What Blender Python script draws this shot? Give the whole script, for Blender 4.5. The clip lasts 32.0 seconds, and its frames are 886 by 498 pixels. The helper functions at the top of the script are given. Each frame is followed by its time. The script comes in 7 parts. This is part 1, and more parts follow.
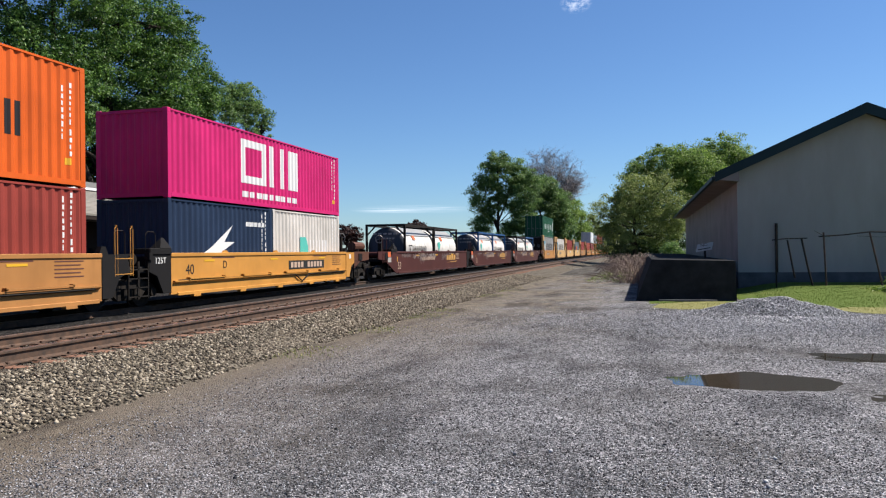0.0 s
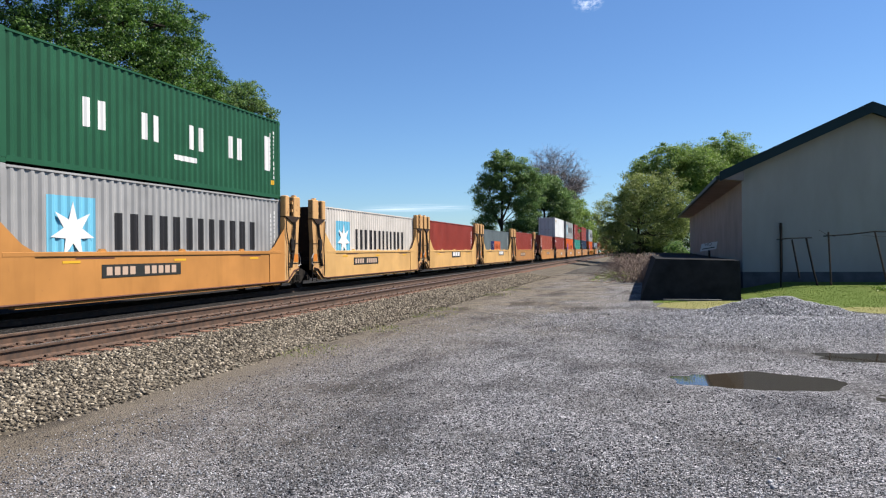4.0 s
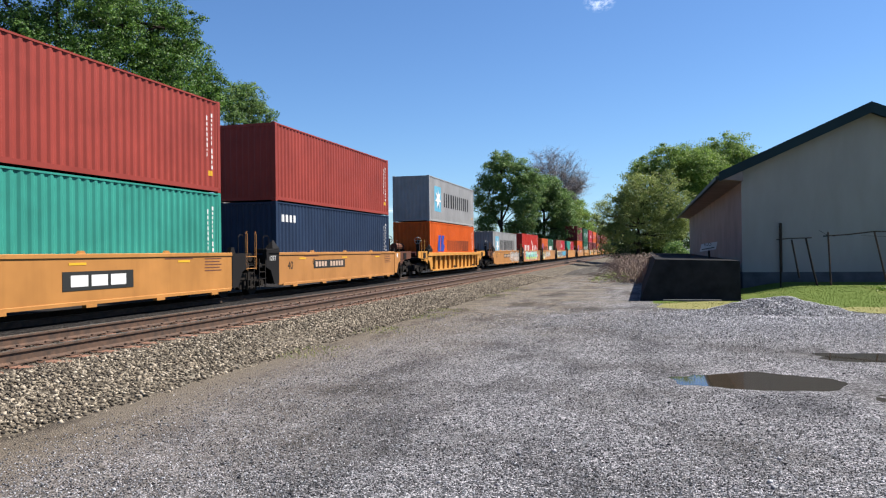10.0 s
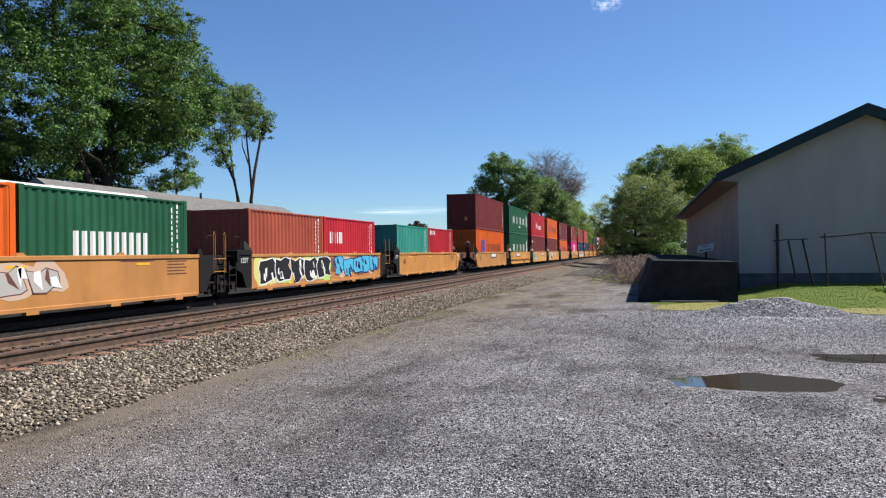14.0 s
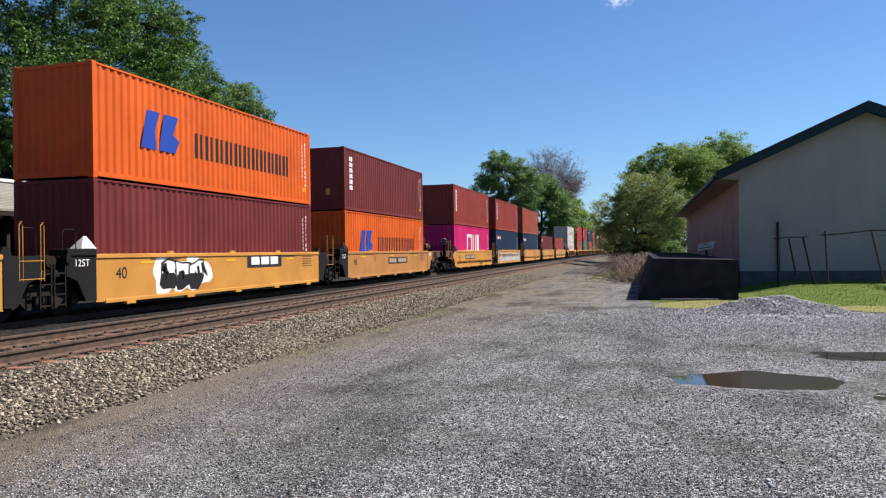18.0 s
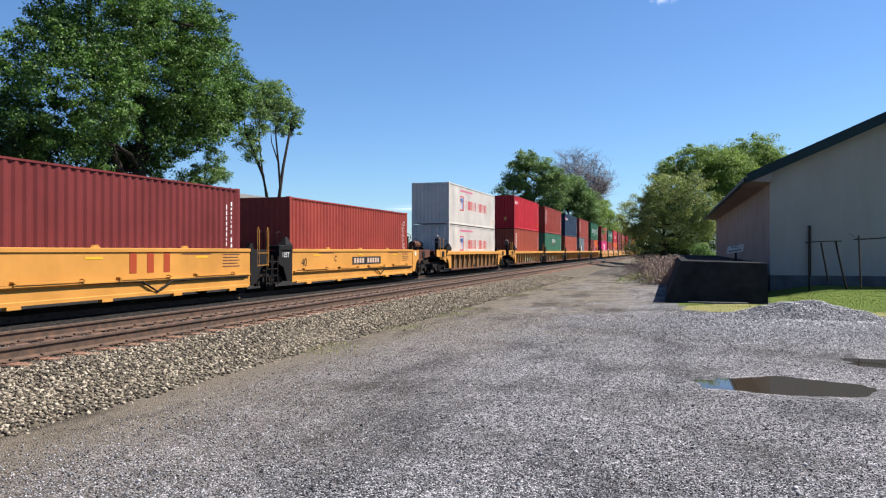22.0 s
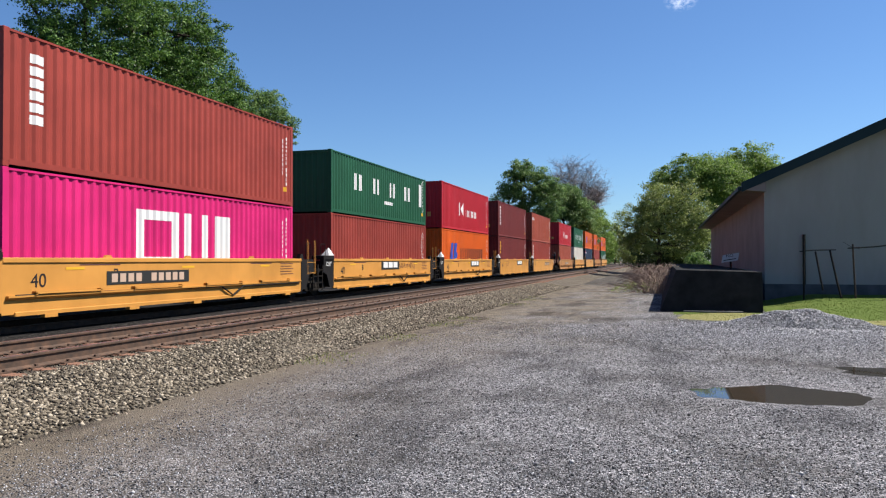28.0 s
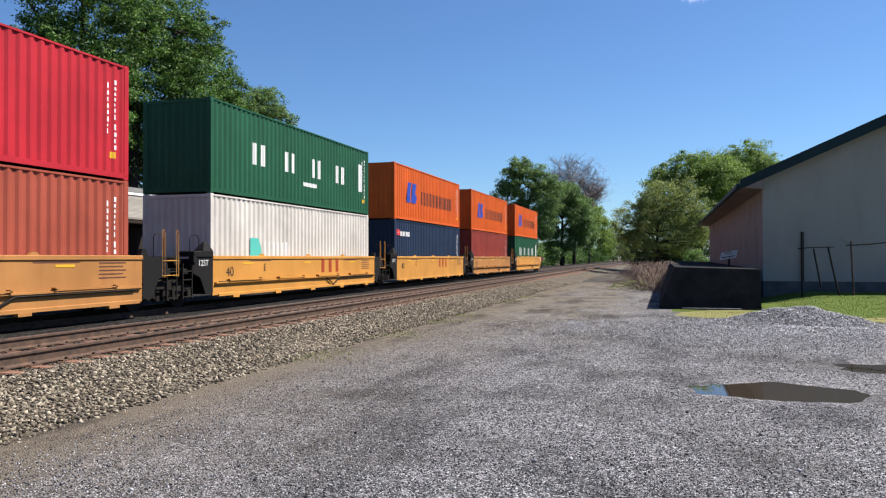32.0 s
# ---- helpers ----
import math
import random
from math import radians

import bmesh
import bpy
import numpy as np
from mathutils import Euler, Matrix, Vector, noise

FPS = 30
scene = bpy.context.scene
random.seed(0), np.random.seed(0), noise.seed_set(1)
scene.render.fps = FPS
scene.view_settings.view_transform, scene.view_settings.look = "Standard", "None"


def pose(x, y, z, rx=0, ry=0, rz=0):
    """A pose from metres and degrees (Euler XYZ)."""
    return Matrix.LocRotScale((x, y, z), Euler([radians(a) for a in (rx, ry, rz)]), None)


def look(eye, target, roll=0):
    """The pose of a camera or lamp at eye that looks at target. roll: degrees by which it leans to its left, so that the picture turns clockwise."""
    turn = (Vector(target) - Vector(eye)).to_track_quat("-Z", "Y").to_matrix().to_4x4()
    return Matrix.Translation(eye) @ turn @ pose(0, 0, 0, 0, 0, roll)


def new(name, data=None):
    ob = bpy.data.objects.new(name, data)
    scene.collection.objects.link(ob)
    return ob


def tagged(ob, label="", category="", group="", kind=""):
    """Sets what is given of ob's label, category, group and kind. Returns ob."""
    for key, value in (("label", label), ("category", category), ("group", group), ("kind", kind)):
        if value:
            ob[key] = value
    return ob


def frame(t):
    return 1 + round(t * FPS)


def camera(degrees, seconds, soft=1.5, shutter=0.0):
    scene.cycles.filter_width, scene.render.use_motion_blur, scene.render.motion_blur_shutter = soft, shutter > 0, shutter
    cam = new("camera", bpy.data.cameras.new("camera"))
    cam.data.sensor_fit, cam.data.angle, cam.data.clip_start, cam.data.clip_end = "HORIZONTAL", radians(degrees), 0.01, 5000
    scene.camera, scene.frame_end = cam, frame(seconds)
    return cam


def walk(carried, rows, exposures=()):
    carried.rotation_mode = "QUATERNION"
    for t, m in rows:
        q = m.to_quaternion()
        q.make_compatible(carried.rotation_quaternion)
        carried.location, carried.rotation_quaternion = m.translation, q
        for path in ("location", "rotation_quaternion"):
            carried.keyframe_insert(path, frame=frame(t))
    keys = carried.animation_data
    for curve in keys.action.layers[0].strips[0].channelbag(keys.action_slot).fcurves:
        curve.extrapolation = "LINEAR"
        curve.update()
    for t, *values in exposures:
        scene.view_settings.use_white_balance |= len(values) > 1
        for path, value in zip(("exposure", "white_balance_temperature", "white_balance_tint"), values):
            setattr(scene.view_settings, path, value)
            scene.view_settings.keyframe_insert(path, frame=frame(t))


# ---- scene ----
# Camera: stands still on the gravel lot, hand-held, turning a little.
cam = camera(62.58, 32.0, soft=1.2, shutter=0.0)
EYE = (0.0, 0.0, 1.62)
# seconds, turn to the left of the track's direction, tilt up, roll, in degrees
TURNS = [
    (0, 15.25, 0.24, -0.66), (0.5, 15.24, 0.23, -0.70), (1, 15.21, 0.23, -0.73), (1.5, 15.24, 0.11, -0.64),
    (2, 15.24, 0.12, -0.64), (2.5, 15.41, 0.11, -0.63), (3, 15.56, 0.10, -0.56), (3.5, 15.55, 0.14, -0.56),
    (5.5, 15.56, 0.19, -0.53), (6, 15.52, 0.29, -0.61), (6.5, 15.51, 0.29, -0.65), (7, 15.50, 0.24, -0.69),
    (7.5, 15.55, 0.23, -0.67), (8, 15.55, 0.23, -0.68), (8.5, 15.54, 0.28, -0.74), (9, 15.54, 0.22, -0.73),
    (9.5, 15.54, 0.22, -0.67), (10, 15.53, 0.24, -0.70), (10.5, 15.52, 0.23, -0.77), (11, 15.56, 0.20, -0.75),
    (11.5, 15.53, 0.23, -0.82), (12, 15.48, 0.24, -0.66), (12.5, 15.40, 0.28, -0.64), (13, 15.30, 0.31, -0.66),
    (13.5, 15.34, 0.37, -0.68), (14, 15.32, 0.35, -0.75), (14.5, 15.27, 0.40, -0.81), (16.5, 15.33, 0.28, -0.80),
    (17, 15.33, 0.27, -0.90), (17.5, 15.34, 0.27, -0.88), (18, 15.35, 0.21, -0.81), (18.5, 15.36, 0.24, -0.83),
    (19, 15.37, 0.23, -0.82), (19.5, 15.38, 0.21, -0.80), (20, 15.36, 0.23, -0.82), (20.5, 15.36, 0.22, -0.81),
    (21, 15.35, 0.22, -0.78), (21.5, 16.07, 0.06, -0.32), (22, 17.37, 0.14, 0.03), (22.5, 17.32, 0.15, -0.01),
    (23, 17.27, 0.14, 0.01), (23.5, 17.26, 0.10, 0.00), (24, 17.25, 0.13, 0.03), (24.5, 17.24, 0.12, 0.05),
    (25, 17.21, 0.13, 0.04), (25.5, 17.18, 0.12, 0.09), (27.5, 16.93, 0.92, -0.08), (28, 17.02, 0.88, -0.07),
    (28.5, 16.96, 0.79, -0.11), (29, 16.98, 0.68, -0.13), (29.5, 16.97, 0.71, -0.12), (30, 16.99, 0.69, -0.07),
    (30.5, 17.00, 0.68, -0.06), (31, 16.96, 0.67, -0.04), (31.5, 16.91, 0.67, -0.07), (32, 16.91, 0.67, -0.09)]
# the picture brightens and darkens a little as the boxes pass
EXPOSED = [(0, 0.5), (1, 0.55), (2, 0.62), (3, 0.62), (6, 0.66), (7, 0.74), (8, 0.7), (9, 0.61), (10, 0.74), (11, 0.68), (12, 0.57), (13, 0.58), (14, 0.6), (17, 0.68), (18, 0.6), (19, 0.58),
           (22, 0.78), (23, 0.74), (24, 0.51), (25, 0.66), (28, 0.58), (29, 0.62), (30, 0.52), (31, 0.69), (32, 0.66)]
walk(cam, [(t, Matrix.Translation(EYE) @ pose(0, 0, 0, 0, 0, a) @ pose(0, 0, 0, 90 + b, 0, 0) @ pose(0, 0, 0, 0, 0, c))
           for t, a, b, c in TURNS], exposures=[(t, e + 0.44, 6450, 13) for t, e in EXPOSED])

# World: clear spring sky, sun high on the right-hand side beyond the building.
SUN_ELEVATION, SUN_AZIMUTH = radians(53), radians(60)   # azimuth from the track's direction (+y) towards +x
world = bpy.data.worlds.new("sky")
scene.world = world
world.use_nodes = True
wn = world.node_tree
sky = wn.nodes.new("ShaderNodeTexSky")
sky.sky_type, sky.sun_disc = "NISHITA", False
sky.sun_elevation, sky.sun_rotation = SUN_ELEVATION, SUN_AZIMUTH
sky.air_density, sky.dust_density, sky.ozone_density = 1.0, 0.15, 3.5
deep = wn.nodes.new("ShaderNodeMix")
deep.data_type, deep.blend_type = "RGBA", "MULTIPLY"
deep.inputs[0].default_value, deep.inputs[7].default_value = 1.0, (0.72, 0.95, 1.17, 1)
wn.links.new(sky.outputs[0], deep.inputs[6])
wn.links.new(deep.outputs[2], wn.nodes["Background"].inputs[0])
wn.nodes["Background"].inputs[1].default_value = 0.0545
sun = new("sun", bpy.data.lights.new("sun", "SUN"))
sun.data.energy, sun.data.angle, sun.data.color = 5.0, radians(0.53), (1.0, 0.94, 0.84)
sun_from = Vector((math.sin(SUN_AZIMUTH) * math.cos(SUN_ELEVATION), math.cos(SUN_AZIMUTH) * math.cos(SUN_ELEVATION), math.sin(SUN_ELEVATION)))
sun.matrix_world = look(sun_from * 50, (0, 0, 0))

# ---------------------------------------------------------------- materials
def shader(name, base, rough=0.6, metal=0.0, spec=0.5):
    """A material with its Principled node; base is a colour or a function(tree) that returns a colour socket."""
    m = bpy.data.materials.new(name)
    m.use_nodes = True
    t = m.node_tree
    p = t.nodes["Principled BSDF"]
    p.inputs["Roughness"].default_value, p.inputs["Metallic"].default_value = rough, metal
    p.inputs["Specular IOR Level"].default_value = spec
    if callable(base):
        t.links.new(base(t), p.inputs["Base Color"])
    else:
        p.inputs["Base Color"].default_value = (*base, 1)
    return m


def coords(t, kind="Object", scale=(1, 1, 1)):
    c, mp = t.nodes.new("ShaderNodeTexCoord"), t.nodes.new("ShaderNodeMapping")
    mp.inputs["Scale"].default_value = scale
    t.links.new(c.outputs[kind], mp.inputs[0])
    return mp.outputs[0]


def noise_of(t, size, detail=4.0, rough=0.6, kind="Object", stretch=(1, 1, 1), vec=None):
    n = t.nodes.new("ShaderNodeTexNoise")
    n.inputs["Scale"].default_value, n.inputs["Detail"].default_value, n.inputs["Roughness"].default_value = 1.0 / size, detail, rough
    t.links.new(vec or coords(t, kind, stretch), n.inputs["Vector"])
    return n.outputs[0]


def cells_of(t, size, kind="Object", out=0, stretch=(1, 1, 1)):
    n = t.nodes.new("ShaderNodeTexVoronoi")
    n.inputs["Scale"].default_value = 1.0 / size
    t.links.new(coords(t, kind, stretch), n.inputs["Vector"])
    return n.outputs[out]


def ramp(t, value, *stops):
    r = t.nodes.new("ShaderNodeValToRGB")
    while len(r.color_ramp.elements) < len(stops):
        r.color_ramp.elements.new(0.5)
    for e, (at, col) in zip(r.color_ramp.elements, stops):
        e.position, e.color = at, (*col, 1)
    t.links.new(value, r.inputs[0])
    return r.outputs[0]


def mix(t, a, b, fac, how="MIX"):
    n = t.nodes.new("ShaderNodeMix")
    n.data_type, n.blend_type = "RGBA", how
    for socket, v in ((n.inputs[0], fac), (n.inputs[6], a), (n.inputs[7], b)):
        if isinstance(v, (int, float)):
            socket.default_value = v
        elif isinstance(v, tuple):
            socket.default_value = (*v, 1)
        else:
            t.links.new(v, socket)
    return n.outputs[2]


def bump(m, value, strength=0.3, depth=0.02):
    t = m.node_tree
    b = t.nodes.new("ShaderNodeBump")
    b.inputs["Strength"].default_value, b.inputs["Distance"].default_value = strength, depth
    t.links.new(value, b.inputs["Height"])
    t.links.new(b.outputs[0], t.nodes["Principled BSDF"].inputs["Normal"])
    return m


def tone(c, k):
    return tuple(min(1.0, x * k) for x in c)


def paint(name, c, wear=0.35, rough=0.5, rust=(0.16, 0.07, 0.035), metal=0.0):
    """Weathered paint: faded patches, vertical dirt streaks and a few rust marks; a shade of its own for each object."""
    c = tone(c, 0.61)

    def base(t):
        big = ramp(t, noise_of(t, 1.6, 3), (0.3, tone(c, 0.82)), (0.7, tone(c, 1.12)))
        streak = noise_of(t, 0.35, 5, stretch=(1, 1, 0.12))
        col = mix(t, big, tone(c, 0.55), ramp(t, streak, (0.5, (0, 0, 0)), (0.85, (wear, wear, wear))))
        spots = noise_of(t, 0.22, 7, 0.7)
        col = mix(t, col, rust, ramp(t, spots, (0.7 - 0.16 * wear, (0, 0, 0)), (0.82 - 0.16 * wear, (wear, wear, wear))))
        info = t.nodes.new("ShaderNodeObjectInfo")
        return mix(t, col, ramp(t, info.outputs["Random"], (0, (0.84, 0.84, 0.84)), (1, (1, 1, 1))), 0.6, "MULTIPLY")
    m = shader(name, base, rough, metal, 0.14)
    return bump(m, noise_of(m.node_tree, 0.05, 3), 0.08, 0.005)


def stone_mix(name, dark, mid, light, size, rough=0.9, patch=None, depth=0.02, strength=0.8, patch_size=2.5):
    """Crushed stone seen from some way off: cells of many greys, broken by larger patches."""
    dark, mid, light = tone(dark, 0.64), tone(mid, 0.64), tone(light, 0.64)
    patch = tone(patch, 0.64) if patch else None

    def base(t):
        cell = cells_of(t, size, out=1)
        sep = t.nodes.new("ShaderNodeSeparateColor")
        t.links.new(cell, sep.inputs[0])
        col = ramp(t, sep.outputs[0], (0.0, dark), (0.5, mid), (1.0, light))
        edge = ramp(t, cells_of(t, size), (0.25, (1, 1, 1)), (0.75, (0.35, 0.35, 0.35)))
        col = mix(t, col, edge, 0.8, "MULTIPLY")
        if patch:
            lay = ramp(t, noise_of(t, patch_size, 5, 0.62), (0.47, (0, 0, 0)), (0.66, (0.8, 0.8, 0.8)))
            col = mix(t, col, patch, lay)
        col = mix(t, col, ramp(t, noise_of(t, 0.13, 3, 0.7), (0.36, (0.62, 0.62, 0.62)), (0.64, (1.25, 1.25, 1.25))), 0.8, "MULTIPLY")
        return mix(t, col, ramp(t, noise_of(t, 0.6, 4), (0.3, (0.72, 0.72, 0.72)), (0.7, (1.1, 1.1, 1.1))), 0.7, "MULTIPLY")
    m = shader(name, base, rough, 0, 0.12)
    t = m.node_tree
    inv = t.nodes.new("ShaderNodeMath")
    inv.operation = "SUBTRACT"
    inv.inputs[0].default_value = 1.0
    t.links.new(cells_of(t, size), inv.inputs[1])
    return bump(m, inv.outputs[0], strength, depth)

M_GRAVEL = stone_mix("grey gravel", (0.045, 0.046, 0.049), (0.31, 0.314, 0.328), (0.95, 0.925, 0.95), 0.016, patch=(0.1, 0.093, 0.085), depth=0.02, strength=1.0, patch_size=2.2)
def with_lane(m, dirt, x0, x1, wander=4.0, most=0.6):
    """Adds a worn dirt lane between two distances from the track, broken up by noise."""
    t = m.node_tree
    p = t.nodes["Principled BSDF"]
    old = p.inputs["Base Color"].links[0].from_socket
    sep = t.nodes.new("ShaderNodeSeparateXYZ")
    t.links.new(coords(t), sep.inputs[0])
    add = t.nodes.new("ShaderNodeMath")
    add.operation = "MULTIPLY_ADD"
    t.links.new(noise_of(t, 1.8, 5, stretch=(1, 0.35, 1)), add.inputs[0])
    add.inputs[1].default_value = wander
    t.links.new(sep.outputs[0], add.inputs[2])
    rng_ = t.nodes.new("ShaderNodeMapRange")
    for k, v in ((1, x0 + wander / 2), (2, x1 + wander / 2), (3, most), (4, 0.0)):
        rng_.inputs[k].default_value = v
    t.links.new(add.outputs[0], rng_.inputs[0])
    grain = ramp(t, noise_of(t, 0.05, 6, 0.7), (0.3, tone(dirt, 0.65)), (0.7, tone(dirt, 1.35)))
    t.links.new(mix(t, old, grain, rng_.outputs[0]), p.inputs["Base Color"])


M_BALLAST = stone_mix("pale ballast stone", (0.07, 0.06, 0.046), (0.2, 0.172, 0.13), (0.4, 0.355, 0.28), 0.055, patch=(0.15, 0.12, 0.08), depth=0.03)
with_lane(M_GRAVEL, (0.15, 0.126, 0.1), -4.7, -2.0, 3.0, 0.6)
with_lane(M_GRAVEL, (0.135, 0.113, 0.084), -5.2, -4.3, 1.8, 0.85)


def with_far_dirt(m, dirt):
    """Trodden tan dirt that takes over from the stone farther down the lot beside the track."""
    t = m.node_tree
    p = t.nodes["Principled BSDF"]
    old = p.inputs["Base Color"].links[0].from_socket
    sep = t.nodes.new("ShaderNodeSeparateXYZ")
    t.links.new(coords(t), sep.inputs[0])
    lay = None
    for axis, a, b, c, d in ((1, 9.0, 22.0, 0.0, 1.0), (0, -2.6, 0.6, 1.0, 0.0)):
        rng_ = t.nodes.new("ShaderNodeMapRange")
        for k, v in ((1, a), (2, b), (3, c), (4, d)):
            rng_.inputs[k].default_value = v
        t.links.new(sep.outputs[axis], rng_.inputs[0])
        if lay is None:
            lay = rng_.outputs[0]
        else:
            mul = t.nodes.new("ShaderNodeMath")
            mul.operation = "MULTIPLY"
            t.links.new(lay, mul.inputs[0])
            t.links.new(rng_.outputs[0], mul.inputs[1])
            lay = mul.outputs[0]
    worn = ramp(t, noise_of(t, 1.5, 5, 0.65, stretch=(1, 0.6, 1)), (0.36, (0, 0, 0)), (0.56, (0.85, 0.85, 0.85)))
    grain = ramp(t, noise_of(t, 0.06, 6, 0.75), (0.3, tone(dirt, 0.55)), (0.7, tone(dirt, 1.5)))
    clods = ramp(t, noise_of(t, 0.3, 5, 0.7, stretch=(1, 0.7, 1)), (0.38, (0.5, 0.5, 0.5)), (0.62, (1.35, 1.33, 1.3)))
    grain = mix(t, grain, clods, 1.0, "MULTIPLY")
    t.links.new(mix(t, old, grain, mix(t, worn, lay, 1.0, "MULTIPLY")), p.inputs["Base Color"])


with_far_dirt(M_GRAVEL, (0.15, 0.128, 0.098))


def with_ruts(m):
    """Darker smears where wheels have pressed and turned, drawn out along the lot."""
    t = m.node_tree
    p = t.nodes["Principled BSDF"]
    old = p.inputs["Base Color"].links[0].from_socket
    turn = t.nodes.new("ShaderNodeMapping")
    turn.inputs["Rotation"].default_value = (0, 0, radians(-24))
    t.links.new(coords(t), turn.inputs[0])
    turn.inputs["Scale"].default_value = (1, 0.3, 1)
    lay = ramp(t, noise_of(t, 1.1, 4, 0.62, vec=turn.outputs[0]), (0.5, (1, 1, 1)), (0.63, (0.52, 0.52, 0.53)))
    t.links.new(mix(t, old, lay, 1.0, "MULTIPLY"), p.inputs["Base Color"])


with_ruts(M_GRAVEL)
# Stone colour carries the shade beneath and beside the train.
M_SHADEBED = stone_mix("shade-dark ballast", (0.012, 0.011, 0.01), (0.035, 0.032, 0.03), (0.08, 0.075, 0.07), 0.05, depth=0.03)
M_RUST = shader("rusty rail steel", lambda t: ramp(t, noise_of(t, 0.15, 5), (0.3, (0.02975, 0.0204, 0.01445)), (0.7, (0.102, 0.0544, 0.03145))), 0.8, 0.1)
M_RAILTOP = shader("worn rail head", lambda t: ramp(t, noise_of(t, 0.3, 5), (0.3, (0.13, 0.11, 0.1)), (0.7, (0.3, 0.27, 0.25))), 0.38, 0.8)
M_TIE = shader("weathered timber tie", lambda t: ramp(t, noise_of(t, 0.25, 6, stretch=(0.3, 3, 1)), (0.3, (0.068, 0.034, 0.02125)), (0.7, (0.2295, 0.1105, 0.06375))), 0.9)
M_GRASS = shader("spring grass", lambda t: mix(t, ramp(t, noise_of(t, 0.05, 5), (0.3, (0.045, 0.075, 0.011)), (0.7, (0.085, 0.12, 0.022))),
                 (0.14, 0.14, 0.042), ramp(t, noise_of(t, 1.6, 4), (0.5, (0, 0, 0)), (0.72, (0.6, 0.6, 0.6)))), 0.9, 0, 0.1)
M_WATER = shader("muddy water", (0.034, 0.028, 0.021), 0.03, 0, 0.5)
M_WALL = bump(shader("pale grey painted siding", lambda t: ramp(t, noise_of(t, 1.2, 5, stretch=(1, 1, 0.3)), (0.3, (0.25, 0.234, 0.202)), (0.7, (0.315, 0.297, 0.258))), 0.75),
              noise_of(bpy.data.materials["pale grey painted siding"].node_tree, 0.04, 3), 0.1, 0.003)
M_CONC = shader("dark stained concrete", lambda t: ramp(t, noise_of(t, 0.5, 6), (0.3, (0.045, 0.047, 0.05)), (0.7, (0.095, 0.096, 0.098))), 0.9)
M_FASCIA = paint("dark green roof trim", (0.022, 0.05, 0.056), 0.2, 0.5)
M_ROOF = shader("grey shingle roof", lambda t: ramp(t, noise_of(t, 0.3, 6), (0.3, (0.085, 0.086, 0.083)), (0.7, (0.145, 0.144, 0.138))), 0.9, 0, 0.1)
M_STEEL = shader("dull galvanised pipe", lambda t: ramp(t, noise_of(t, 0.2, 4), (0.3, (0.16, 0.15, 0.14)), (0.7, (0.3, 0.29, 0.27))), 0.5, 0.7)
M_DARK = shader("grimy black steel", lambda t: ramp(t, noise_of(t, 0.2, 5), (0.3, (0.007, 0.006, 0.0055)), (0.7, (0.022, 0.018, 0.014))), 0.75, 0.0, 0.15)
M_SOFFIT = paint("pinkish beige soffit", (0.42, 0.35, 0.31), 0.15, 0.8)
M_WHITE = paint("white trim", (0.8, 0.8, 0.78), 0.12, 0.5)


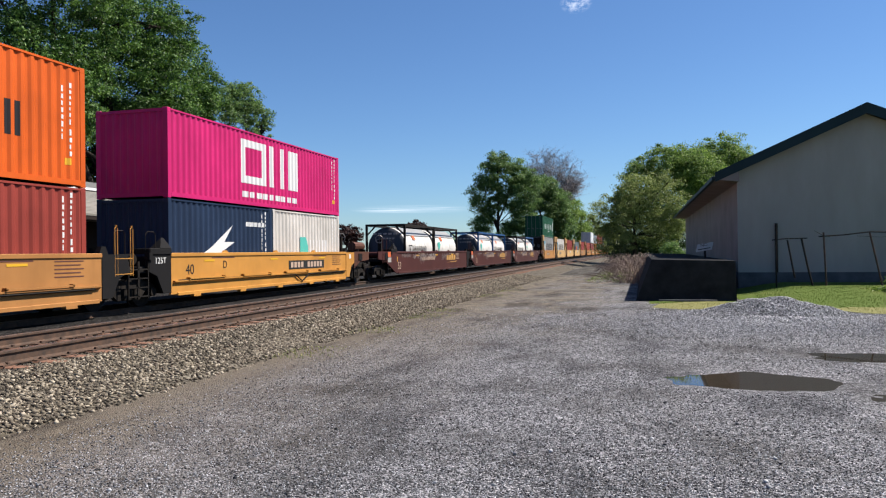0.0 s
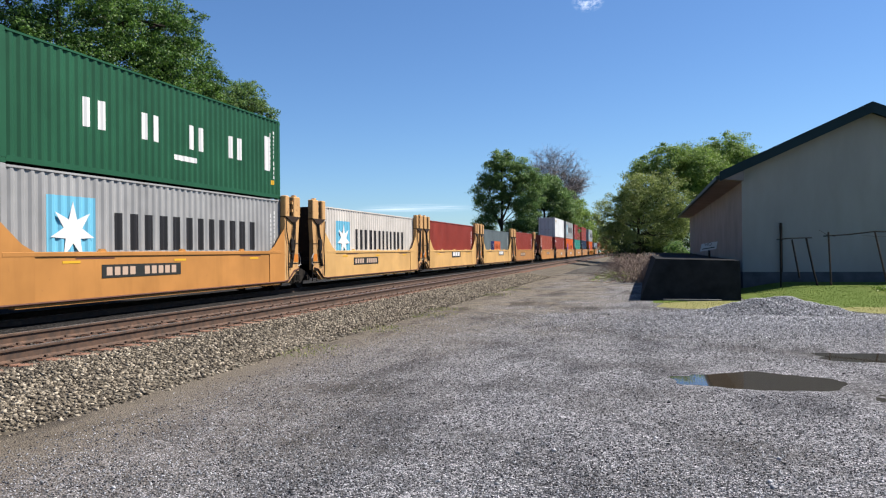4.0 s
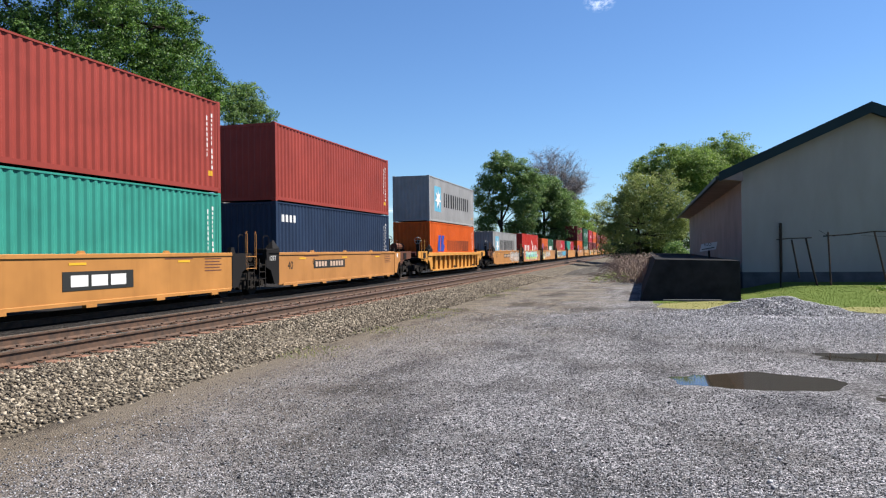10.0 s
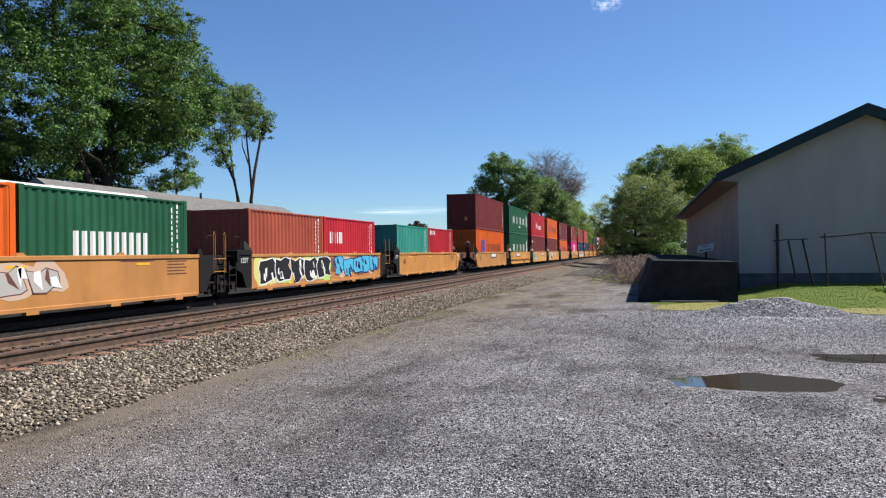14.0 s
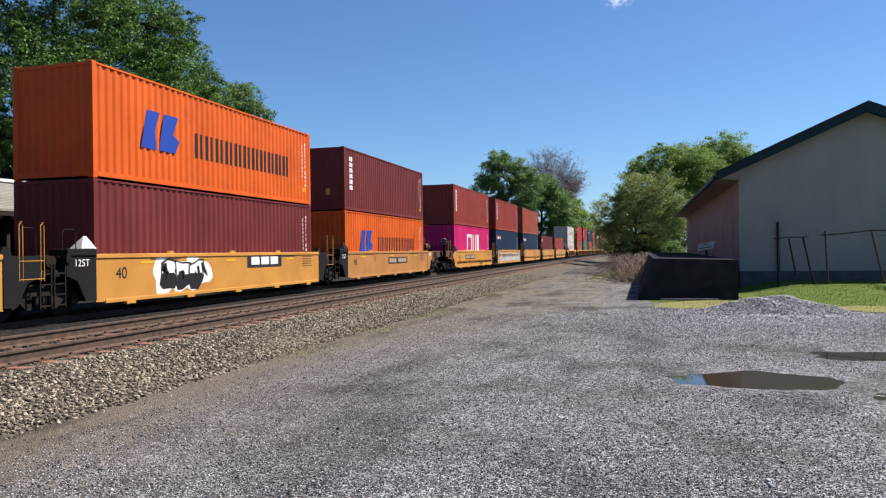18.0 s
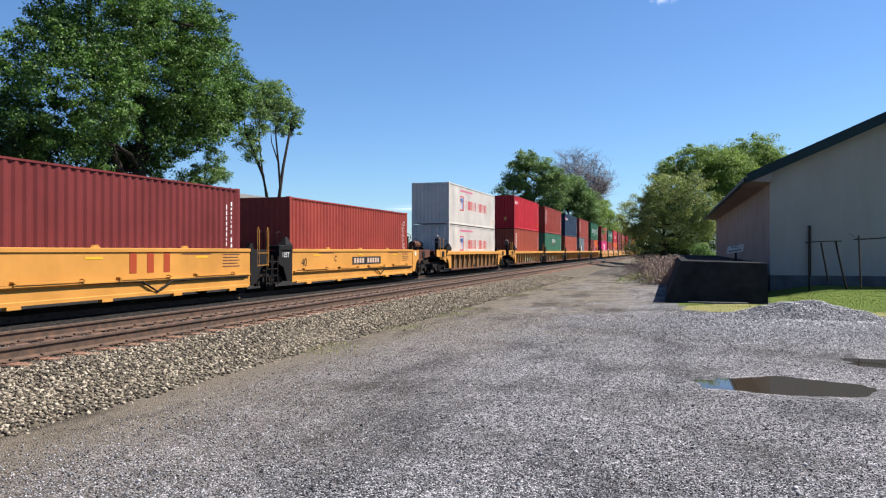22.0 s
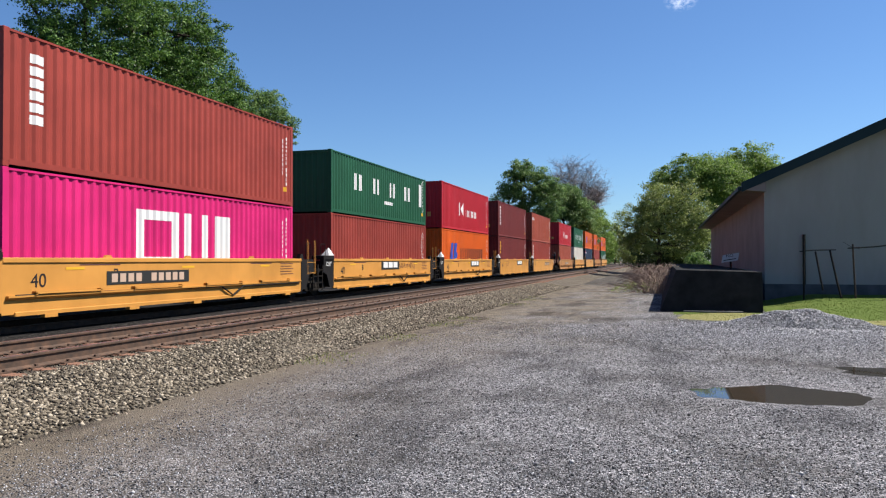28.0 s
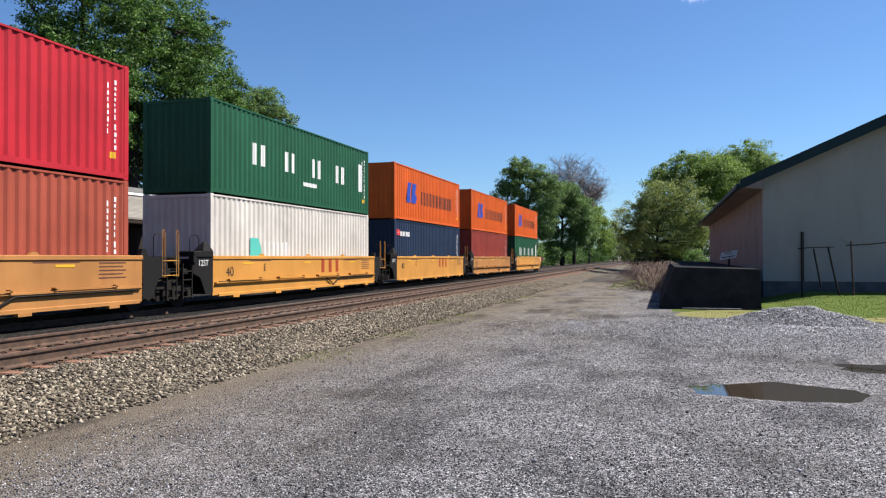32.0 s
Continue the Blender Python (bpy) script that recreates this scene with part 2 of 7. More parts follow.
# ---------------------------------------------------------------- mesh helpers
class Shape:
    """Collects boxes, pipes, prisms and sheets; becomes one mesh."""
    def __init__(self):
        self.v, self.f = [], []

    def add(self, verts, faces):
        k = len(self.v)
        self.v += [tuple(p) for p in verts]
        self.f += [tuple(i + k for i in face) for face in faces]
        return self

    def box(self, x0, x1, y0, y1, z0, z1, cut=0.0):
        """A box; cut bevels its upright edges and its top edge."""
        if not cut:
            return self.add([(x, y, z) for z in (z0, z1) for y in (y0, y1) for x in (x0, x1)],
                            [(0, 2, 3, 1), (4, 5, 7, 6), (0, 1, 5, 4), (2, 6, 7, 3), (0, 4, 6, 2), (1, 3, 7, 5)])
        ring = lambda d: [(x0 + d + cut, y0 + d), (x1 - d - cut, y0 + d), (x1 - d, y0 + d + cut), (x1 - d, y1 - d - cut), (x1 - d - cut, y1 - d), (x0 + d + cut, y1 - d), (x0 + d, y1 - d - cut), (x0 + d, y0 + d + cut)]
        vs = [(x, y, z0) for x, y in ring(0)] + [(x, y, z1 - cut) for x, y in ring(0)] + [(x, y, z1) for x, y in ring(cut)]
        fs = [tuple(range(7, -1, -1)), tuple(range(16, 24))]
        for k in (0, 8):
            fs += [(k + i, k + (i + 1) % 8, k + 8 + (i + 1) % 8, k + 8 + i) for i in range(8)]
        return self.add(vs, fs)

    def pipe(self, points, r, n=6, r1=None):
        """A tube through the points, tapering to r1."""
        pts = [Vector(p) for p in points]
        rings = []
        for i, p in enumerate(pts):
            d = (pts[min(i + 1, len(pts) - 1)] - pts[max(i - 1, 0)]).normalized()
            a = d.orthogonal().normalized() if abs(d.z) > 0.95 else d.cross(Vector((0, 0, 1))).normalized()
            b = d.cross(a)
            rr = r if r1 is None else r + (r1 - r) * i / (len(pts) - 1)
            rings.append([p + rr * (math.cos(k * math.tau / n) * a + math.sin(k * math.tau / n) * b) for k in range(n)])
        fs = [(i * n + k, i * n + (k + 1) % n, (i + 1) * n + (k + 1) % n, (i + 1) * n + k) for i in range(len(pts) - 1) for k in range(n)]
        fs += [tuple(range(n - 1, -1, -1)), tuple(range((len(pts) - 1) * n, len(pts) * n))]
        return self.add([q for ring in rings for q in ring], fs)

    def prism(self, outline, axis, a, b):
        """An outline of 2D points drawn out along an axis from a to b."""
        put = {"x": lambda p, w: (w, p[0], p[1]), "y": lambda p, w: (p[0], w, p[1]), "z": lambda p, w: (p[0], p[1], w)}[axis]
        n = len(outline)
        return self.add([put(p, w) for w in (a, b) for p in outline],
                        [tuple(range(n - 1, -1, -1)), tuple(range(n, 2 * n))] + [(i, (i + 1) % n, n + (i + 1) % n, n + i) for i in range(n)])

    def mesh(self, name):
        me = bpy.data.meshes.new(name)
        me.from_pydata(self.v, [], self.f)
        bm = bmesh.new()
        bm.from_mesh(me)
        bmesh.ops.recalc_face_normals(bm, faces=bm.faces)
        bm.to_mesh(me)
        bm.free()
        return me


def part(name, shape, material, parent=None, label="", at=None):
    """One mesh object, under its thing or part; a mesh may be shared, its material is the object's own."""
    me = shape if isinstance(shape, bpy.types.Mesh) else shape.mesh(name)
    if not me.materials:
        me.materials.append(material)
    ob = new(name, me)
    ob.material_slots[0].link = "OBJECT"
    ob.material_slots[0].material = material
    if parent:
        ob.parent = parent
    if at is not None:
        ob.matrix_basis = at
    return tagged(ob, label)


def sheet(name, verts, faces, material, smooth=False):
    """A mesh from number arrays."""
    me = bpy.data.meshes.new(name)
    me.from_pydata(verts, [], faces)
    me.materials.append(material)
    if smooth:
        me.shade_smooth()
    return new(name, me)


def rubble(name, spots, sizes, material, seed, flat=0.75):
    """Many six-cornered stones at the spots, one mesh."""
    rng = np.random.default_rng(seed)
    n = len(spots)
    base = np.array([(1, 0, 0), (-1, 0, 0), (0, 1, 0), (0, -1, 0), (0, 0, 1), (0, 0, -1)], float)
    tri = np.array([(0, 2, 4), (2, 1, 4), (1, 3, 4), (3, 0, 4), (2, 0, 5), (1, 2, 5), (3, 1, 5), (0, 3, 5)])
    v = base[None] * rng.uniform(0.6, 1.15, (n, 6, 1)) + rng.normal(0, 0.22, (n, 6, 3))
    q = rng.normal(size=(n, 4))
    q /= np.linalg.norm(q, axis=1)[:, None]
    w, x, y, z = q.T
    rot = np.stack([1 - 2 * (y * y + z * z), 2 * (x * y - z * w), 2 * (x * z + y * w), 2 * (x * y + z * w), 1 - 2 * (x * x + z * z), 2 * (y * z - x * w),
                    2 * (x * z - y * w), 2 * (y * z + x * w), 1 - 2 * (x * x + y * y)], 1).reshape(n, 3, 3)
    v = np.einsum("nij,nkj->nki", rot, v) * np.array((1, 1, flat)) * sizes[:, None, None] + spots[:, None, :]
    f = (tri[None] + 6 * np.arange(n)[:, None, None]).reshape(-1, 3)
    me = bpy.data.meshes.new(name)
    me.vertices.add(6 * n), me.loops.add(24 * n), me.polygons.add(8 * n)
    me.vertices.foreach_set("co", v.reshape(-1))
    me.loops.foreach_set("vertex_index", f.reshape(-1).astype(np.int32))
    me.polygons.foreach_set("loop_start", np.arange(0, 24 * n, 3, dtype=np.int32))
    me.update(calc_edges=True)
    me.materials.append(material)
    return new(name, me)


# ---------------------------------------------------------------- ground, tracks
RAIL_Z = 0.415
NEAR_X, TRAIN_X, TRAIN_Z = -8.66, -14.255, 0.195


PUDDLES = [(1.42, 9.72, 1.02, 0.72, 0.2, 1.0), (3.52, 12.1, 1.2, 0.6, 0.0, 2.0), (3.36, 8.5, 1.0, 0.76, 0.05, 3.0)]
WATER_Z = -0.018


def hollow(x, y):
    """How far inside a puddle's hollow a place lies: 1 in the middle, 0 outside."""
    w = 0.0
    for cx, cy, rx, ry, turn, sd in PUDDLES:
        dx, dy = x - cx, y - cy
        ex, ey = dx * math.cos(turn) + dy * math.sin(turn), dy * math.cos(turn) - dx * math.sin(turn)
        q = math.hypot(ex / rx, ey / (ry * (1 - 0.32 * max(-1, min(1, ex / rx))))) + 0.3 * noise.noise((x * 1.7 + sd, y * 2.6, 4.0)) + 0.12 * noise.noise((x * 6, y * 6, 4.0))
        w = max(w, min(1.0, max(0.0, (1.7 - q) / 1.4)))
    return w * w * (3 - 2 * w)


def ground_height(x, y):
    """The lot is nearly level, with shallow hollows that hold water."""
    w = hollow(x, y) if -0.5 < x < 6 and 7 < y < 14 else 0.0
    return w * -0.045 + (1 - w) * rough_height(x, y)


def rough_height(x, y):
    return 0.012 + 0.02 * noise.noise((x * 0.25, y * 0.25, 0.3)) + 0.012 * noise.noise((x * 1.1, y * 1.1, 2.0))


def far_noise(x, y):
    return ground_height(x, y) if -5.3 < x < 12 and 0 < y < 60 else 0.0


xs = [-1500, -400, -120, -60, -34, -24, -21.4, -19, -11.6, -5.6] + [-5.2 + 0.4 * i for i in range(13)] + [0.1 * i for i in range(52)] + [5.2 + 0.4 * i for i in range(18)] + [14, 30, 80, 300, 1500]
ys = [-300, -60, -10] + [0.4 * i for i in range(18)] + [7.2 + 0.08 * i for i in range(80)] + [13.6 + 0.4 * i for i in range(42)] + [32, 36, 42, 50, 60, 80, 120, 200, 400, 900, 2500]
gv = [(x, y, (-0.25 if -22 < x < -11 else 0.0) + far_noise(x, y)) for y in ys for x in xs]
gf = [(j * len(xs) + i, j * len(xs) + i + 1, (j + 1) * len(xs) + i + 1, (j + 1) * len(xs) + i) for j in range(len(ys) - 1) for i in range(len(xs) - 1)]
ground = sheet("ground", gv, gf, M_GRAVEL, True)
tagged(ground, "grey crushed-stone lot with worn dirt patches", "ground", kind="structure")


def bed(name, outline, material, label, y0=-60, y1=1600):
    s = Shape()
    steps = [y0, 0] + [1.0 * i for i in range(2, 60, 2)] + [70, 90, 120, 200, 400, 800, y1]
    vs, fs, n = [], [], len(outline)
    for y in steps:
        vs += [(x + (0.07 * noise.noise((y * 0.5, x, 7.0)) if i in (0, n - 1) else 0), y, z + (0.02 * noise.noise((x * 2, y * 0.7, 1.0)) if 0 < i < n - 1 else 0)) for i, (x, z) in enumerate(outline)]
    for j in range(len(steps) - 1):
        fs += [(j * n + i, j * n + i + 1, (j + 1) * n + i + 1, (j + 1) * n + i) for i in range(n - 1)]
    ob = sheet(name, vs, fs, material, True)
    return tagged(ob, label, "ballast", kind="structure")


bed("track_bed_near", [(-5.3, -0.05), (-5.7, 0.02), (-6.4, 0.1), (-6.95, 0.19), (-7.3, 0.215), (-8.66, 0.2), (-10.05, 0.2)], M_BALLAST, "pale crushed-stone ballast shoulder sloping up to the rails")
bed("track_bed_between", [(-9.62, 0.2), (-9.72, 0.262), (-10.05, 0.268), (-10.5, 0.1), (-11.3, -0.06), (-12.2, 0.0), (-12.7, 0.05), (-13.3, 0.055), (-14.2, 0.045), (-15.2, 0.045), (-15.8, 0.0), (-17.6, -0.1), (-21.4, -0.05)], M_SHADEBED, "ballast under and beside the train, darkened as its shade")


def rail_outline():
    return [(-0.07, -0.18), (0.07, -0.18), (0.07, -0.165), (0.012, -0.14), (0.012, -0.045), (0.036, -0.032), (0.036, -0.006), (0.028, 0.0), (-0.028, 0.0), (-0.036, -0.006), (-0.036, -0.032), (-0.012, -0.045), (-0.012, -0.14), (-0.07, -0.165)]


def track(name, cx, cz, label):
    th = new(name)
    th.location = (cx, 0, cz)
    tagged(th, label, "railway track", kind="structure")
    for side in (-0.7535, 0.7535):
        part("rail", Shape().prism([(x + side, z) for x, z in rail_outline()], "y", -60, 1600), M_RUST, th)
        part("rail_head", Shape().box(side - 0.03, side + 0.03, -60, 1600, 0.0005, 0.003), M_RAILTOP, th, "worn bright running surface")
    return th


track_near = track("track_near", NEAR_X, RAIL_Z, "empty rusty railway track on timber ties")
track_train = track("track_far", TRAIN_X, TRAIN_Z, "railway track under the passing train")

# ---------------------------------------------------------------- the train
# Local frame of a car and its load: y = 0 at the load's leading end, +y towards the train's tail, z = 0 on the rail.
LONG, SHORT, HALF_W = 12.192, 6.058, 1.219
FLOOR_Z = 0.485
SPEED, GAIN = 21.853, 0.0217
MOVERS = []      # (thing, y at the start, z)


def run_out(t):
    """How far the train has rolled after t seconds."""
    return SPEED * t + GAIN * t * t / 2


PAINTS = dict(
    orange=paint("orange container paint", (0.88, 0.152, 0.02), 0.25), snow=paint("clean white reefer paint", (0.88, 0.89, 0.89), 0.08), magenta=paint("magenta container paint", (0.82, 0.03, 0.21), 0.15),
    red=paint("bright red container paint", (0.60, 0.03, 0.045), 0.15), scarlet=paint("scarlet container paint", (0.70, 0.05, 0.035), 0.12), brick=paint("brick red container paint", (0.39, 0.068, 0.05), 0.25),
    maroon=paint("maroon container paint", (0.22, 0.042, 0.04), 0.25), coral=paint("faded coral container paint", (0.47, 0.105, 0.064), 0.3),
    green=paint("dark green container paint", (0.024, 0.125, 0.062), 0.2), teal=paint("teal container paint", (0.05, 0.36, 0.28), 0.2),
    sage=paint("dull green container paint", (0.07, 0.22, 0.14), 0.35), navy=paint("navy blue container paint", (0.028, 0.05, 0.1), 0.25),
    grey=paint("light grey container paint", (0.45, 0.455, 0.45), 0.3), slate=paint("blue-grey container paint", (0.2, 0.25, 0.265), 0.3),
    white=paint("off-white container paint", (0.87, 0.82, 0.74), 0.3), bluebox=paint("mid blue container paint", (0.03, 0.12, 0.3), 0.2))
COLOUR_WORDS = dict(orange="bright orange", magenta="magenta pink", red="bright red", scarlet="scarlet red", brick="brick red", maroon="dark maroon", coral="faded coral red", green="dark green",
                    teal="teal green", sage="dull sage green", navy="navy blue", grey="light grey", slate="blue-grey", white="off-white", snow="clean white", bluebox="mid blue")


def ink(name, c):
    return shader(name, tone(c, 0.74), 0.55, 0, 0.2)


INK = dict(white=ink("white lettering paint", (0.78, 0.78, 0.76)), black=ink("black lettering paint", (0.02, 0.02, 0.022)), blue=ink("blue mark paint", (0.02, 0.06, 0.35)),
           sky=ink("light blue mark paint", (0.16, 0.5, 0.68)), red=ink("red mark paint", (0.6, 0.04, 0.05)), yellow=ink("yellow mark paint", (0.75, 0.42, 0.03)),
           gold=ink("gold mark paint", (0.6, 0.34, 0.1)), tan=ink("tan lettering paint", (0.55, 0.4, 0.3)), teal=ink("turquoise mark paint", (0.1, 0.5, 0.42)),
           bluemark=ink("clear blue mark paint", (0.04, 0.2, 0.5)), navy=ink("navy mark paint", (0.02, 0.03, 0.12)), orange=ink("orange mark paint", (0.72, 0.17, 0.06)), cyan=ink("cyan spray paint", (0.08, 0.42, 0.62)),
           pink=ink("pink spray paint", (0.7, 0.2, 0.3)), brown=ink("brown spray paint", (0.14, 0.06, 0.05)), rust=ink("red-brown word paint", (0.36, 0.06, 0.02)), rustpatch=ink("rusty orange patch paint", (0.6, 0.2, 0.03)), pinkpale=ink("pale pink spray paint", (0.75, 0.42, 0.5)), chalk=ink("chalky scrawl paint", (0.3, 0.25, 0.235)), mint=ink("mint spray paint", (0.42, 0.72, 0.62)), aqua=ink("lime green spray paint", (0.42, 0.66, 0.16)), paleblue=ink("pale blue spray paint", (0.35, 0.6, 0.62)), dusty=ink("dusty pale spray paint", (0.42, 0.4, 0.37)), lemon=ink("lemon spray paint", (0.62, 0.6, 0.2)), green=ink("dark green spray paint", (0.03, 0.16, 0.1)), oxide=ink("dull brown spray paint", (0.18, 0.075, 0.06)), paleteal=ink("pale turquoise spray paint", (0.25, 0.55, 0.52)), plate=ink("dark plate paint", (0.03, 0.032, 0.03)))

PITCH, DENT = 0.2785, 0.036


def ridge_in(y):
    """How far the corrugated side lies inside its outer ridges at y."""
    k = (y / PITCH) % 1.0
    return 0.0 if k < 0.25 else DENT * (k - 0.25) * 4 if k < 0.5 else DENT if k < 0.75 else DENT * (1 - k) * 4


def ridge_cuts(a, b):
    c = [a] + [k * PITCH / 4 for k in range(int(a / PITCH * 4) + 1, int(b / PITCH * 4) + 1) if a < k * PITCH / 4 < b] + [b]
    return c


def corrugated_side(length, z0, z1, side):
    """Pressed-steel side with outer face at the box's width, top and bottom closed by the rails."""
    s, cuts = Shape(), ridge_cuts(0.13, length - 0.13)
    xs_ = [side * (HALF_W - 0.012 - ridge_in(c)) for c in cuts]
    n = len(cuts)
    s.add([(x - side * d, c, z) for d in (0, 0.004) for z in (z0, z1) for x, c in zip(xs_, cuts)],
          [(i, i + 1, n + i + 1, n + i) for i in range(n - 1)] + [(2 * n + i, 3 * n + i, 3 * n + i + 1, 2 * n + i + 1) for i in range(n - 1)] + [(0, n, 3 * n, 2 * n), (n - 1, 3 * n - 1, 4 * n - 1, 2 * n - 1)])
    return s


def on_side(s, y0, y1, z0, z1, lift=0.004, flat=False):
    """A painted patch that follows the corrugation of the near side."""
    cuts = [y0, y1] if flat else ridge_cuts(y0, y1)
    xs_ = [HALF_W - 0.012 - (0 if flat else ridge_in(c)) + lift for c in cuts]
    n = len(cuts)
    return s.add([(x, c, z0) for x, c in zip(xs_, cuts)] + [(x, c, z1) for x, c in zip(xs_, cuts)], [(i, i + 1, n + i + 1, n + i) for i in range(n - 1)])


BOX_MESH = {}


def box_meshes(length, high):
    """Shared meshes of one size of container."""
    key = (length, high)
    if key in BOX_MESH:
        return BOX_MESH[key]
    H, W, L = high, HALF_W, length
    d = {}
    fr = Shape()
    for x0, x1 in ((-W, -W + 0.06), (W - 0.06, W)):
        fr.box(x0, x1, 0.16, L - 0.16, 0.035, 0.16).box(x0, x1, 0.16, L - 0.16, H - 0.07, H - 0.022)
    for y0 in (0.01, L - 0.07):
        fr.box(-W + 0.16, W - 0.16, y0, y0 + 0.06, 0.035, 0.16).box(-W + 0.16, W - 0.16, y0, y0 + 0.06, H - 0.11, H - 0.022)
    d["frame"] = fr.mesh("frame")
    po = Shape()
    po.prism([(0, 0), (0.16, 0), (0.16, 0.05), (0.06, 0.05), (0.06, 0.15), (0, 0.15)], "z", 0.115, H - 0.115)
    d["corner_post"] = po.mesh("corner_post")
    d["corner_casting"] = Shape().box(0, 0.165, 0, 0.178, 0, 0.118, 0.012).mesh("corner_casting")
    d["near"] = corrugated_side(L, 0.16, H - 0.07, 1).mesh("side_panel")
    d["far"] = corrugated_side(L, 0.16, H - 0.07, -1).mesh("side_panel")
    ro, n = Shape(), int(L / 0.21)
    for i in range(n):
        a = 0.07 + (L - 0.14) * i / n
        b = a + (L - 0.14) / n
        m = (a + b) / 2
        ro.add([(-W + 0.05, a, H - 0.03), (W - 0.05, a, H - 0.03), (-W + 0.05, m, H - 0.012), (W - 0.05, m, H - 0.012), (-W + 0.05, b, H - 0.03), (W - 0.05, b, H - 0.03)], [(0, 1, 3, 2), (2, 3, 5, 4)])
    d["roof_panel"] = ro.mesh("roof_panel")
    en, k = Shape(), [-W + 0.1 + i * (2 * W - 0.2) / 36 for i in range(37)]
    dep = [0.03 + 0.03 * ((i // 2) % 2) for i in range(37)]
    en.add([(x, y, 0.16) for x, y in zip(k, dep)] + [(x, y, H - 0.1) for x, y in zip(k, dep)], [(i, i + 1, 38 + i, 37 + i) for i in range(36)])
    d["end_panel"] = en.mesh("end_panel")
    do = Shape().box(0.012, W - 0.1, 0.0, 0.045, 0.16, H - 0.11, 0.01)
    for q in range(4):
        z = 0.3 + q * (H - 0.6) / 4
        do.box(0.14, W - 0.2, -0.012, 0.002, z, z + (H - 0.6) / 4 - 0.12)
    d["door"] = do.mesh("door")
    lr = Shape().pipe([(0, 0, 0.1), (0, 0, H - 0.08)], 0.017, 6).box(-0.05, 0.05, -0.02, 0.03, 0.09, 0.16).box(-0.05, 0.05, -0.02, 0.03, H - 0.15, H - 0.08).box(-0.02, 0.3, -0.03, -0.01, 1.1, 1.14)
    d["lock_rod"] = lr.mesh("lock_rod")
    fl = Shape().box(-W + 0.05, W - 0.05, 0.1, L - 0.1, 0.06, 0.15)
    d["floor_pan"] = fl.mesh("floor_pan")
    BOX_MESH[key] = d
    return d


def flat_side(length, high):
    """Smooth insulated side with shallow upright seams."""
    return Shape().box(HALF_W - 0.05, HALF_W - 0.012, 0.13, length - 0.13, 0.16, high - 0.07).mesh("side_panel")


def container(colour, length, high, doors, u, z, word=""):
    """A steel shipping container; doors True where its doors lead."""
    d, mat = box_meshes(length, high), PAINTS[colour]
    th = new("shipping_container")
    skin = "smooth-sided" if colour == "snow" else "corrugated"
    size = "forty-foot" if length > 10 else "twenty-foot"
    tagged(th, f"{COLOUR_WORDS[colour]} {skin} steel {size} shipping container{word}", "shipping container", "containers on the train")
    part("frame", d["frame"], mat, th)
    part("side_panel", flat_side(length, high) if colour == "snow" else d["near"], mat, th)
    part("side_panel", d["far"], mat, th)
    if colour == "snow":
        wide = (length - 0.26) / 14
        for k in range(14):
            part("wall_sheet", Shape().box(HALF_W - 0.03, HALF_W - 0.008, 0.134 + wide * k, 0.126 + wide * (k + 1), 0.16, high - 0.07), mat, th)
    part("roof_panel", d["roof_panel"], mat, th)
    part("floor_pan", d["floor_pan"], M_DARK, th)
    W, L, H = HALF_W, length, high
    for x, y, rz in ((-W, 0.01, 0), (W, 0.01, 90), (W, L - 0.01, 180), (-W, L - 0.01, 270)):
        m = pose(x, y, 0, 0, 0, rz)
        part("corner_post", d["corner_post"], mat, th, at=m)
        for zz in (0, H - 0.118):
            part("corner_casting", d["corner_casting"], mat, th, at=pose(x, y + (-0.01 if y < 1 else 0.01), zz, 0, 0, rz))
    part("end_panel", d["end_panel"], mat, th, at=pose(0, L, 0, 0, 0, 180) if doors else None)
    if colour in ("red", "maroon") and not doors:
        part("end_sticker", shared("end_sticker", lambda: Shape().box(0.28, 0.5, 0.024, 0.03, 0.72, 1.0)), INK["gold"], th, "faded tan placard")
    m0 = Matrix() if doors else pose(0, L, 0, 0, 0, 180)
    for k in (1, -1):
        dm = m0 @ pose(0 if k == 1 else -(W - 0.1) - 0.012, 0.03, 0)
        dr = part("door", d["door"], mat, th, at=dm)
        for x in (0.22, 0.85):
            part("lock_rod", d["lock_rod"], M_STEEL, dr, at=pose(x, -0.03, 0))
    MOVERS.append((th, u, z))
    return th


def star(cy, cz, r, points=7):
    out = []
    for i in range(points * 2):
        a, q = math.pi * i / points + math.pi / 2, r if i % 2 == 0 else r * 0.42
        out.append((cy + q * math.cos(a), cz + q * math.sin(a)))
    return out


MARK_X = HALF_W - 0.006


def rect(y0, y1, z0, z1, lift=0.004):
    return on_side(Shape(), y0, y1, z0, z1, lift)


def word(y0, y1, z0, z1, n, colour, pair=True, fill=0.76):
    """A word as plain upright bars, one or two to a letter."""
    out, step = [], (y1 - y0) / n
    for i in range(n):
        a, w = y0 + i * step, step * fill
        if pair:
            out += [("word_bar", rect(a, a + w * 0.34, z0, z1), colour), ("word_bar", rect(a + w * 0.66, a + w, z0, z1), colour)]
        else:
            out.append(("word_bar", rect(a, a + w, z0, z1), colour))
    return out


def plate(pts, colour, lift=0.0):
    return [("mark", Shape().prism(pts, "x", MARK_X + lift, MARK_X + lift + 0.003), colour)]


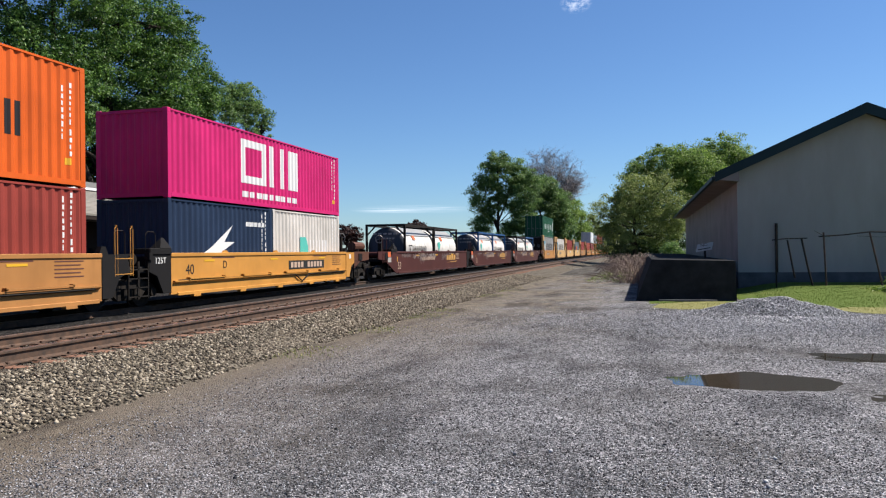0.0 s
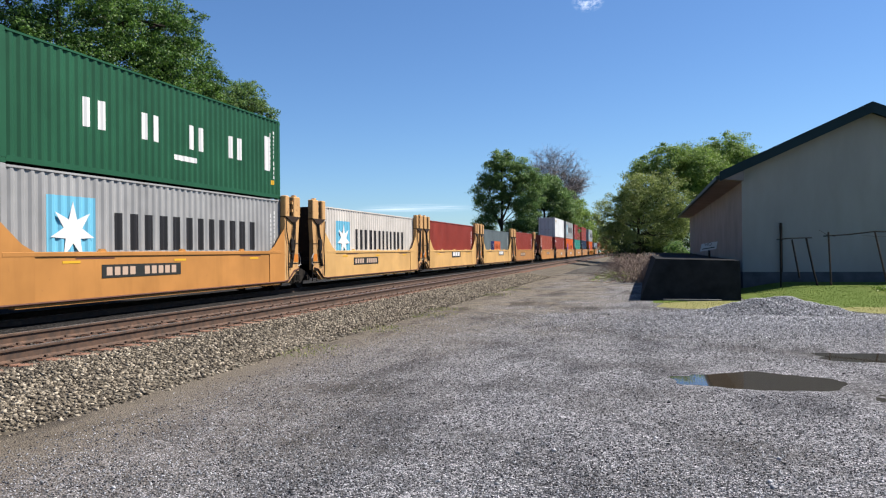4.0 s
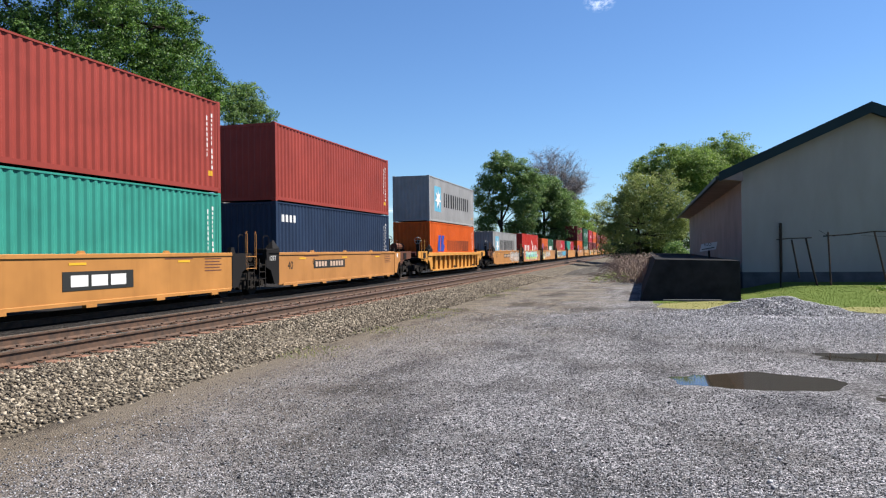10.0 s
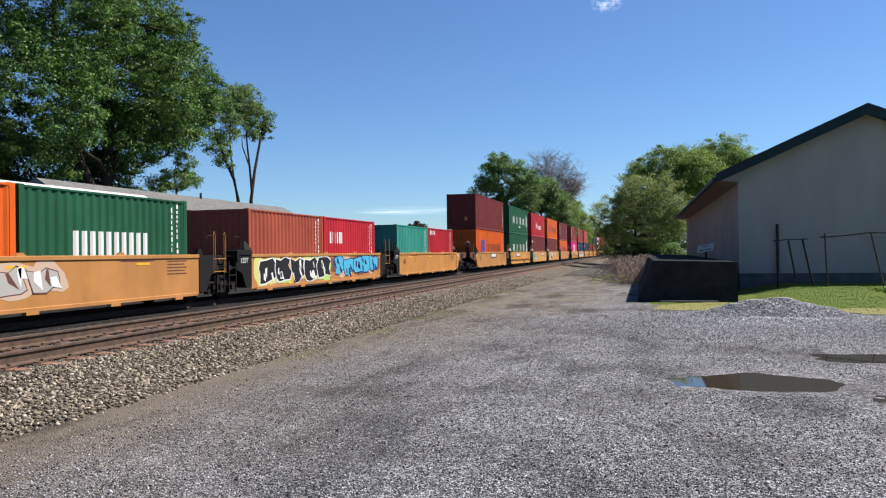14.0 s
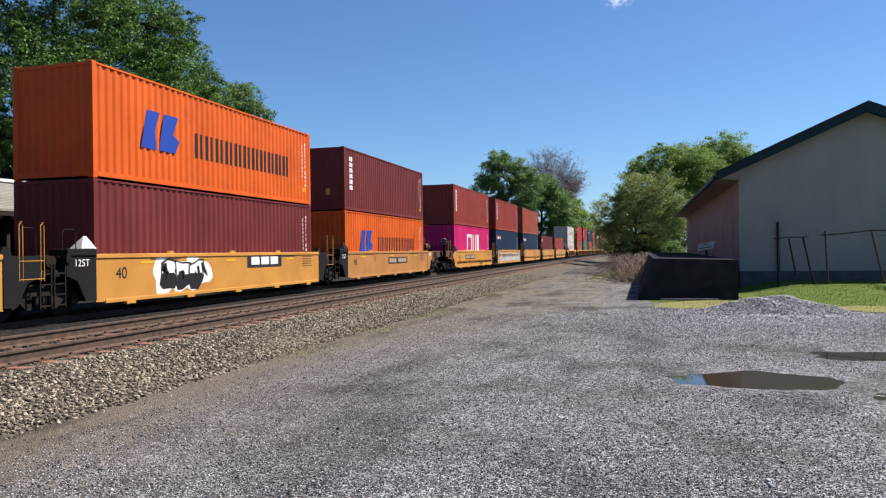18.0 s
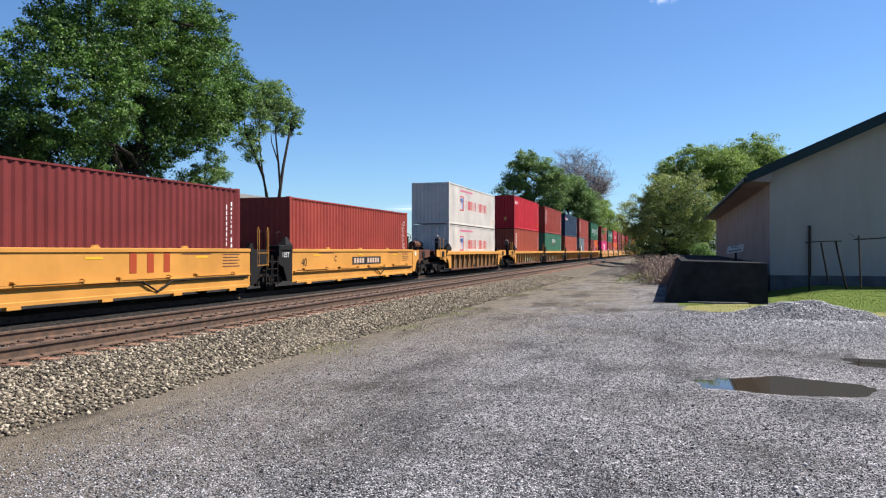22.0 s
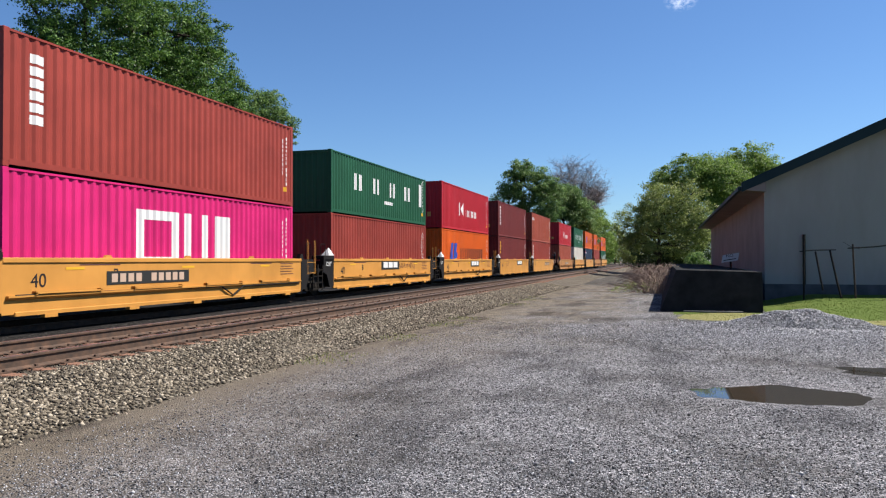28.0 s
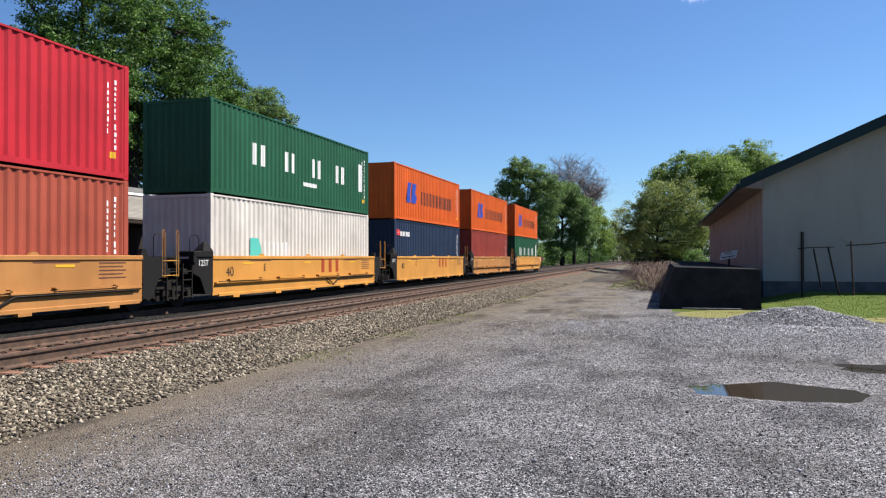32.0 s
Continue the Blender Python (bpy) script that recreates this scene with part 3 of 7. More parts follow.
def mark_list(kind, length):
    """The painted marks of a container as (name, shape, colour); plain shapes of their colours and sizes."""
    m = []
    if kind == "grey_star":
        m += [("mark", rect(1.27, 2.77, 0.68, 2.32), "sky")] + plate(star(2.02, 1.5, 0.7), "white", 0.006) + word(3.45, 10.6, 1.05, 2.0, 6, "black", fill=0.78)
    elif kind == "ring":
        for r_ in ((4.0, 5.75, 0.78, 1.04), (4.0, 5.75, 2.02, 2.28), (4.0, 4.32, 1.04, 2.02), (5.43, 5.75, 1.04, 2.02), (5.98, 6.3, 0.78, 2.28), (6.78, 7.1, 0.78, 2.28), (7.45, 8.25, 0.78, 2.28)):
            m.append(("word_bar", rect(*r_), "white"))
        m += word(4.1, 8.2, 0.3, 0.5, 9, "white", False)
    elif kind == "swoosh":
        m += plate([(1.8, 0.98), (2.05, 2.04), (2.6, 2.04), (2.4, 1.5), (2.45, 0.98)], "blue") + plate([(2.55, 0.98), (2.8, 2.04), (3.45, 2.04), (3.2, 1.5), (3.5, 1.35), (3.3, 0.98)], "blue") + word(4.3, 10.45, 0.98, 1.74, 11, "black", fill=0.7)
    elif kind == "four":
        for y in (2.4, 4.5, 6.65, 8.8):
            m += [("word_bar", rect(y, y + 0.24, 1.14, 1.86), "white"), ("word_bar", rect(y + 0.5, y + 0.74, 1.14, 1.86), "white")]
        m += [("word_bar", rect(11.1, 11.45, 0.98, 2.2), "white"), ("small_bar", rect(5.9, 7.0, 0.75, 0.9), "white")]
    elif kind == "line":
        m += [("word_bar", rect(3.9, 4.15, 1.0, 1.85), "white")] + plate([(4.25, 1.42), (4.95, 1.85), (4.95, 1.0)], "white", 0.002) + word(5.6, 8.65, 1.0, 1.45, 4, "white", fill=0.68)
    elif kind in ("column", "yellow_column"):
        col, n_ = ("white", 6) if kind == "column" else ("yellow", 4)
        for i in range(n_):
            m.append(("word_bar", rect(0.7, 1.06, 2.5 - i * 0.265 - 0.2, 2.5 - i * 0.265), col))
    elif kind == "flagline":
        m += plate([(0.3, 2.4), (0.82, 2.36), (0.86, 2.08), (0.34, 2.1)], "red", 0.002) + [("mark", rect(0.34, 0.84, 2.2, 2.25, 0.012), "white")] + word(0.98, 2.4, 2.06, 2.3, 4, "white", False, 0.8)
    elif kind == "wine":
        m += [("mark", rect(2.5, 3.35, 0.95, 1.9), "red"), ("mark", rect(2.6, 3.25, 1.03, 1.82, 0.007), "white")] + plate([(2.65, 1.78), (2.85, 1.78), (2.93, 1.5), (3.02, 1.78), (3.22, 1.78), (3.02, 1.4), (3.02, 1.06), (2.84, 1.06), (2.84, 1.4)], "bluemark", 0.01)
        m += word(3.9, 6.6, 1.08, 1.68, 4, "red", fill=0.72) + word(7.0, 9.85, 1.08, 1.68, 4, "red", fill=0.72) + [("small_bar", rect(2.5, 5.6, 2.2, 2.32), "pink")]
    elif kind == "caps":
        m += word(5.0, 7.5, 1.9, 2.3, 7, "white", fill=0.68) + [("small_bar", rect(5.1, 7.4, 1.76, 1.8), "red")]
    elif kind == "bird":
        m += word(1.8, 6.3, 0.98, 1.62, 7, "white", fill=0.66) + word(8.7, 10.95, 0.98, 1.62, 3, "white", fill=0.66)
        m += plate([(6.6, 2.25), (7.1, 2.1), (7.5, 1.75), (7.65, 1.5), (8.35, 1.5), (7.9, 1.25), (8.3, 0.85), (7.1, 0.95), (7.5, 1.25), (7.2, 1.7), (6.85, 2.0)], "white")
    elif kind == "panels":
        m += [("mark", rect(3.6, 5.1, 0.9, 1.78), "navy"), ("mark", rect(5.1, 7.9, 0.9, 1.78), "orange")] + [(a, b, c) for a, b, c in word(3.75, 5.0, 1.1, 1.55, 3, "white", False, 0.6)] + word(5.3, 7.7, 1.1, 1.5, 7, "black", False, 0.55)
    elif kind == "badge":
        m += [("mark", on_side(Shape(), 0.9, 1.95, 2.05, 2.55, 0.009, True), "black"), ("mark", on_side(Shape(), 0.94, 1.7, 2.36, 2.52, 0.012, True), "yellow"), ("mark", on_side(Shape(), 1.0, 1.85, 2.14, 2.28, 0.012, True), "white")]
    elif kind == "logo20":
        m += word(1.6, 4.4, 0.98, 1.6, 5, "white")
    elif kind == "dark20":
        m += plate([(0.6, 0.98), (0.75, 1.9), (1.5, 1.9), (1.35, 1.4), (1.6, 0.98)], "blue") + word(2.0, 5.4, 1.0, 1.55, 9, "black", False, 0.6)
    elif kind == "small_white":
        m += word(0.5, 1.7, 2.15, 2.42, 4, "white", False, 0.75)
    elif kind == "cai":
        m += word(0.7, 2.1, 1.45, 1.95, 3, "white", fill=0.7)
    elif kind == "boxes20":
        m += [("mark", rect(1.6, 2.4, 0.95, 1.65), "navy"), ("mark", rect(2.4, 3.2, 0.95, 1.65), "white"), ("mark", rect(3.2, 4.0, 0.95, 1.65), "navy")]
    elif kind == "wing20":
        m += plate([(1.2, 0.75), (2.2, 1.2), (3.4, 1.9), (2.9, 1.35), (3.5, 1.35), (2.7, 1.0), (3.6, 0.9), (3.6, 0.75)], "white") + word(4.3, 5.6, 1.9, 2.05, 5, "white", False)
    elif kind == "dmark20":
        m += plate([(2.2, 0.9), (2.2, 1.6), (2.7, 1.6), (2.9, 1.25), (2.9, 0.9)], "teal") + word(3.1, 4.9, 0.98, 1.5, 3, "white", fill=0.7)
    # data stencils by the trailing end and a yellow label
    for y_, z0, z1 in ((length - 0.75, 1.0, 2.35), (length - 0.5, 0.75, 1.35), (length - 0.5, 1.5, 2.45)):
        dashes, z = Shape(), z1
        while z - 0.07 > z0:
            step = 0.06 + 0.09 * ((z * 37.0) % 1.0)
            on_side(dashes, y_, y_ + 0.03 + 0.05 * ((z * 53.0) % 1.0), z - step, z)
            z -= step + 0.055
        m.append(("stencil_bar", dashes, "white"))
    m.append(("sticker", rect(length - 0.62, length - 0.45, 0.5, 0.66, 0.005), "yellow"))
    return m


MARK_MESH = {}


def marks(th, kind, high, length):
    key = (kind, length)
    if key not in MARK_MESH:
        MARK_MESH[key] = [(n_, s_.mesh(n_), c_) for n_, s_, c_ in mark_list(kind, length)]
    for n_, me, c_ in MARK_MESH[key]:
        ob = part(n_, me, INK[c_], th)
        if n_ == "stencil_bar":
            tagged(ob, kind="stuff")


YELLOW = [paint("fresh yellow car paint", (0.76, 0.36, 0.08), 0.25, 0.5), paint("faded tan-orange car paint", (0.57, 0.265, 0.085), 0.45, 0.6), paint("dirty orange car paint", (0.62, 0.285, 0.08), 0.45, 0.6)]
M_BROWN = paint("oxide brown car paint", (0.1, 0.034, 0.029), 0.4, 0.6)
M_GRIME = paint("grimy brown-grey rib paint", (0.2, 0.125, 0.065), 0.8, 0.75, (0.05, 0.03, 0.02))
M_GREY = paint("dark grey car end paint", (0.017, 0.016, 0.016), 0.4, 0.75)
M_WHEEL = shader("oily wheel steel", lambda t: ramp(t, noise_of(t, 0.1, 4), (0.3, (0.008, 0.007, 0.006)), (0.7, (0.03, 0.023, 0.018))), 0.6, 0.1, 0.2)
CAR_W = 1.42
SIDE_Z0, SIDE_Z1 = 0.27, 1.49
TEXT = {}


def letters(word, h, parent, y, z, material, x=CAR_W + 0.005):
    """Readable stencils, upright on the near side."""
    if (word, h) not in TEXT:
        cu = bpy.data.curves.new("stencil", "FONT")
        cu.body, cu.size, cu.extrude = word, h * 1.4, 0.001
        tmp = bpy.data.objects.new("stencil", cu)
        TEXT[word, h] = bpy.data.meshes.new_from_object(tmp)
        bpy.data.objects.remove(tmp)
    return part("stencil", TEXT[word, h], material, parent, at=Matrix.Translation((x, y, z)) @ pose(0, 0, 0, 90, 0, 90))


CAR_MESH = {}


def shared(key, make):
    if key not in CAR_MESH:
        CAR_MESH[key] = make().mesh(key.split(":")[0])
    return CAR_MESH[key]


M_RUSTBROWN = paint("rusty brown tank paint", (0.16, 0.07, 0.045), 0.6, 0.65)


def wheel_shape():
    s = Shape()
    n, prof = 20, [(0.0, 0.07), (0.07, 0.07), (0.09, 0.04), (0.36, 0.045), (0.41, 0.07), (0.42, -0.07), (0.455, -0.075), (0.455, -0.1), (0.41, -0.1), (0.36, -0.05), (0.09, -0.05), (0.0, -0.06)]
    vs = [(x, r * math.cos(k * math.tau / n), r * math.sin(k * math.tau / n)) for k in range(n) for r, x in prof]
    m = len(prof)
    return s.add(vs, [(k * m + i, k * m + i + 1, ((k + 1) % n) * m + i + 1, ((k + 1) % n) * m + i) for k in range(n) for i in range(m - 1)])


def truck(parent, y):
    """A two-axle truck: side frames with spring nests, bolster, four wheels."""
    tk = part("truck", shared("bolster", lambda: Shape().box(-1.0, 1.0, -0.2, 0.2, 0.42, 0.72, 0.03).box(-0.25, 0.25, -0.25, 0.25, 0.7, 0.9, 0.02)), M_DARK, parent, at=pose(0, y, 0))
    for s_ in (1, -1):
        def frame_shape():
            f = Shape()
            f.prism([(-1.12, 0.36), (-1.05, 0.62), (-0.5, 0.78), (0.5, 0.78), (1.05, 0.62), (1.12, 0.36), (0.95, 0.34), (0.72, 0.5), (0.42, 0.24), (-0.42, 0.24), (-0.72, 0.5), (-0.95, 0.34)], "x", 1.0, 1.14)
            for q in (-0.2, 0.0, 0.2):
                f.pipe([(1.16, q, 0.3), (1.16, q, 0.56)], 0.075, 8)
            for q in (-0.9, 0.9):
                f.pipe([(1.0, q, 0.42), (1.24, q, 0.42)], 0.12, 10)
            return f
        part("side_frame", shared("side_frame", frame_shape), M_DARK, tk, at=pose(0, 0, 0, 0, 0, 0 if s_ == 1 else 180))
        for q in (-0.9, 0.9):
            part("wheel", shared("wheel", wheel_shape), M_WHEEL, tk, at=pose(0.76 * s_, q, 0.42, 0, 0, 0 if s_ == 1 else 180))
    for q in (-0.9, 0.9):
        part("axle", shared("axle", lambda: Shape().pipe([(-1.0, 0, 0.42), (1.0, 0, 0.42)], 0.08, 8)), M_DARK, tk, at=pose(0, q, 0))


def hoop(parent, y, x, z0, h, w=0.34, material=None):
    """An upright handrail loop."""
    pts = [(0, -w / 2, 0), (0, -w / 2, h - 0.08), (0, -w / 2 + 0.08, h), (0, w / 2 - 0.08, h), (0, w / 2, h - 0.08), (0, w / 2, 0)]
    part("handrail", shared("handrail:%g%g" % (h, w), lambda: Shape().pipe(pts, 0.013, 5)), material or M_DARK, parent, at=pose(x, y, z0))


def end_gear(car, y, way, yellow, last, pale=False, style=""):
    """The black end of a unit over the shared truck: platform, sloped panels, steps, rails, brake gear. way -1 leads, +1 trails."""
    e = part("end_platform", Shape().box(-1.3, 1.3, 0.0, 1.25, 0.95, 1.12, 0.02).box(-0.35, 0.35, 0.2, 1.6, 0.62, 0.95).box(-1.25, 1.25, 0.0, 0.12, 0.35, 1.4), M_GREY, car, "dark grimy end platform", pose(0, y, 0, 0, 0, 0 if way > 0 else 180))
    for sx in (1, -1) if style != "bulk" else ():
        part("end_panel", shared("end_panel", lambda: Shape().prism([(0.0, 0.36), (0.0, 1.46), (0.95, 1.46), (0.95, 0.98), (0.62, 0.86), (0.35, 0.36)], "x", 1.34, 1.41)), yellow if last else M_GREY, e, "painted end panel" if last else "", at=pose(0, 0, 0) if sx == 1 else pose(-2.75, 0, 0))
        if way < 0 and sx == 1:
            hoop(e, 1.64, -1.4, 0.9, 1.3, 0.1, yellow)
            hoop(e, 2.22, -1.4, 0.9, 1.3, 0.1, yellow)
            for zr in (0.95, 1.35):
                part("rung", shared("rung", lambda: Shape().pipe([(-1.4, 1.6, 0), (-1.4, 2.26, 0)], 0.014, 5)), yellow, e, at=pose(0, 0, zr))
            part("gear_box", shared("gear_box", lambda: Shape().box(-1.44, -0.9, 0.0, 0.95, 1.46, 1.62, 0.02).box(-1.46, -1.3, 0.86, 1.0, 1.3, 1.5)), M_GREY, e)
            part("wedge_guide", shared("wedge_guide", lambda: Shape().add([(-1.44, 0.02, 1.62), (-1.44, 0.52, 1.62), (-1.1, 0.52, 1.62), (-1.1, 0.02, 1.62), (-1.3, 0.2, 1.92), (-1.3, 0.3, 1.92)], [(0, 1, 2, 3), (0, 4, 5, 1), (1, 5, 2), (2, 5, 4, 3), (3, 4, 0)])), M_WHITE if pale else M_GREY, e, "worn white box guide" if pale else "")
        else:
            hoop(e, 0.75, sx * 1.3, 1.12, 0.95, 0.42)
    st = Shape()
    for k in range(4):
        st.box(-0.02, 0.02, -0.2, 0.2, k * 0.24, k * 0.24 + 0.03)
    st.box(-0.02, 0.02, -0.22, -0.19, -0.05, 0.95).box(-0.02, 0.02, 0.19, 0.22, -0.05, 0.95)
    for sx in (1, -1):
        part("steps", CAR_MESH.setdefault("steps", st.mesh("steps")), M_DARK, e, at=pose(sx * 1.38, 1.18, 0.32))
    part("brake_cylinder", shared("brake_cylinder", lambda: Shape().pipe([(-0.5, 0.45, 1.32), (0.35, 0.45, 1.32)], 0.16, 10).pipe([(0.35, 0.45, 1.32), (0.7, 0.45, 1.32)], 0.05, 6)), M_DARK if last < 1 else M_BROWN, e)
    part("hose", shared("hose", lambda: Shape().pipe([(0.9, 0.2, 1.2), (0.95, 0.6, 1.0), (0.9, 1.0, 0.75), (0.8, 1.5, 0.8)], 0.022, 5)), M_DARK, e)
    for sx in (1, -1):
        part("guide", shared("guide", lambda: Shape().prism([(-0.16, 0), (0.16, 0), (0.07, 0.2), (-0.07, 0.2)], "x", -0.07, 0.07)), M_GREY, e, at=pose(sx * 1.3, 0.1, 1.46))
    if last:
        wheel = Shape()
        ring = [(0.2 * math.cos(k * math.tau / 14), 0, 0.2 * math.sin(k * math.tau / 14)) for k in range(15)]
        wheel.pipe(ring, 0.02, 5).pipe([(-0.2, 0, 0), (0.2, 0, 0)], 0.015, 4).pipe([(0, 0, -0.2), (0, 0, 0.2)], 0.015, 4)
        part("brake_wheel", CAR_MESH.setdefault("brake_wheel", wheel.mesh("brake_wheel")), M_STEEL, e, at=pose(0.75 * (1 if way > 0 else -1), 0.95, 2.15, 0, 0, 20))
        part("reservoir", shared("reservoir", lambda: Shape().pipe([(0, 0.0, 0), (0, 0.06, 0), (0, 1.3, 0), (0, 1.36, 0)], 0.24, 12)), M_RUSTBROWN, e, "rusty brown air reservoir", at=pose(-0.55 * (1 if way > 0 else -1), 0.3, 1.78))
        part("cradle", shared("cradle", lambda: Shape().box(-0.3, 0.3, 0.1, 0.2, -0.66, -0.16).box(-0.3, 0.3, 1.1, 1.2, -0.66, -0.16)), M_DARK, e, at=pose(-0.55 * (1 if way > 0 else -1), 0.3, 1.78))
        part("end_label", shared("end_label", lambda: Shape().box(1.41, 1.413, 0.35, 0.55, 1.18, 1.38)), INK["white"], e, at=pose(0, 0, 0) if way > 0 else pose(0, 0, 0, 0, 0, 180) @ pose(-2.823, -1.2, 0, 0, 0, 0))
        part("brake_stand", shared("brake_stand", lambda: Shape().box(-0.1, 0.1, -0.06, 0.06, 1.12, 2.2)), M_DARK, e, at=pose(0.75 * (1 if way > 0 else -1), 0.86, 0))
        part("coupler", shared("coupler", lambda: Shape().box(-0.14, 0.14, 1.5, 3.55, 0.68, 0.92, 0.03).box(-0.3, 0.3, 3.3, 3.7, 0.62, 0.98, 0.05)), M_DARK, car, at=pose(0, y, 0, 0, 0, 0 if way > 0 else 180))
        for sx in (1, -1):
            part("end_sill", shared("end_sill", lambda: Shape().prism([(0.0, 0.7), (0.0, 1.49), (1.9, 1.49), (1.9, 1.1), (0.75, 1.02)], "x", -0.03, 0.03)), yellow if style in ("rib", "brown") else M_RUSTBROWN, car, at=pose(sx * 1.37, y + (0.95 if way > 0 else -0.95), 0, 0, 0, 0 if way > 0 else 180))
            part("end_plate", shared("end_plate", lambda: Shape().box(-0.012, 0.012, 0, 0.42, 0, 0.32)), M_GREY, car, at=pose(sx * 1.42, y + (1.5 if way > 0 else -1.9), 1.08))


def well_car(u, style, yellow, first, last, seed, logo, y0=-0.15, y1=12.55, plate_y=0):
    """One well of an articulated stack car."""
    rng = random.Random(seed)
    words = {"plain": "smooth-sided yellow", "ledge": "yellow", "rib": "rib-sided yellow", "bulk": "tan-yellow high-bulkhead", "brown": "oxide brown"}[style]
    car = new("well_car")
    tagged(car, f"{words} steel intermodal well car with grimy black trucks", "rail car", "well cars of the train")
    if style == "rib":
        for sx in (1, -1):
            part("top_sill", Shape().box(*sorted((sx * 1.2, sx * 1.46)), y0 - 1.0, y1 + 1.0, 1.2, 1.4, 0.02), yellow, car)
            part("side_web", Shape().box(*sorted((sx * 1.22, sx * 1.26)), y0 + 0.1, y1 - 0.1, 0.3, 1.2), M_GREY if logo == "darkweb" else M_GRIME if u > 500 else yellow, car)
            part("bottom_sill", Shape().box(*sorted((sx * 1.22, sx * 1.4)), y0 + 0.1, y1 - 0.1, 0.24, 0.33, 0.01), M_RUSTBROWN if u > 500 else yellow, car)
            for k in range(11 if sx == 1 else 5):
                part("rib", shared("rib%d" % sx, lambda: Shape().prism([(sx * 1.26, 0.3), (sx * 1.36, 0.3), (sx * 1.44, 1.2), (sx * 1.26, 1.2)], "y", -0.05, 0.05)), YELLOW[2] if u > 500 else yellow, car, at=pose(0, 0.6 + k * (1.13 if sx == 1 else 2.26), 0))
    else:
        for sx in (1, -1):
            part("side_plate", shared("side_plate:%d%g%g" % (sx, y0, y1), lambda: Shape().box(*sorted((sx * 1.33, sx * 1.39)), y0, y1, SIDE_Z0 + 0.04, SIDE_Z1 - 0.06)), yellow, car)
            part("top_chord", shared("top_chord:%d%g%g" % (sx, y0, y1), lambda: Shape().box(*sorted((sx * 1.28, sx * CAR_W)), y0, y1, SIDE_Z1 - 0.1, SIDE_Z1, 0.012)), yellow, car)
            part("bottom_chord", shared("bottom_chord:%d%g%g" % (sx, y0, y1), lambda: Shape().box(*sorted((sx * 1.25, sx * CAR_W)), y0 + 0.3, y1 - 0.1, SIDE_Z0, SIDE_Z0 + 0.09, 0.012)), yellow, car)
            if style == "ledge" and sx == 1:
                part("ledge", shared("ledge:%d" % sx, lambda: Shape().prism([(sx * 1.39, 0.6), (sx * 1.47, 0.66), (sx * 1.47, 0.7), (sx * 1.39, 0.7)], "y", y0 + 0.1, y1 - 0.1)), yellow, car)
                part("brake_pipe", shared("brake_pipe", lambda: Shape().pipe([(1.44, y0 + 0.3, 0.7), (1.44, 4.0, 0.68), (1.44, 7.44, 0.64), (1.44, 8.03, 0.36), (1.44, 8.6, 0.62), (1.44, y1 - 0.3, 0.62)], 0.026, 6)), M_DARK, car)
                for k in range(4):
                    part("foot_rail", shared("foot_rail:%d" % sx, lambda: Shape().box(*sorted((sx * 1.44, sx * 1.5)), 0, 1.9, 0.72, 0.75).box(*sorted((sx * 1.39, sx * 1.5)), 0, 0.05, 0.7, 0.78).box(*sorted((sx * 1.39, sx * 1.5)), 1.85, 1.9, 0.7, 0.78)), yellow, car, at=pose(0, 0.6 + k * 3.0, 0))
            if style in ("ledge", "plain") and sx == 1:
                for k in range(5):
                    part("tab", shared("tab:%d" % sx, lambda: Shape().box(*sorted((sx * 1.3, sx * 1.43)), 0, 0.35, SIDE_Z0 - 0.07, SIDE_Z0)), yellow, car, at=pose(0, 0.9 + k * 2.6, 0))
            for k in range(3 if sx == 1 else 0):
                part("box_guide", shared("box_guide:%d" % sx, lambda: Shape().prism([(-0.13, 1.49), (0.13, 1.49), (0.06, 1.56), (-0.06, 1.56)], "x", *sorted((sx * 1.3, sx * 1.38)))), yellow, car, at=pose(0, 2.8 + k * 3.2 + rng.uniform(-0.1, 0.1), 0))
    for yf in (y0 + 0.1, 5.6, y1 - 1.2):
        part("floor_beam", shared("floor_beam", lambda: Shape().box(-1.28, 1.28, 0, 1.1, 0.36, 0.48)), M_DARK, car, at=pose(0, yf, 0))
    end_gear(car, y0, -1, yellow, 1 if first else 0, seed in (22, 23, 24, 38, 39, 40, 41), style)
    end_gear(car, y1, 1, yellow, 1 if last else 0, False, style)
    if style == "brown":
        for sx in (1, -1):
            part("side_end", shared("side_end:%d" % sx, lambda: Shape().prism([(y0 - 1.6, 1.49), (y0, 1.49), (y0, 0.3), (y0 - 0.2, 0.33), (y0 - 1.45, 0.83), (y0 - 1.6, 0.83)], "x", *sorted((sx * 1.412, sx * 1.424)))), yellow, car)
        part("label_patch", shared("label_patch:a", lambda: Shape().box(1.424, 1.428, y0 - 1.5, y0 - 1.02, 1.2, 1.46)), INK["orange"], car)
        part("label_patch", shared("label_patch:b", lambda: Shape().box(1.424, 1.428, y0 - 1.5, y0 - 0.96, 0.92, 1.17)), INK["dusty"], car)
        part("label_patch", shared("label_patch:c", lambda: Shape().box(1.392, 1.396, y0 + 0.02, y0 + 0.16, 0.95, 1.2)), INK["yellow"], car)
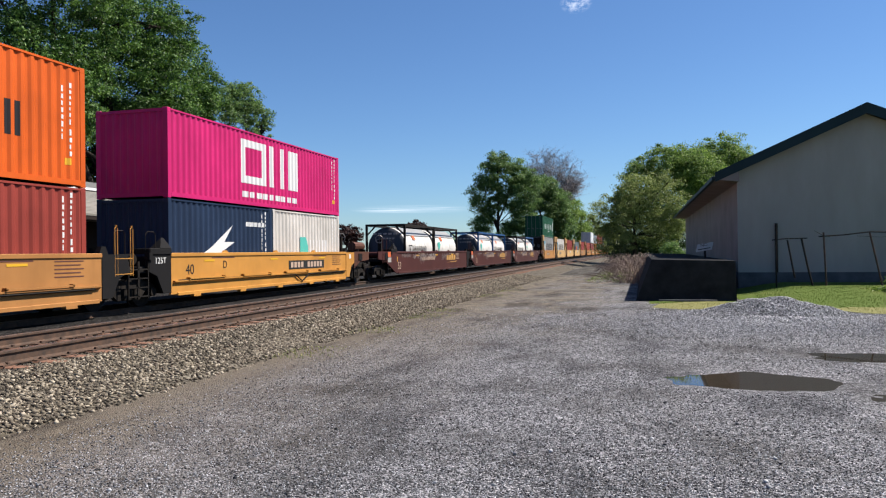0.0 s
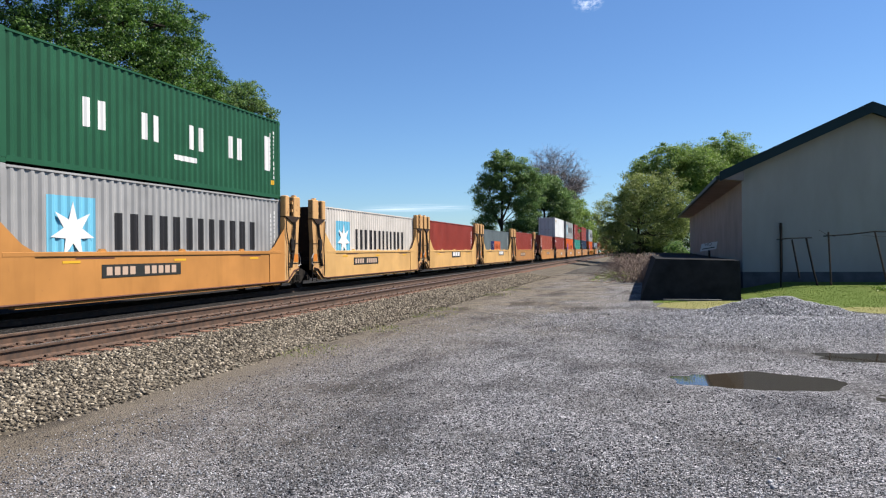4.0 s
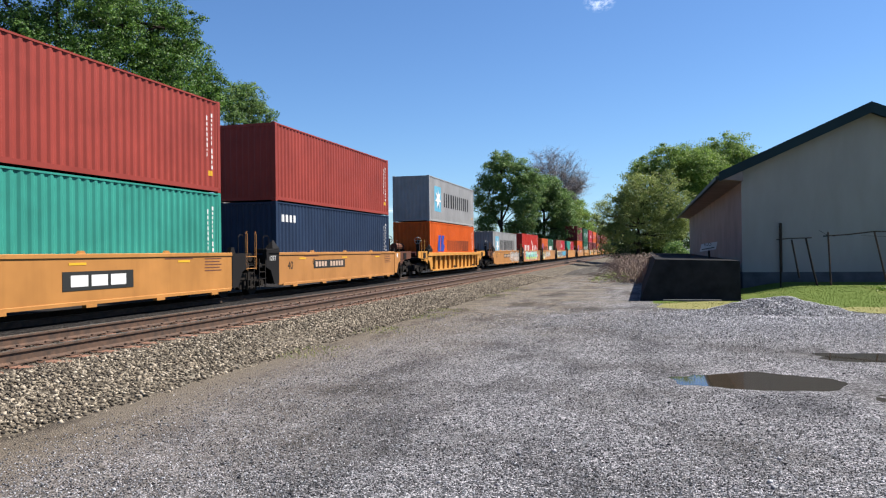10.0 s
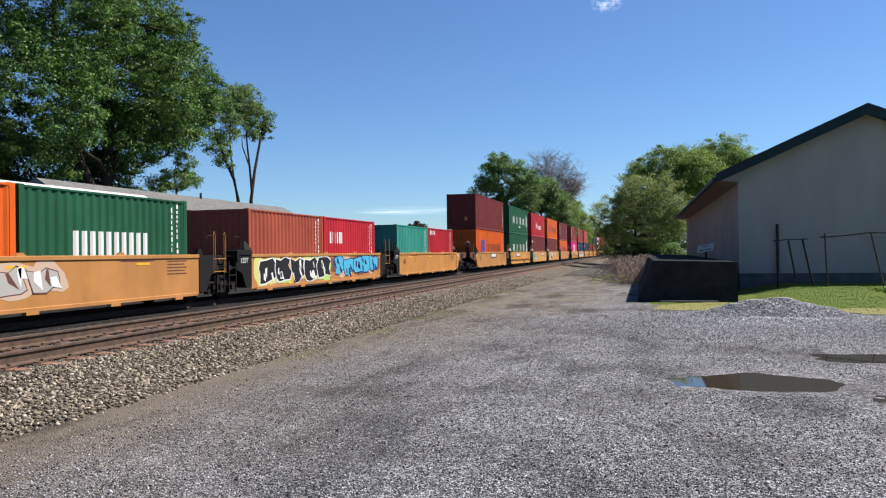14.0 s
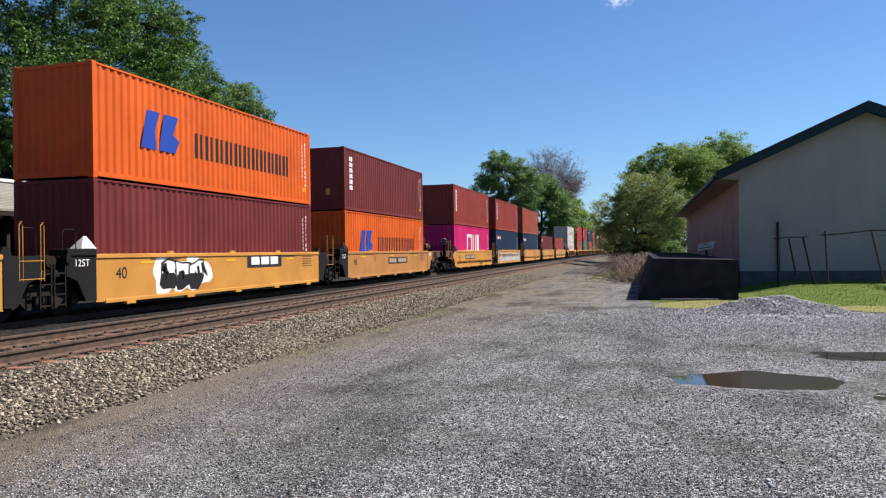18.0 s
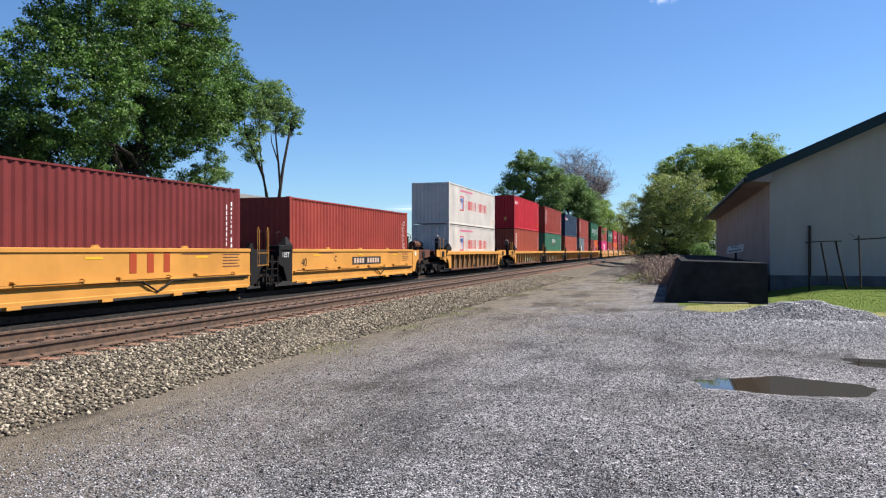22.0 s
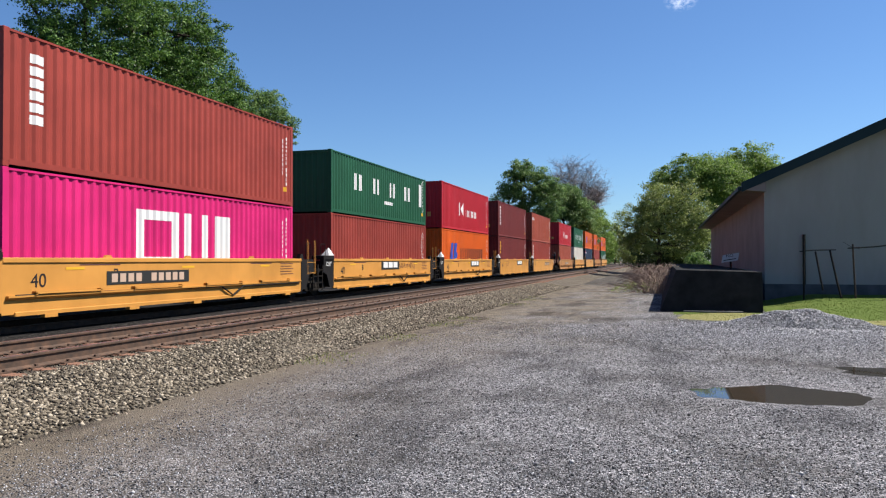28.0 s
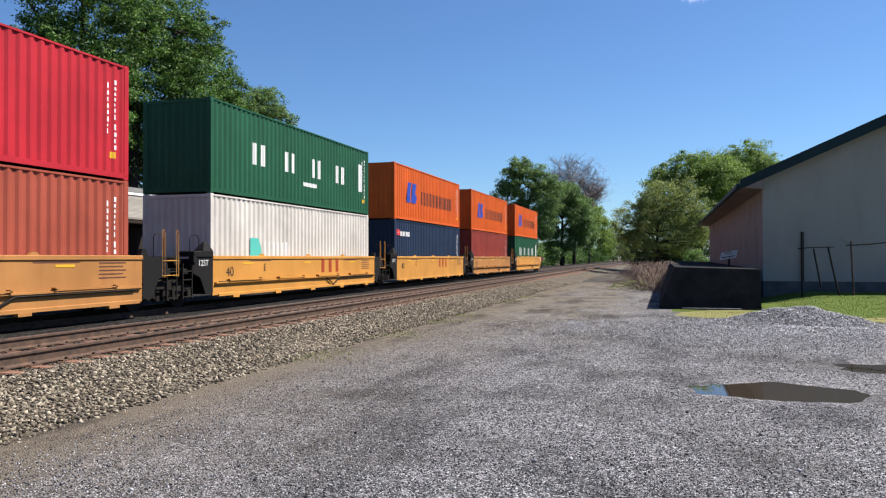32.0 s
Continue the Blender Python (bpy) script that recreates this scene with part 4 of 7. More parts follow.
    if style == "bulk":
        for way, yy in ((-1, y0), (1, y1)):
            turn_ = pose(0, yy, 0, 0, 0, 0 if way > 0 else 180)
            b = part("bulkhead", shared("bulkhead", lambda: Shape().box(-1.2, 1.2, 0.42, 0.54, 1.1, 3.3).box(-1.3, 1.3, 0.42, 1.2, 1.1, 1.2)), M_TAN, car, "tall rust-stained end bulkhead", turn_)
            for sx in (1, -1):
                part("bulkhead_column", shared("bulkhead_column:%d" % sx, lambda: Shape().prism([(0.25, 0.3), (0.53, 0.3), (1.2, 0.72), (1.36, 0.72), (1.33, 1.78), (1.42, 2.5), (1.45, 2.74), (0.25, 2.74)], "x", *sorted((sx * 1.24, sx * 1.41)))), M_TANSIDE, b, "rust-streaked column")
                if sx != way:
                    continue
                part("column_patch", shared("column_patch:%d" % sx, lambda: Shape().box(*sorted((sx * 1.41, sx * 1.414)), 0.98, 1.32, 1.06, 1.36)), INK["rustpatch"], b, "bare rusty orange patch")
                part("column_seam", shared("column_seam:%d" % sx, lambda: Shape().box(*sorted((sx * 1.41, sx * 1.425)), 0.5, 1.34, 1.76, 1.785).box(*sorted((sx * 1.41, sx * 1.425)), 0.5, 1.34, 1.0, 1.03)), M_DARK, b)
                part("funnel", shared("funnel:%d" % sx, lambda: Shape().prism([(0.25, 2.78), (1.45, 2.78), (1.0, 2.54), (0.85, 2.54)], "x", *sorted((sx * 1.3, sx * 1.46)))), M_TAN, b, "dark tapering foot of the lock box")
                for y_a, y_b in ((0.25, 0.58), (0.92, 1.45)):
                    part("lock_box", shared("lock_box:%d%g" % (sx, y_a), lambda: Shape().box(*sorted((sx * 1.235, sx * 1.46)), y_a, y_b, 2.78, 3.54, 0.03)), M_TANSIDE, b)
                part("lock_recess", shared("lock_recess:%d" % sx, lambda: Shape().box(*sorted((sx * 1.235, sx * 1.34)), 0.58, 0.92, 2.82, 3.5)), M_DARK, b)
                part("lock_lug", shared("lock_lug:%d" % sx, lambda: Shape().box(*sorted((sx * 1.28, sx * 1.42)), 1.05, 1.22, 3.54, 3.6, 0.01).box(*sorted((sx * 1.34, sx * 1.42)), 0.84, 0.92, 2.95, 3.05).box(*sorted((sx * 1.34, sx * 1.42)), 0.84, 0.92, 3.25, 3.35)), M_TANSIDE, b)
                for q in range(3):
                    part("air_pipe", shared("air_pipe:%d%d" % (sx, q), lambda: Shape().pipe([(sx * 1.46, 0.9 + 0.07 * q, 2.58), (sx * 1.45, 0.82 + 0.1 * q, 2.2), (sx * 1.47, 0.66 + 0.16 * q, 1.75), (sx * 1.46, 0.78 + 0.05 * q, 1.3), (sx * 1.46, 0.52 + 0.1 * q, 0.86)], 0.024 + 0.006 * (q == 1), 5)), M_DARK, b)
                part("edge_pipe", shared("edge_pipe:%d" % sx, lambda: Shape().pipe([(sx * 1.46, 0.3, 2.7), (sx * 1.46, 0.34, 2.2), (sx * 1.47, 0.48, 1.7), (sx * 1.47, 0.42, 0.9), (sx * 1.47, 0.46, 0.45)], 0.022, 5)), M_DARK, b)
                part("valve", shared("valve:%d" % sx, lambda: Shape().box(*sorted((sx * 1.42, sx * 1.5)), 0.66, 0.9, 1.5, 1.95, 0.03).box(*sorted((sx * 1.42, sx * 1.5)), 0.7, 0.8, 1.2, 1.4, 0.02)), M_DARK, b)
                part("grab_loop", shared("grab_loop:%d" % sx, lambda: Shape().pipe([(sx * 1.42, 1.34, 1.38), (sx * 1.42, 1.5, 1.2), (sx * 1.42, 1.5, 0.98), (sx * 1.42, 1.34, 0.9)], 0.022, 5)), INK["dusty"], b)
                part("brake_line", shared("brake_line:%d" % sx, lambda: Shape().pipe([(sx * 1.44, 1.3, 0.8), (sx * 1.44, 0.95, 0.74), (sx * 1.44, 0.5, 0.4), (sx * 1.44, 0.1, 0.36), (sx * 1.44, -6.0, 0.36)], 0.03, 6)), M_RUSTBROWN, b)
                part("gusset", shared("gusset:%d" % sx, lambda: Shape().prism([(0.25, 0.32), (0.25, 2.3), (-0.05, 2.05), (-0.5, 1.66), (-0.85, 1.49), (-0.85, 0.32)], "x", *sorted((sx * 1.39, sx * 1.413)))), yellow, b)
    if not last:
        truck(car, y1 + (1.65 if style == "bulk" else 1.28))
    if last:
        truck(car, y1 + 1.7)
    if first:
        truck(car, y0 - 1.7)
    # marks
    lx = CAR_W - 0.026
    if style != "rib":
        if logo == "plate":
            y, pz = plate_y or 5.05, 0.62 if yellow == YELLOW[2] else 0.98
            pl = part("name_plate", Shape().box(lx, lx + 0.006, y, y + 2.4, pz, pz + 0.45), INK["plate"], car, "black plate with white bars")
            for k in range(3):
                part("plate_bar", Shape().box(lx + 0.006, lx + 0.009, y + 0.25 + k * 0.66, y + 0.8 + k * 0.66, pz + 0.09, pz + 0.36), INK["white"], pl)
        elif logo == "number":
            y = plate_y or 2.75
            pl = part("name_plate", Shape().box(lx, lx + 0.006, y, y + 3.15, 0.84, 1.17), INK["plate"], car, "black plate with pale bars")
            s = Shape()
            for k in range(10):
                if k != 4:
                    s.box(lx + 0.006, lx + 0.009, y + 0.16 + k * 0.285, y + 0.36 + k * 0.285, 0.9, 1.11)
            tagged(part("plate_bar", s, INK["tan"], pl), kind="stuff")
        elif logo == "redword":
            for k in range(3):
                part("word_bar", Shape().box(lx, lx + 0.004, 7.05 + 0.64 * k, 7.3 + 0.64 * k, 0.86, 1.4), INK["rust"], car)
        elif logo == "gold":
            s = Shape()
            for k in range(4):
                s.prism([(8.4 + k * 0.62, 0.88), (8.52 + k * 0.62, 1.22), (9.0 + k * 0.62, 1.22), (8.88 + k * 0.62, 0.88)], "x", lx, lx + 0.004)
            s.prism([(8.2, 0.72), (11.2, 0.8), (11.0, 0.74)], "x", lx, lx + 0.004)
            tagged(part("word_mark", s, INK["gold"], car), kind="stuff")
            s = Shape()
            for k in range(11):
                s.box(lx, lx + 0.004, 2.6 + k * 0.27, 2.75 + k * 0.27, 0.95, 1.15)
            tagged(part("number_bar", s, INK["tan"], car), kind="stuff")
        if style not in ("brown", "bulk"):
            letters("40", 0.3, car, 0.55, 0.86, INK["black"], lx + 0.002)
            letters(rng.choice("BCDE"), 0.24, car, 3.0 + rng.uniform(-0.6, 0.3), 1.0, INK["black"], lx + 0.002)
            letters("125T", 0.17, car, y0 - 0.72, 1.2, INK["white"], 1.412)
        s = Shape()
        for k in range(5):
            s.box(lx, lx + 0.003, 11.0, 11.9 - 0.1 * (k % 2), 1.3 - k * 0.09, 1.325 - k * 0.09)
        for k in range(2):
            s.box(lx, lx + 0.003, 1.9 + k * 7.2, 3.2 + k * 7.2, 1.32, 1.345)
        tagged(part("data_stencil", s, INK["brown"] if style != "brown" else INK["tan"], car), kind="stuff")
        for k in range(3):
            part("reflector", shared("reflector%d" % k, lambda: Shape().box(lx, lx + 0.003, 1.5 + k * 4.1, 2.05 + k * 4.1, 1.22, 1.28)), INK["yellow"], car)
    MOVERS.append((car, u, TRAIN_Z))
    return car


# Rusty paint, its colour lowered for the shade between the bulkhead columns.
M_TAN = paint("rusty bulkhead paint darkened for shade", (0.045, 0.028, 0.02), 0.7, 0.75)
M_BUFF = paint("pale buff-yellow car paint", (0.82, 0.5, 0.19), 0.25, 0.55)
M_TANSIDE = paint("rust-streaked orange column paint", (0.8, 0.47, 0.2), 0.8, 0.65, (0.16, 0.06, 0.03))


# Tank ends coloured dark slate to hold the shade of the end faces.
M_DOMESHADE = paint("shade-dark tank end paint", (0.1, 0.108, 0.13), 0.4, 0.6)
M_CREAM = paint("cream white tank cladding", (1.0, 0.97, 0.9), 0.1, 0.45)


def tank(u, z, posts, seed):
    """A tank container: white cylinder with domed ends in an open frame."""
    th = new("tank_container")
    tagged(th, f"white cylindrical tank container in a {'blue' if posts == 'bluebox' else 'dark'} steel frame", "tank container", "tanks on the train")
    mat = PAINTS[posts] if posts == "bluebox" else M_DARK
    L, W, H = SHORT, HALF_W, 2.59
    for x in (-W, W - 0.12):
        for y in (0, L - 0.12):
            part("corner_post", Shape().box(x, x + 0.12, y, y + 0.12, 0, H, 0.01), mat, th)
        for z0 in (0.0, H - 0.12):
            part("frame_rail", Shape().box(x, x + 0.1, 0.12, L - 0.12, z0, z0 + 0.12), mat, th)
    for y in (0, L - 0.1):
        part("end_rail", Shape().box(-W + 0.12, W - 0.12, y, y + 0.1, H - 0.12, H).box(-W + 0.12, W - 0.12, y, y + 0.1, 0, 0.12), mat, th)
    n = 28
    spin = lambda prof: Shape().add([(r * math.cos(k * math.tau / n), y, 1.24 + r * math.sin(k * math.tau / n)) for k in range(n) for y, r in prof],
                                    [(k * len(prof) + i, k * len(prof) + i + 1, ((k + 1) % n) * len(prof) + i + 1, ((k + 1) % n) * len(prof) + i) for k in range(n) for i in range(len(prof) - 1)])
    domes = [(0.06, 0.0), (0.1, 0.6), (0.17, 0.95), (0.24, 1.12), (0.3, 1.16)]
    for nm, prof, mt, lb in (("shell", [(0.26, 1.12), (0.3, 1.165), (0.36, 1.18), (L - 0.36, 1.18), (L - 0.3, 1.165), (L - 0.26, 1.12)], M_CREAM, "white cylindrical tank shell"),
                             ("end_dome", domes, M_DOMESHADE, "domed tank end, shade in its dark grey"), ("end_dome", [(L - y, r) for y, r in reversed(domes)], M_DOMESHADE, "domed tank end, shade in its dark grey")):
        me = spin(prof).mesh(nm)
        me.shade_smooth()
        part(nm, me, mt, th, lb)
    for y in (0.02, L - 0.08):
        for sx in (1, -1):
            for z0, z1 in ((0.1, 0.62), (H - 0.1, H - 0.62)):
                part("end_brace", Shape().pipe([(sx * (W - 0.62), y + 0.03, z0), (sx * (W - 0.1), y + 0.03, z1)], 0.045, 4), mat, th)
    stencils = Shape()
    for k in range(5):
        stencils.box(-0.75 + 0.31 * k, -0.55 + 0.31 * k, 0.01, 0.02, 1.98, 2.08).box(-0.4 + 0.2 * k, -0.26 + 0.2 * k, 0.01, 0.02, 1.72, 1.8)
    tagged(part("data_plate", stencils, INK["dusty"], th), kind="stuff")
    for y in (2.05, 4.0):
        b = Shape()
        b.add([(q * math.cos(k * math.tau / n), y + d, 1.24 + q * math.sin(k * math.tau / n)) for k in range(n) for q, d in ((1.175, -0.012), (1.184, -0.012), (1.184, 0.012), (1.175, 0.012))], [(k * 4 + i, k * 4 + i + 1, ((k + 1) % n) * 4 + i + 1, ((k + 1) % n) * 4 + i) for k in range(n) for i in range(3)])
        part("band", b, PAINTS["grey"], th)
    part("walkway", Shape().box(-0.3, 0.3, 0.2, L - 0.2, H - 0.07, H - 0.03), M_DARK, th)
    part("top_cladding", Shape().add([(0.98, 0.5, 1.92), (0.98, L - 0.5, 1.92), (0.45, L - 0.5, 2.36), (0.45, 0.5, 2.36), (1.01, 0.5, 1.95), (1.01, L - 0.5, 1.95), (0.47, L - 0.5, 2.4), (0.47, 0.5, 2.4)], [(0, 1, 2, 3), (7, 6, 5, 4), (0, 4, 5, 1), (2, 6, 7, 3), (0, 3, 7, 4), (1, 5, 6, 2)]), PAINTS["grey"], th, "dented grey cladding panel")
    part("label_patch", Shape().add([(1.135, 1.75, 1.7), (1.135, 2.26, 1.7), (1.0, 2.2, 1.96), (1.0, 1.7, 1.96)], [(0, 1, 2, 3)]), INK["orange"], th)
    if seed % 2:
        part("label_patch", Shape().prism([(0.8, 1.6), (1.3, 1.62), (1.5, 1.45), (1.3, 1.2), (1.15, 0.98), (1.0, 1.2), (0.8, 1.35)], "x", 1.19, 1.195), INK["teal"], th)
    else:
        o = Shape()
        for k in range(7):
            o.box(1.186, 1.19, 1.65 + k * 0.4, 1.72 + k * 0.4, 1.04, 1.34).box(1.186, 1.19, 1.85 + k * 0.4, 1.92 + k * 0.4, 1.04, 1.3)
        for bx_ in ((0.78, 1.4, 1.32, 1.37), (0.78, 0.83, 1.0, 1.32), (1.35, 1.4, 1.0, 1.32), (1.02, 1.1, 1.0, 1.25)):
            o.box(1.186, 1.19, *bx_)
        tagged(part("word_mark", o, INK["plate"], th), kind="stuff")
    MOVERS.append((th, u, z))


def swirl(cy, cz, ry, rz, g, n=22, bumps=3):
    """A closed bubbly outline."""
    p1, p2, k1 = g.uniform(0, 6.28), g.uniform(0, 6.28), g.uniform(0.12, 0.24)
    pts = []
    for i in range(n):
        a = i * math.tau / n
        w = 1 + k1 * math.sin(bumps * a + p1) + 0.1 * math.sin(5 * a + p2)
        pts.append((cy + ry * w * math.cos(a), cz + rz * w * math.sin(a)))
    return pts


def slab_form(g, y, w, z0, z1):
    """An angular, leaning sprayed form with uneven corners."""
    n, lean, p = 11, g.uniform(-0.1, 0.16), g.uniform(0, 0.5)
    pts = []
    for i in range(n):
        a = (i + p + g.uniform(-0.25, 0.25)) * math.tau / n
        q = g.uniform(0.84, 1.12) if i % 3 else g.uniform(0.6, 1.0)
        c, d = math.cos(a), math.sin(a)
        k = q / max(abs(c), abs(d)) ** 0.8
        pts.append((0.5 + 0.5 * c * k, 0.5 + 0.46 * d * k))
    return [(y + w * a + lean * (b - 0.5) * (z1 - z0), z0 + (z1 - z0) * b) for a, b in pts]


def grown(pts, d):
    """The outline pushed out from its middle by d."""
    cy, cz = sum(p[0] for p in pts) / len(pts), sum(p[1] for p in pts) / len(pts)
    ry, rz = max(abs(p[0] - cy) for p in pts), max(abs(p[1] - cz) for p in pts)
    return [(cy + (a - cy) * (1 + d / ry), cz + (b - cz) * (1 + d / rz)) for a, b in pts]


def tag_on(u, y0, y1, seed, ground, edge, fills, lo=0.34, hi=1.42, forms=0, rim=0.045, shine=None):
    """Spray-painted piece on a car's side: a misty ground, leaning angular forms with outlines, fills banded by height, slits and drips."""
    g = random.Random(seed)
    car = [m[0] for m in MOVERS if m[1] == u and m[0].name.startswith("well_car")][0]
    x, w = CAR_W - 0.028, y1 - y0
    clip = lambda pts, a, b: [(p, min(max(q, a), b)) for p, q in pts]
    floor_z, roof_z = SIDE_Z0 + 0.1, SIDE_Z1 - 0.07
    if ground:
        for k in range(max(3, round(w / 0.8))):
            cy = y0 + w * (k + 0.5) / max(3, round(w / 0.8))
            pts = clip(swirl(cy + g.uniform(-0.1, 0.1), (lo + hi) / 2 + g.uniform(-0.08, 0.08), 0.72, (hi - lo) * g.uniform(0.46, 0.6), g, 20), floor_z, roof_z)
            part("graffiti", Shape().prism(pts, "x", x + 0.0002 * k, x + 0.001 + 0.0002 * k), INK[g.choice(ground)], car, "spray-painted graffiti")
    forms = forms or max(2, round(w / 1.0))
    step = w / forms
    for k in range(forms):
        z0, z1 = lo + g.uniform(-0.03, 0.08), hi - g.uniform(0.0, 0.1)
        pts = slab_form(g, y0 + step * k + 0.03, step * g.uniform(0.98, 1.14), z0, z1)
        xx = x + 0.004 + 0.0045 * (k % 3)
        part("graffiti_form", Shape().prism(clip(grown(pts, rim), floor_z, roof_z), "x", xx, xx + 0.001), INK[edge], car)
        for i, c in enumerate(fills):
            top = roof_z if i == 0 else z0 + (z1 - z0) * (1 - i / len(fills)) + g.uniform(-0.04, 0.04)
            part("graffiti_form", Shape().prism(clip(pts, floor_z, top), "x", xx + 0.001 + 0.0006 * i, xx + 0.0016 + 0.0006 * i), INK[c], car)
        sy = y0 + step * (k + g.uniform(0.3, 0.6))
        for j in range(3):
            a, b = sy + g.uniform(-0.3, 0.3) * step, g.uniform(0.35, 0.95)
            q = z0 + (z1 - z0) * b
            slit = [(a, q), (a + g.uniform(0.04, 0.18), q + 0.03), (a + g.uniform(0.1, 0.45), q - g.uniform(0.2, 0.5)), (a + g.uniform(-0.05, 0.1), q - 0.2)]
            part("graffiti_slit", Shape().prism(clip(slit, floor_z, roof_z), "x", xx + 0.004, xx + 0.0044), INK[(shine or edge) if j else edge], car)


def scribble(u, y0, y1, z0, z1, seed, c, n=5, wide=0.028):
    """Loose sprayed lines, each a bent ribbon."""
    g = random.Random(seed)
    car = [m[0] for m in MOVERS if m[1] == u and m[0].name.startswith("well_car")][0]
    x = CAR_W - 0.022
    for k in range(n):
        a = y0 + (y1 - y0) * k / n
        step, amp = (y1 - y0) / n / 7, (z1 - z0) / 2
        pts = [(a + step * j * g.uniform(0.6, 1.5), (z0 + z1) / 2 + amp * (1 if j % 2 else -1) * g.uniform(0.3, 1.0)) for j in range(8)]
        s = Shape()
        for p, q in zip(pts, pts[1:]):
            d = Vector((q[0] - p[0], q[1] - p[1])).normalized() * wide
            s.add([(x, p[0] - d.y, p[1] + d.x), (x, p[0] + d.y, p[1] - d.x), (x, q[0] + d.y, q[1] - d.x), (x, q[0] - d.y, q[1] + d.x)], [(0, 1, 2, 3)])
        part("graffiti", s, INK[c], car, "thin sprayed scrawl")


HC, STD = 2.896, 2.591
PLATE_Y = {12: 5.05, 22: 3.0, 40: 6.87, 8: 6.1, 37: 2.75, 23: 7.2, 24: 6.9, 39: 6.2, 13: 5.4, 11: 5.6, 10: 4.6, 16: 4.2, 25: 5.3, 1: 7.0, 42: 4.6, 41: 7.0, 30: 5.0}
LOW_BOX = {0: (STD, HC), 18: (STD, STD), 19: (STD, STD), 20: (STD, STD), 1: (STD, STD), 31: (STD, STD), 8: (2.75, STD), 38: (HC, STD), 16: (2.75, HC)}   # heights of the boxes where they are not tall ones
